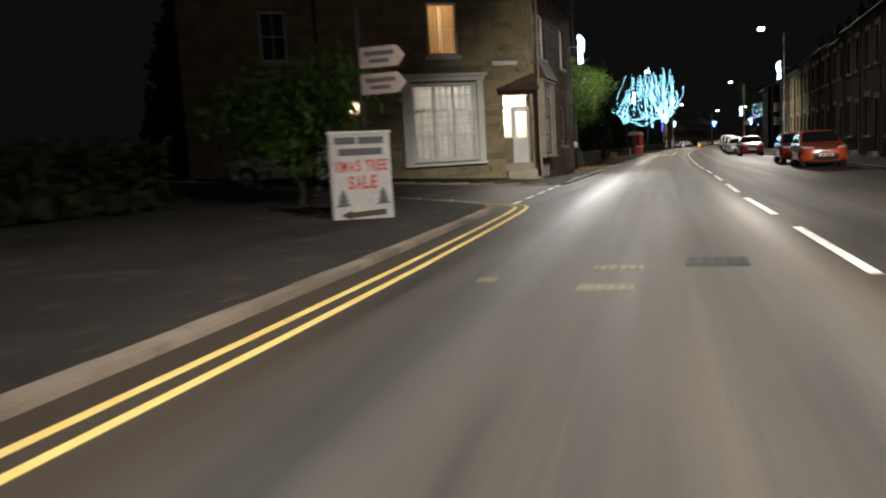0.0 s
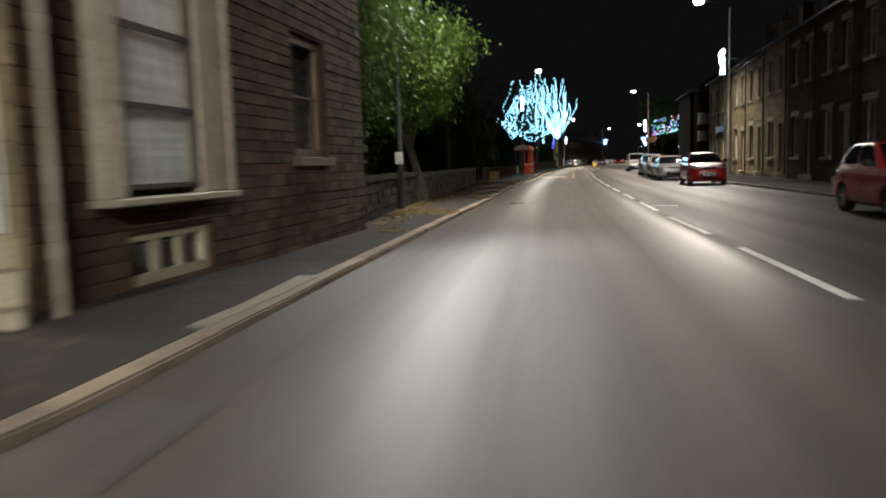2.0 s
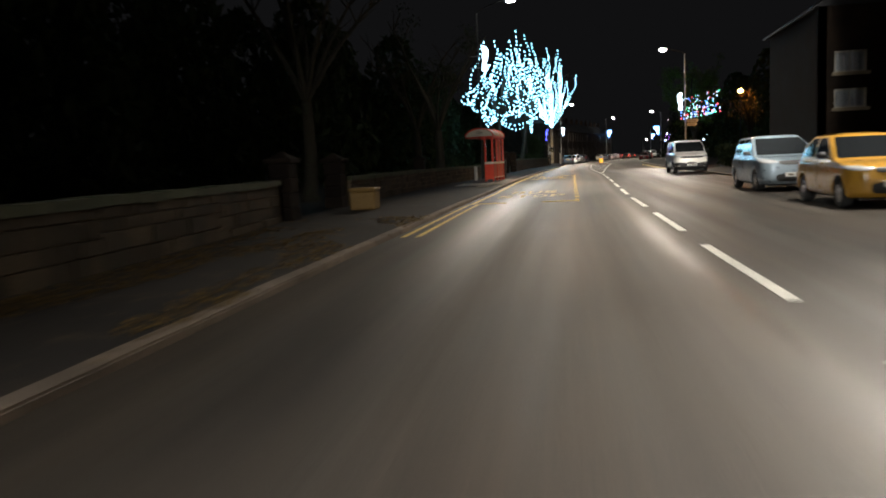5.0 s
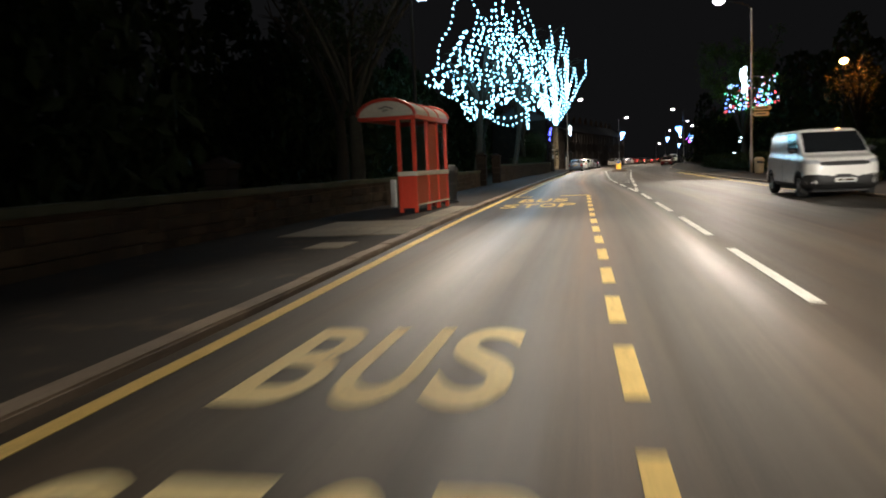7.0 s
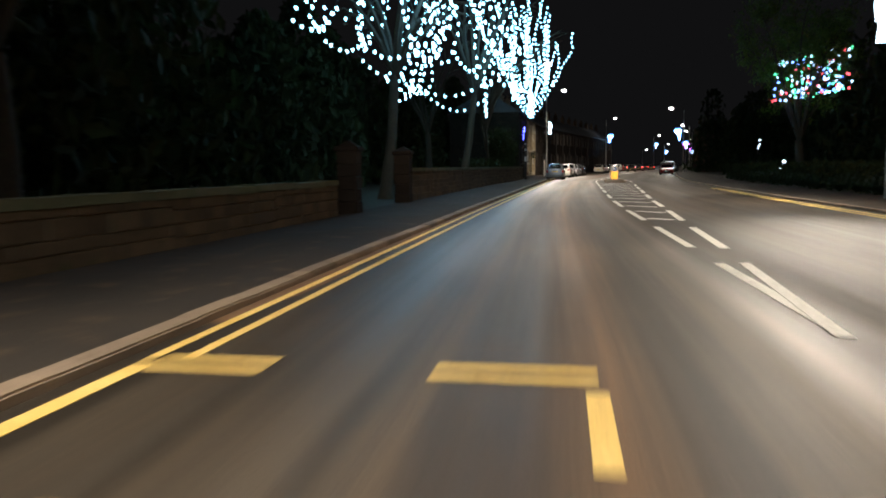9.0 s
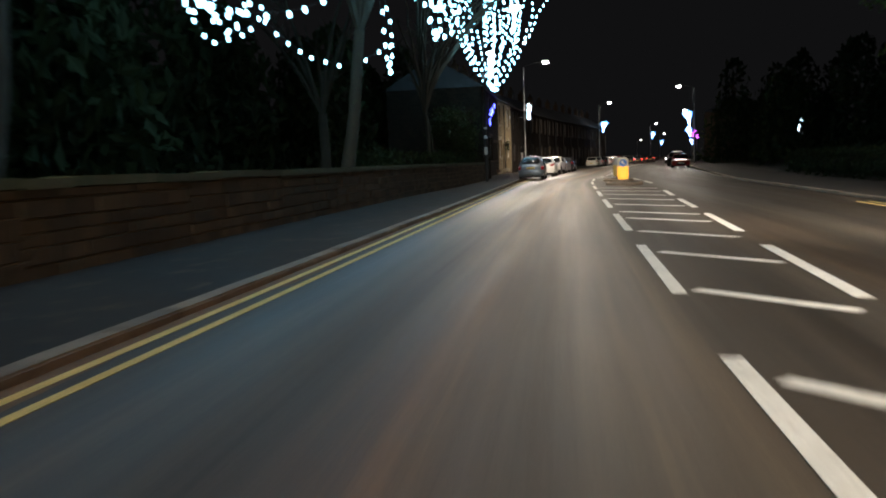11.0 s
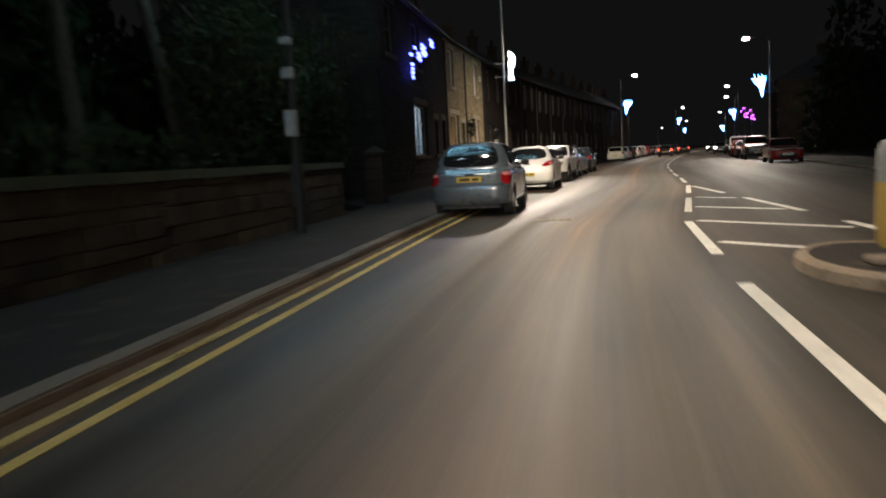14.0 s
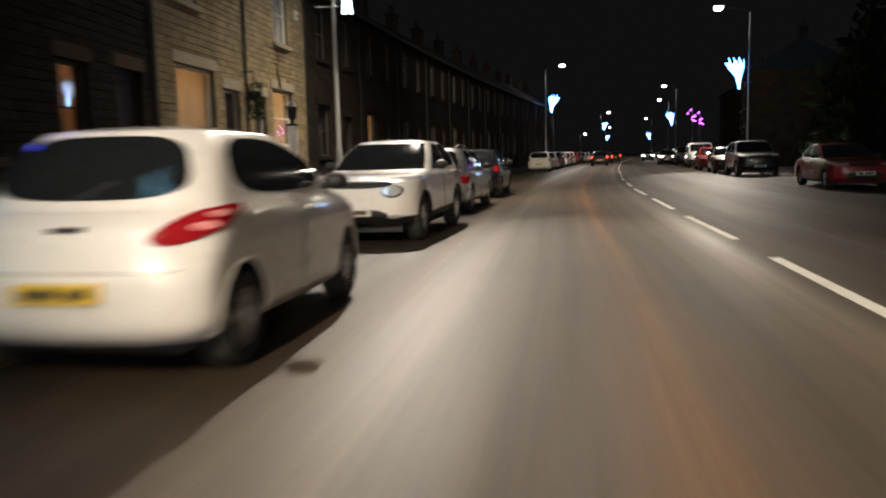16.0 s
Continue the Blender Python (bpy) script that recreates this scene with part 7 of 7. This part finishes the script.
wl = lambda a, b: [(interp(WALL_L, y), y) for y in np.arange(a, b + 0.01, 4.0)]
coursed_wall("wall_garden", "low stone wall coloured dark for the shade below the trees", [(interp(WALL_L, y), y) for y in (39.0, 42.5, 46.0, 49.5)], 0.95, seed=3, stone=M_SHADESTONE, cap=M_SHADESTONE, singles=(38, 50))
coursed_wall("wall_park_south", "long low park wall in dark stone", [(interp(WALL_L, y), y) for y in np.linspace(50.5, 77.7, 8)], 0.9, seed=4, singles=(50, 78))
coursed_wall("wall_park", "long low park wall with mossy coping", wl(84, 128.1), 0.85, seed=5, singles=(90, 122))
coursed_wall("wall_park_north", "park wall with mossy coping by the gate", wl(136.5, 187.5), 1.15, seed=6, singles=(152, 182))


def gate_pillar(x, y, h=1.7, w=0.55):
    g = thing("gate_pillar", "square stone gate pillar with cap, shade put into its colour", "pillar", pose(x, y, 0.05), group="park gate pillars")
    bm = bmesh.new()
    for k in range(int(h / 0.34)):
        e = 0.012 * (k % 2)
        box(bm, -w / 2 + e, w / 2 - e, -w / 2 + e, w / 2 - e, k * 0.34, k * 0.34 + 0.33, None, 0.015)
    part("shaft", bm, M_SHADESTONE, g)
    bm = bmesh.new()
    z = int(h / 0.34) * 0.34
    box(bm, -w / 2 - 0.06, w / 2 + 0.06, -w / 2 - 0.06, w / 2 + 0.06, z, z + 0.12, None, 0.02)
    v = [bm.verts.new(p) for p in ((-w / 2, -w / 2, z + 0.12), (w / 2, -w / 2, z + 0.12), (w / 2, w / 2, z + 0.12), (-w / 2, w / 2, z + 0.12), (0, 0, z + 0.3))]
    for i in range(4):
        bm.faces.new((v[i], v[(i + 1) % 4], v[4]))
    part("cap", bm, M_SHADESTONE, g)


for x, y, h in ((-8.1, 78.3, 1.4), (-8.5, 83.3, 1.4), (-7.95, 129.3, 1.9), (-7.9, 135.8, 1.9), (-7.1, 188.4, 1.5), (-9.6, 100.5, 1.4)):
    gate_pillar(x, y, h)
gp = thing("gate_post", "slim white gate post by the terrace", "post", pose(-5.6, 207.5, PAVE_Z))
bm = bmesh.new()
box(bm, -0.09, 0.09, -0.09, 0.09, 0, 2.0, None, 0.015)
part("post", bm, M_PAINT, gp)
bm = bmesh.new()
box(bm, -0.12, 0.12, -0.12, 0.12, 2.0, 2.05, None, 0.01)
lathe(bm, [(0.03, 2.05), (0.05, 2.12), (0.11, 2.2), (0.13, 2.42), (0.15, 2.44), (0.02, 2.58), (0.0, 2.62)], 12)
part("lantern", bm, M_IRON, gp, "unlit black lantern")
gb_ = thing("grit_box", "small orange-brown grit box by the wall", "grit box", pose(-7.1, 81.6, PAVE_Z))
bm = bmesh.new()
box(bm, -0.35, 0.35, -0.3, 0.3, 0, 0.5, None, 0.04)
part("body", bm, M_GRIT, gb_)
bm = bmesh.new()
box(bm, -0.38, 0.38, -0.33, 0.33, 0.5, 0.6, None, 0.03)
part("lid", bm, M_GRIT, gb_)


# ---- trees and hedges ----
def limbs(rng, base, height, spread, n_main=7, droop=0.0, twigs=5, lean=(0, 0)):
    """Main limbs as polylines from the crotch, with twigs along them."""
    out = []
    for i in range(n_main):
        a = 2 * math.pi * i / n_main + rng.uniform(-0.35, 0.35)
        L = spread * rng.uniform(0.7, 1.1)
        up = height * rng.uniform(0.55, 1.0)
        pts = []
        for s in np.linspace(0, 1, 7):
            r = L * s ** 0.9
            z = up * (s ** 0.75) - droop * s ** 3
            pts.append(Vector(base) + Vector((r * math.cos(a + 0.3 * s) + lean[0] * s, r * math.sin(a + 0.3 * s) + lean[1] * s, z)) + Vector((rng.uniform(-0.15, 0.15), rng.uniform(-0.15, 0.15), rng.uniform(-0.1, 0.1))) * s)
        out.append((pts, 0.13))
        for k in range(twigs):
            s = rng.uniform(0.3, 0.95)
            j = min(5, int(s * 6))
            p = pts[j]
            d = (pts[j + 1] - pts[j]).normalized()
            sd = Vector((rng.uniform(-1, 1), rng.uniform(-1, 1), rng.uniform(-0.1, 0.9))).normalized()
            q = (d * 0.6 + sd).normalized()
            l2 = L * rng.uniform(0.25, 0.5)
            out.append(([p, p + q * l2 * 0.5 + Vector((0, 0, 0.05)), p + q * l2 + Vector((0, 0, -droop * 0.15))], 0.045))
    return out


def tree(label, x, y, crotch, height, spread, seed, trunk=0.28, leaves=0, leaf_mat=None, leaf_r=0.09, droop=0.0, n_main=7, twigs=5, top_of_trunk=None, z0=0.0, lean=(0, 0)):
    t = thing("tree", label, "tree", group="trees by the street")
    rng = random.Random(seed)
    top = Vector(top_of_trunk or (x + rng.uniform(-0.2, 0.2), y + rng.uniform(-0.2, 0.2), crotch))
    bm = bmesh.new()
    b = Vector((x, y, z0))
    tube(bm, [b + Vector((0, 0, -0.1)), b + Vector((0, 0, 0.3)), b.lerp(top, 0.5) + Vector((0.06, 0.05, 0)), top], [trunk * 1.5, trunk * 1.1, trunk * 0.9, trunk * 0.75], 10)
    part("trunk", bm, M_BARK, t, smooth=True)
    L = limbs(rng, top, height - crotch, spread, n_main, droop, twigs, lean)
    bm = bmesh.new()
    for pts, r in L:
        tube(bm, pts, [r * (1 - 0.8 * i / (len(pts) - 1)) for i in range(len(pts))], 5, False)
    tagged(part("branchwork", bm, M_BARK, t), kind="stuff")
    if leaves:
        bm = bmesh.new()
        ends = [(p, pts) for pts, r in L for p in pts[len(pts) // 3:]]
        clumps = [ends[rng.randrange(len(ends))][0] + Vector((rng.gauss(0, 0.3), rng.gauss(0, 0.3), rng.gauss(0, 0.3))) for _ in range(max(20, leaves // 45))]
        for i in range(leaves):
            c = clumps[i % len(clumps)]
            leaf(bm, c + Vector((rng.gauss(0, 0.32), rng.gauss(0, 0.32), rng.gauss(0, 0.26))), leaf_r * rng.uniform(0.6, 1.3), rng)
        tagged(part("crown", bm, leaf_mat or M_LEAF, t), kind="stuff")
    return L


# leafy tree lit by the lamp beyond the corner house
tree("dense leafy green tree overhanging the pavement", -5.85, 50.0, 1.9, 6.8, 2.65, 31, 0.17, 46000, M_LEAF, 0.07, 0.7, 11, 7, top_of_trunk=(-6.25, 50.1, 1.9), lean=(-0.9, 0))
tree("dense shrub tree with half-lit leaf colour beside the corner house", -6.9, 43.8, 1.6, 6.3, 2.2, 32, 0.16, 22000, M_HALFLIT_LEAF, 0.085, 0.5, 10, 7)
tree("dark leafy tree inside the garden wall", -8.2, 56.6, 2.0, 7.6, 3.1, 33, 0.25, 26000, M_LEAF, 0.085, 0.6, 8, 6)
tree("dark leafy tree inside the park", -11, 67, 2.5, 9.0, 3.6, 34, 0.28, 9000, M_DARKLEAF, 0.15, 0.6, 8, 6)
tree("bare dark tree in the park", -12.5, 92, 4.0, 12, 4.0, 35, 0.3, droop=0.6, twigs=9)
tree("bare ivy-clad tree behind the bus shelter", -11.5, 116.5, 3.6, 12, 4.0, 36, 0.34, 1800, M_DARKLEAF, 0.1, 0.8, twigs=9)
tree("bare dark tree in the park", -15, 125, 4.0, 13, 4.5, 37, 0.35, droop=0.8, twigs=9)
tree("slim bare tree behind the park wall", -9.7, 179.0, 4.6, 12, 2.6, 39, 0.13, droop=0.8, twigs=10)
tree("bare dark tree in the park", -13.5, 170, 4.0, 12, 4.0, 40, 0.3, droop=0.6, twigs=8)
tree("evergreen tree hung with coloured bulbs", 12.8, 163.2, 2.8, 13.5, 4.0, 45, 0.3, 13000, M_LEAF, 0.1, 0.8, 10, 7)
tree("autumn tree round the orange lamp", 12.9, 131.9, 2.6, 7.0, 1.2, 46, 0.16, 700, M_DRYLEAF, 0.09, 0.4, 7, 7)
tree("leafy bush tree behind the sale board", -6.8, 14.9, 1.0, 3.1, 1.2, 48, 0.1, 4200, M_LEAF, 0.1, 0.3, 7, 5, z0=0.2)


def hedge(label, pts, h, w, n_, seed, mat=None):
    bm = bmesh.new()
    rng = random.Random(seed)
    for (x0, y0), (x1, y1) in zip(pts, pts[1:]):
        for i in range(n_):
            s = rng.random()
            z = h * rng.random() ** 0.7
            leaf(bm, (x0 + (x1 - x0) * s + rng.gauss(0, w * 0.4), y0 + (y1 - y0) * s + rng.gauss(0, 0.1), z + rng.gauss(0, 0.05)), 0.13 * rng.uniform(0.6, 1.3), rng)
        core = Vector((x1 - x0, y1 - y0, 0))
        m = frame_m(x0, y0, 0, core.x, core.y)
        for k in range(int(core.length / 0.8)):
            blob(bm, m @ Vector((k * 0.8 + 0.4, 0, h * 0.4)), min(h, w) * 0.45, 1, 1.1)
    solid("hedge", bm, mat or M_DARKLEAF, label, "hedge", kind="stuff")


# the dark mass of the park's woods behind the wall, and gardens across the road
def woods(label, x0, x1, y0, y1, n_, seed):
    bm = bmesh.new()
    rng = random.Random(seed)
    tops = [(rng.uniform(x0, x1), rng.uniform(y0, y1), rng.uniform(6, 13), rng.uniform(2.5, 4.5)) for _ in range(int((y1 - y0) / 2.2))]
    for i in range(n_):
        x, y, h, r = tops[i % len(tops)]
        s = rng.random()
        w = r * (1 - s * s) ** 0.5 * rng.uniform(0.4, 1.0)
        a = rng.uniform(0, 6.28)
        leaf(bm, (x + w * math.cos(a), y + w * math.sin(a), 0.3 + h * s), rng.uniform(0.28, 0.55), rng)
    solid("woods", bm, M_DARKLEAF, label, "trees", kind="stuff")


woods("dark mass of park trees behind the wall", -36, -17, 36, 215, 95000, 91)
woods("dark garden trees across the road", 17, 34, 108, 255, 32000, 92)
hedge("dark clipped hedge behind the opposite pavement", [(9.4, 112), (9.5, 124)], 1.6, 0.8, 2600, 50)
hedge("dark hedge beyond the lamp opposite", [(9.6, 138), (10.2, 158), (12.2, 182)], 1.3, 0.9, 2600, 51)
hedge("ivy and shrubs over the park wall", [(-9.2, 160), (-8.2, 187)], 1.9, 0.7, 2600, 52)
tree("evergreen bush at the end of the park wall", -8.6, 183.6, 1.2, 5.2, 1.1, 49, 0.1, 5200, M_DARKLEAF, 0.11, 0.3, 8, 6)
tree("dense ivy-covered bush by the park gate", -8.9, 186.8, 0.9, 5.0, 1.0, 55, 0.1, 6500, M_DARKLEAF, 0.12, 0.3, 9, 6)
tree("low evergreen shrub by the park gate", -8.8, 188.15, 0.5, 2.8, 0.45, 56, 0.06, 1800, M_DARKLEAF, 0.09, 0.2, 7, 5)
hedge("shrubs inside the garden wall", [(-7.4, 40), (-8.0, 51)], 2.4, 0.7, 3000, 53)
hedge("shrubs by the side street", [(-9.5, 4), (-9.0, 13)], 1.9, 0.8, 2600, 54)

# ---- strings of bulbs in the park trees ----
def bulb_mesh(mat, r):
    bm = bmesh.new()
    blob(bm, (0, 0, 0), r, 1, 1.5)
    return finish(bm, "bulb", mat, True)


def string_bulbs(label, paths, r, gap, single=40):
    """Bulbs at even steps along cables; the first ones are pieces of their own."""
    st_ = thing("string_lights", label, "christmas lights", group="strings of tree lights")
    me = bulb_mesh(M_BULB, r)
    rest, wire, count = bmesh.new(), bmesh.new(), 0
    rng = random.Random(len(paths))
    for pts in paths:
        acc = [0.0]
        for a, b in zip(pts, pts[1:]):
            acc.append(acc[-1] + (b - a).length)
        tube(wire, [p + Vector((0, 0, 0.07)) for p in pts], 0.008, 3, False)
        s = 0.1
        while s < acc[-1]:
            p = Vector([float(np.interp(s, acc, [q[i] for q in pts])) for i in range(3)]) + Vector((rng.gauss(0, 0.025), rng.gauss(0, 0.025), rng.gauss(0, 0.025)))
            if count < single:
                o = new("bulb", me)
                o.parent = st_
                o.location = p
            else:
                blob(rest, p, r, 1, 1.5)
            count += 1
            s += gap * rng.uniform(0.9, 1.1)
    tagged(part("cable", wire, M_TRIM, st_), kind="stuff")
    tagged(part("bulb_string", rest, M_BULB, st_, smooth=True), kind="stuff")


def wander(pts, rng, amount):
    """The polyline with a slow sideways drift, as cable lies along uneven twigs."""
    k = rng.uniform(0, 100)
    return [p + amount * Vector((noise.noise((k, p.z * 0.45, p.x * 0.3)), noise.noise((k + 31, p.z * 0.45, p.y * 0.3)), 0.5 * noise.noise((k + 67, p.x * 0.6, p.y * 0.6)))) for p in pts]


def draped_crown(c, R, z_rim, z_top, n_, seed, near_lift=0.0):
    """Cables that run out and down over a loose crown, with swags slung between their ends."""
    rng = random.Random(seed)
    ends, paths = [], []
    for i in range(n_):
        a = 2 * math.pi * (i + rng.uniform(-0.45, 0.45)) / n_
        Ri, zr, zt = R * (1.08 if i % 2 else rng.uniform(0.5, 0.95)), z_rim + rng.uniform(-0.7, 0.9) + near_lift * max(0, -math.cos(a)), z_top + rng.uniform(-3.5, 2.0)
        bend, u0, u1 = rng.uniform(-0.6, 0.6), rng.uniform(0.0, 0.4), rng.uniform(0.9, 1.0)
        rib = []
        for u in np.linspace(u0, u1, 12):
            rr = Ri * (0.3 + 0.7 * u ** 1.2)
            rib.append(Vector((c[0] + rr * math.cos(a + bend * u), c[1] + rr * math.sin(a + bend * u), zr + (zt - zr) * (1 - u ** 1.3))))
        paths.append(wander(rib, rng, 0.9))
        ends.append(paths[-1][-1])
    for i in range(n_):
        if rng.random() < 0.8:
            p, q = ends[i], ends[(i + 1) % n_]
            sag = rng.uniform(0.5, 1.3)
            paths.append([p.lerp(q, u) + Vector((0, 0, -4 * sag * u * (1 - u))) for u in np.linspace(0, 1, 9)])
    for i in range(n_ // 3):
        p = paths[rng.randrange(n_)][rng.randint(4, 9)]
        paths.append([p, p + Vector((0.05, 0, -0.8)), p + Vector((0, 0.05, -rng.uniform(1.2, 2.4)))])
    return paths


def vase_crown(c, R, height, n_, seed):
    """Cables that rise from the fork along upright branches; some begin higher up."""
    rng = random.Random(seed)
    paths = []
    for i in range(n_):
        a, Ri, H_ = rng.uniform(0, 6.28), R * rng.uniform(0.1, 1), height * rng.uniform(0.45, 1)
        sway, h0 = rng.uniform(-0.5, 0.5), 0.0 if i % 3 == 0 else rng.uniform(0.8, 4.5)
        pts = []
        for u in np.linspace(0, 1, 12):
            h = h0 + (H_ - h0) * u
            rr = Ri * min(1.0, (h / (0.42 * R * Ri + 0.6)) ** 0.7) * (1 + 0.02 * h)
            pts.append(Vector((c[0] + rr * math.cos(a + sway * u), c[1] + rr * math.sin(a + sway * u), c[2] + h)))
        paths.append(wander(pts, rng, 0.6))
    return paths


lit_tree = "tall bare park tree with lit branches"
tree(lit_tree, -10.3, 142.8, 5.4, 14.0, 3.9, 71, 0.27, droop=2.6, n_main=11, twigs=5, top_of_trunk=(-9.9, 143.3, 5.4), lean=(0.5, 0.3))
tree(lit_tree, -9.0, 158.0, 5.8, 16.5, 4.2, 72, 0.24, droop=2.4, n_main=11, twigs=5, top_of_trunk=(-8.2, 158.0, 5.8), lean=(0.6, 0.3))
tree(lit_tree, -9.75, 182.9, 5.2, 18.0, 4.2, 73, 0.17, droop=1.2, n_main=14, twigs=9, top_of_trunk=(-10.7, 183.1, 5.2), lean=(3.8, 1.2))
string_bulbs("cool white bulbs draped in swags over bare branches", draped_crown((-9.1, 143.0), 4.7, 6.3, 13.6, 17, 171, 1.4), 0.062, 0.48)
string_bulbs("cool white bulbs hanging in loops from bare branches", draped_crown((-8.3, 156.2), 5.0, 5.9, 15.5, 18, 172), 0.066, 0.52)
string_bulbs("dense cool white bulbs on upright branches above a fork", vase_crown((-6.2, 184.6, 6.1), 3.7, 12.5, 30, 173), 0.075, 0.45)

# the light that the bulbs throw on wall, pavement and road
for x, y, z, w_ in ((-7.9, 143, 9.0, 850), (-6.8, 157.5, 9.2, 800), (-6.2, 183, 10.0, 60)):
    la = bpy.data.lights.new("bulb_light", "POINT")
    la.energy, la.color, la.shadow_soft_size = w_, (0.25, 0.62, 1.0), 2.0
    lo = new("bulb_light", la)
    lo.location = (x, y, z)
# coloured bulbs in the tree opposite
cl = thing("coloured_lights", "red, green, blue and white bulbs in a tree", "christmas lights")
rng = random.Random(9)
for i in range(170):
    a, u_ = rng.uniform(0, 6.28), rng.random()
    r_ = 2.5 * math.sqrt(rng.random())
    m_ = (M_BULB_R, M_BULB_G, M_BULB_B, M_BULB_I, M_BULB_I)[i % 5]
    key = "bulb_mesh_%d" % (i % 5)
    me = bpy.data.meshes.get(key)
    if me is None:
        me = bulb_mesh(m_, 0.07)
        me.name = key
    o = new("bulb", me)
    o.parent = cl
    o.location = (13.35 + r_ * math.cos(a), 163.0 + 0.6 * r_ * math.sin(a), 5.6 + 0.16 * math.cos(a) * r_ + 2.7 * u_)
# blue icicle lights on the end house
ic = thing("icicle_lights", "blue icicle lights fixed to the end house", "christmas lights")
rng = random.Random(10)
me = bulb_mesh(M_ROPE_B, 0.045)
for y, top, n_ in ((196.2, 5.2, 1), (196.35, 4.85, 4), (197.0, 5.55, 1), (197.6, 5.4, 2), (197.9, 5.35, 2), (198.5, 5.85, 3), (198.9, 5.8, 3), (199.2, 5.6, 1), (200.5, 6.3, 2), (200.8, 6.25, 2)):
    for k in range(n_):
        for w_ in (0.0, 0.16, 0.32):
            o = new("bulb", me)
            o.parent = ic
            o.location = (-7.56, y + w_ + rng.uniform(-0.05, 0.05), top - 0.16 * k + 0.03 * rng.random())
bm = bmesh.new()
tube(bm, [(-7.76, 196.0, 5.3), (-7.57, 196.1, 5.3), (-7.57, 198.6, 5.95), (-7.57, 201.2, 6.45), (-7.76, 201.3, 6.45)], 0.01, 4)
part("cable", bm, M_TRIM, ic)
# small lit figures in a garden opposite
for x, y, z, mats in ((21.3, 212, 3.6, (M_ROPE_W, M_BULB_G)), (12.0, 164, 0.75, (M_ROPE_W, M_ROPE_W)), (20.8, 211, 3.1, (M_ROPE_W, M_ROPE_W))):
    sn = thing("garden_light_figure", "small white light figure on a stand", "christmas light", pose(x, y, 0), group="garden lights")
    bm = bmesh.new()
    blob(bm, (0, 0, z + 0.25), 0.22, 2)
    blob(bm, (0, 0, z + 0.6), 0.15, 2)
    part("figure", bm, mats[0], sn, smooth=True)
    bm = bmesh.new()
    tube(bm, [(0, 0, -0.1), (0, 0, z + 0.1)], 0.03, 6)
    part("stand", bm, M_GALV, sn)
# sodium lamp on a short column
sl = thing("sodium_lamp", "orange sodium lamp on a dark column", "street lamp", pose(12.4, 132.4, 0))
bm = bmesh.new()
tube(bm, [(0, 0, -0.1), (0, 0, 6.0)], [0.07, 0.05], 10)
part("column", bm, M_IRON, sl)
bm = bmesh.new()
blob(bm, (0, 0, 6.25), 0.22, 2, 0.8)
part("globe", bm, M_SODIUM, sl, smooth=True)
la = bpy.data.lights.new("sodium_light", "POINT")
la.energy, la.color, la.shadow_soft_size = 750, (1.0, 0.42, 0.08), 0.25
lo = new("sodium_light", la)
lo.location = (12.4, 132.4, 6.6)
bm = bmesh.new()
box(bm, -0.14, 0.14, -0.14, 0.14, 5.95, 6.03, None, 0.02)
part("collar", bm, M_IRON, sl)
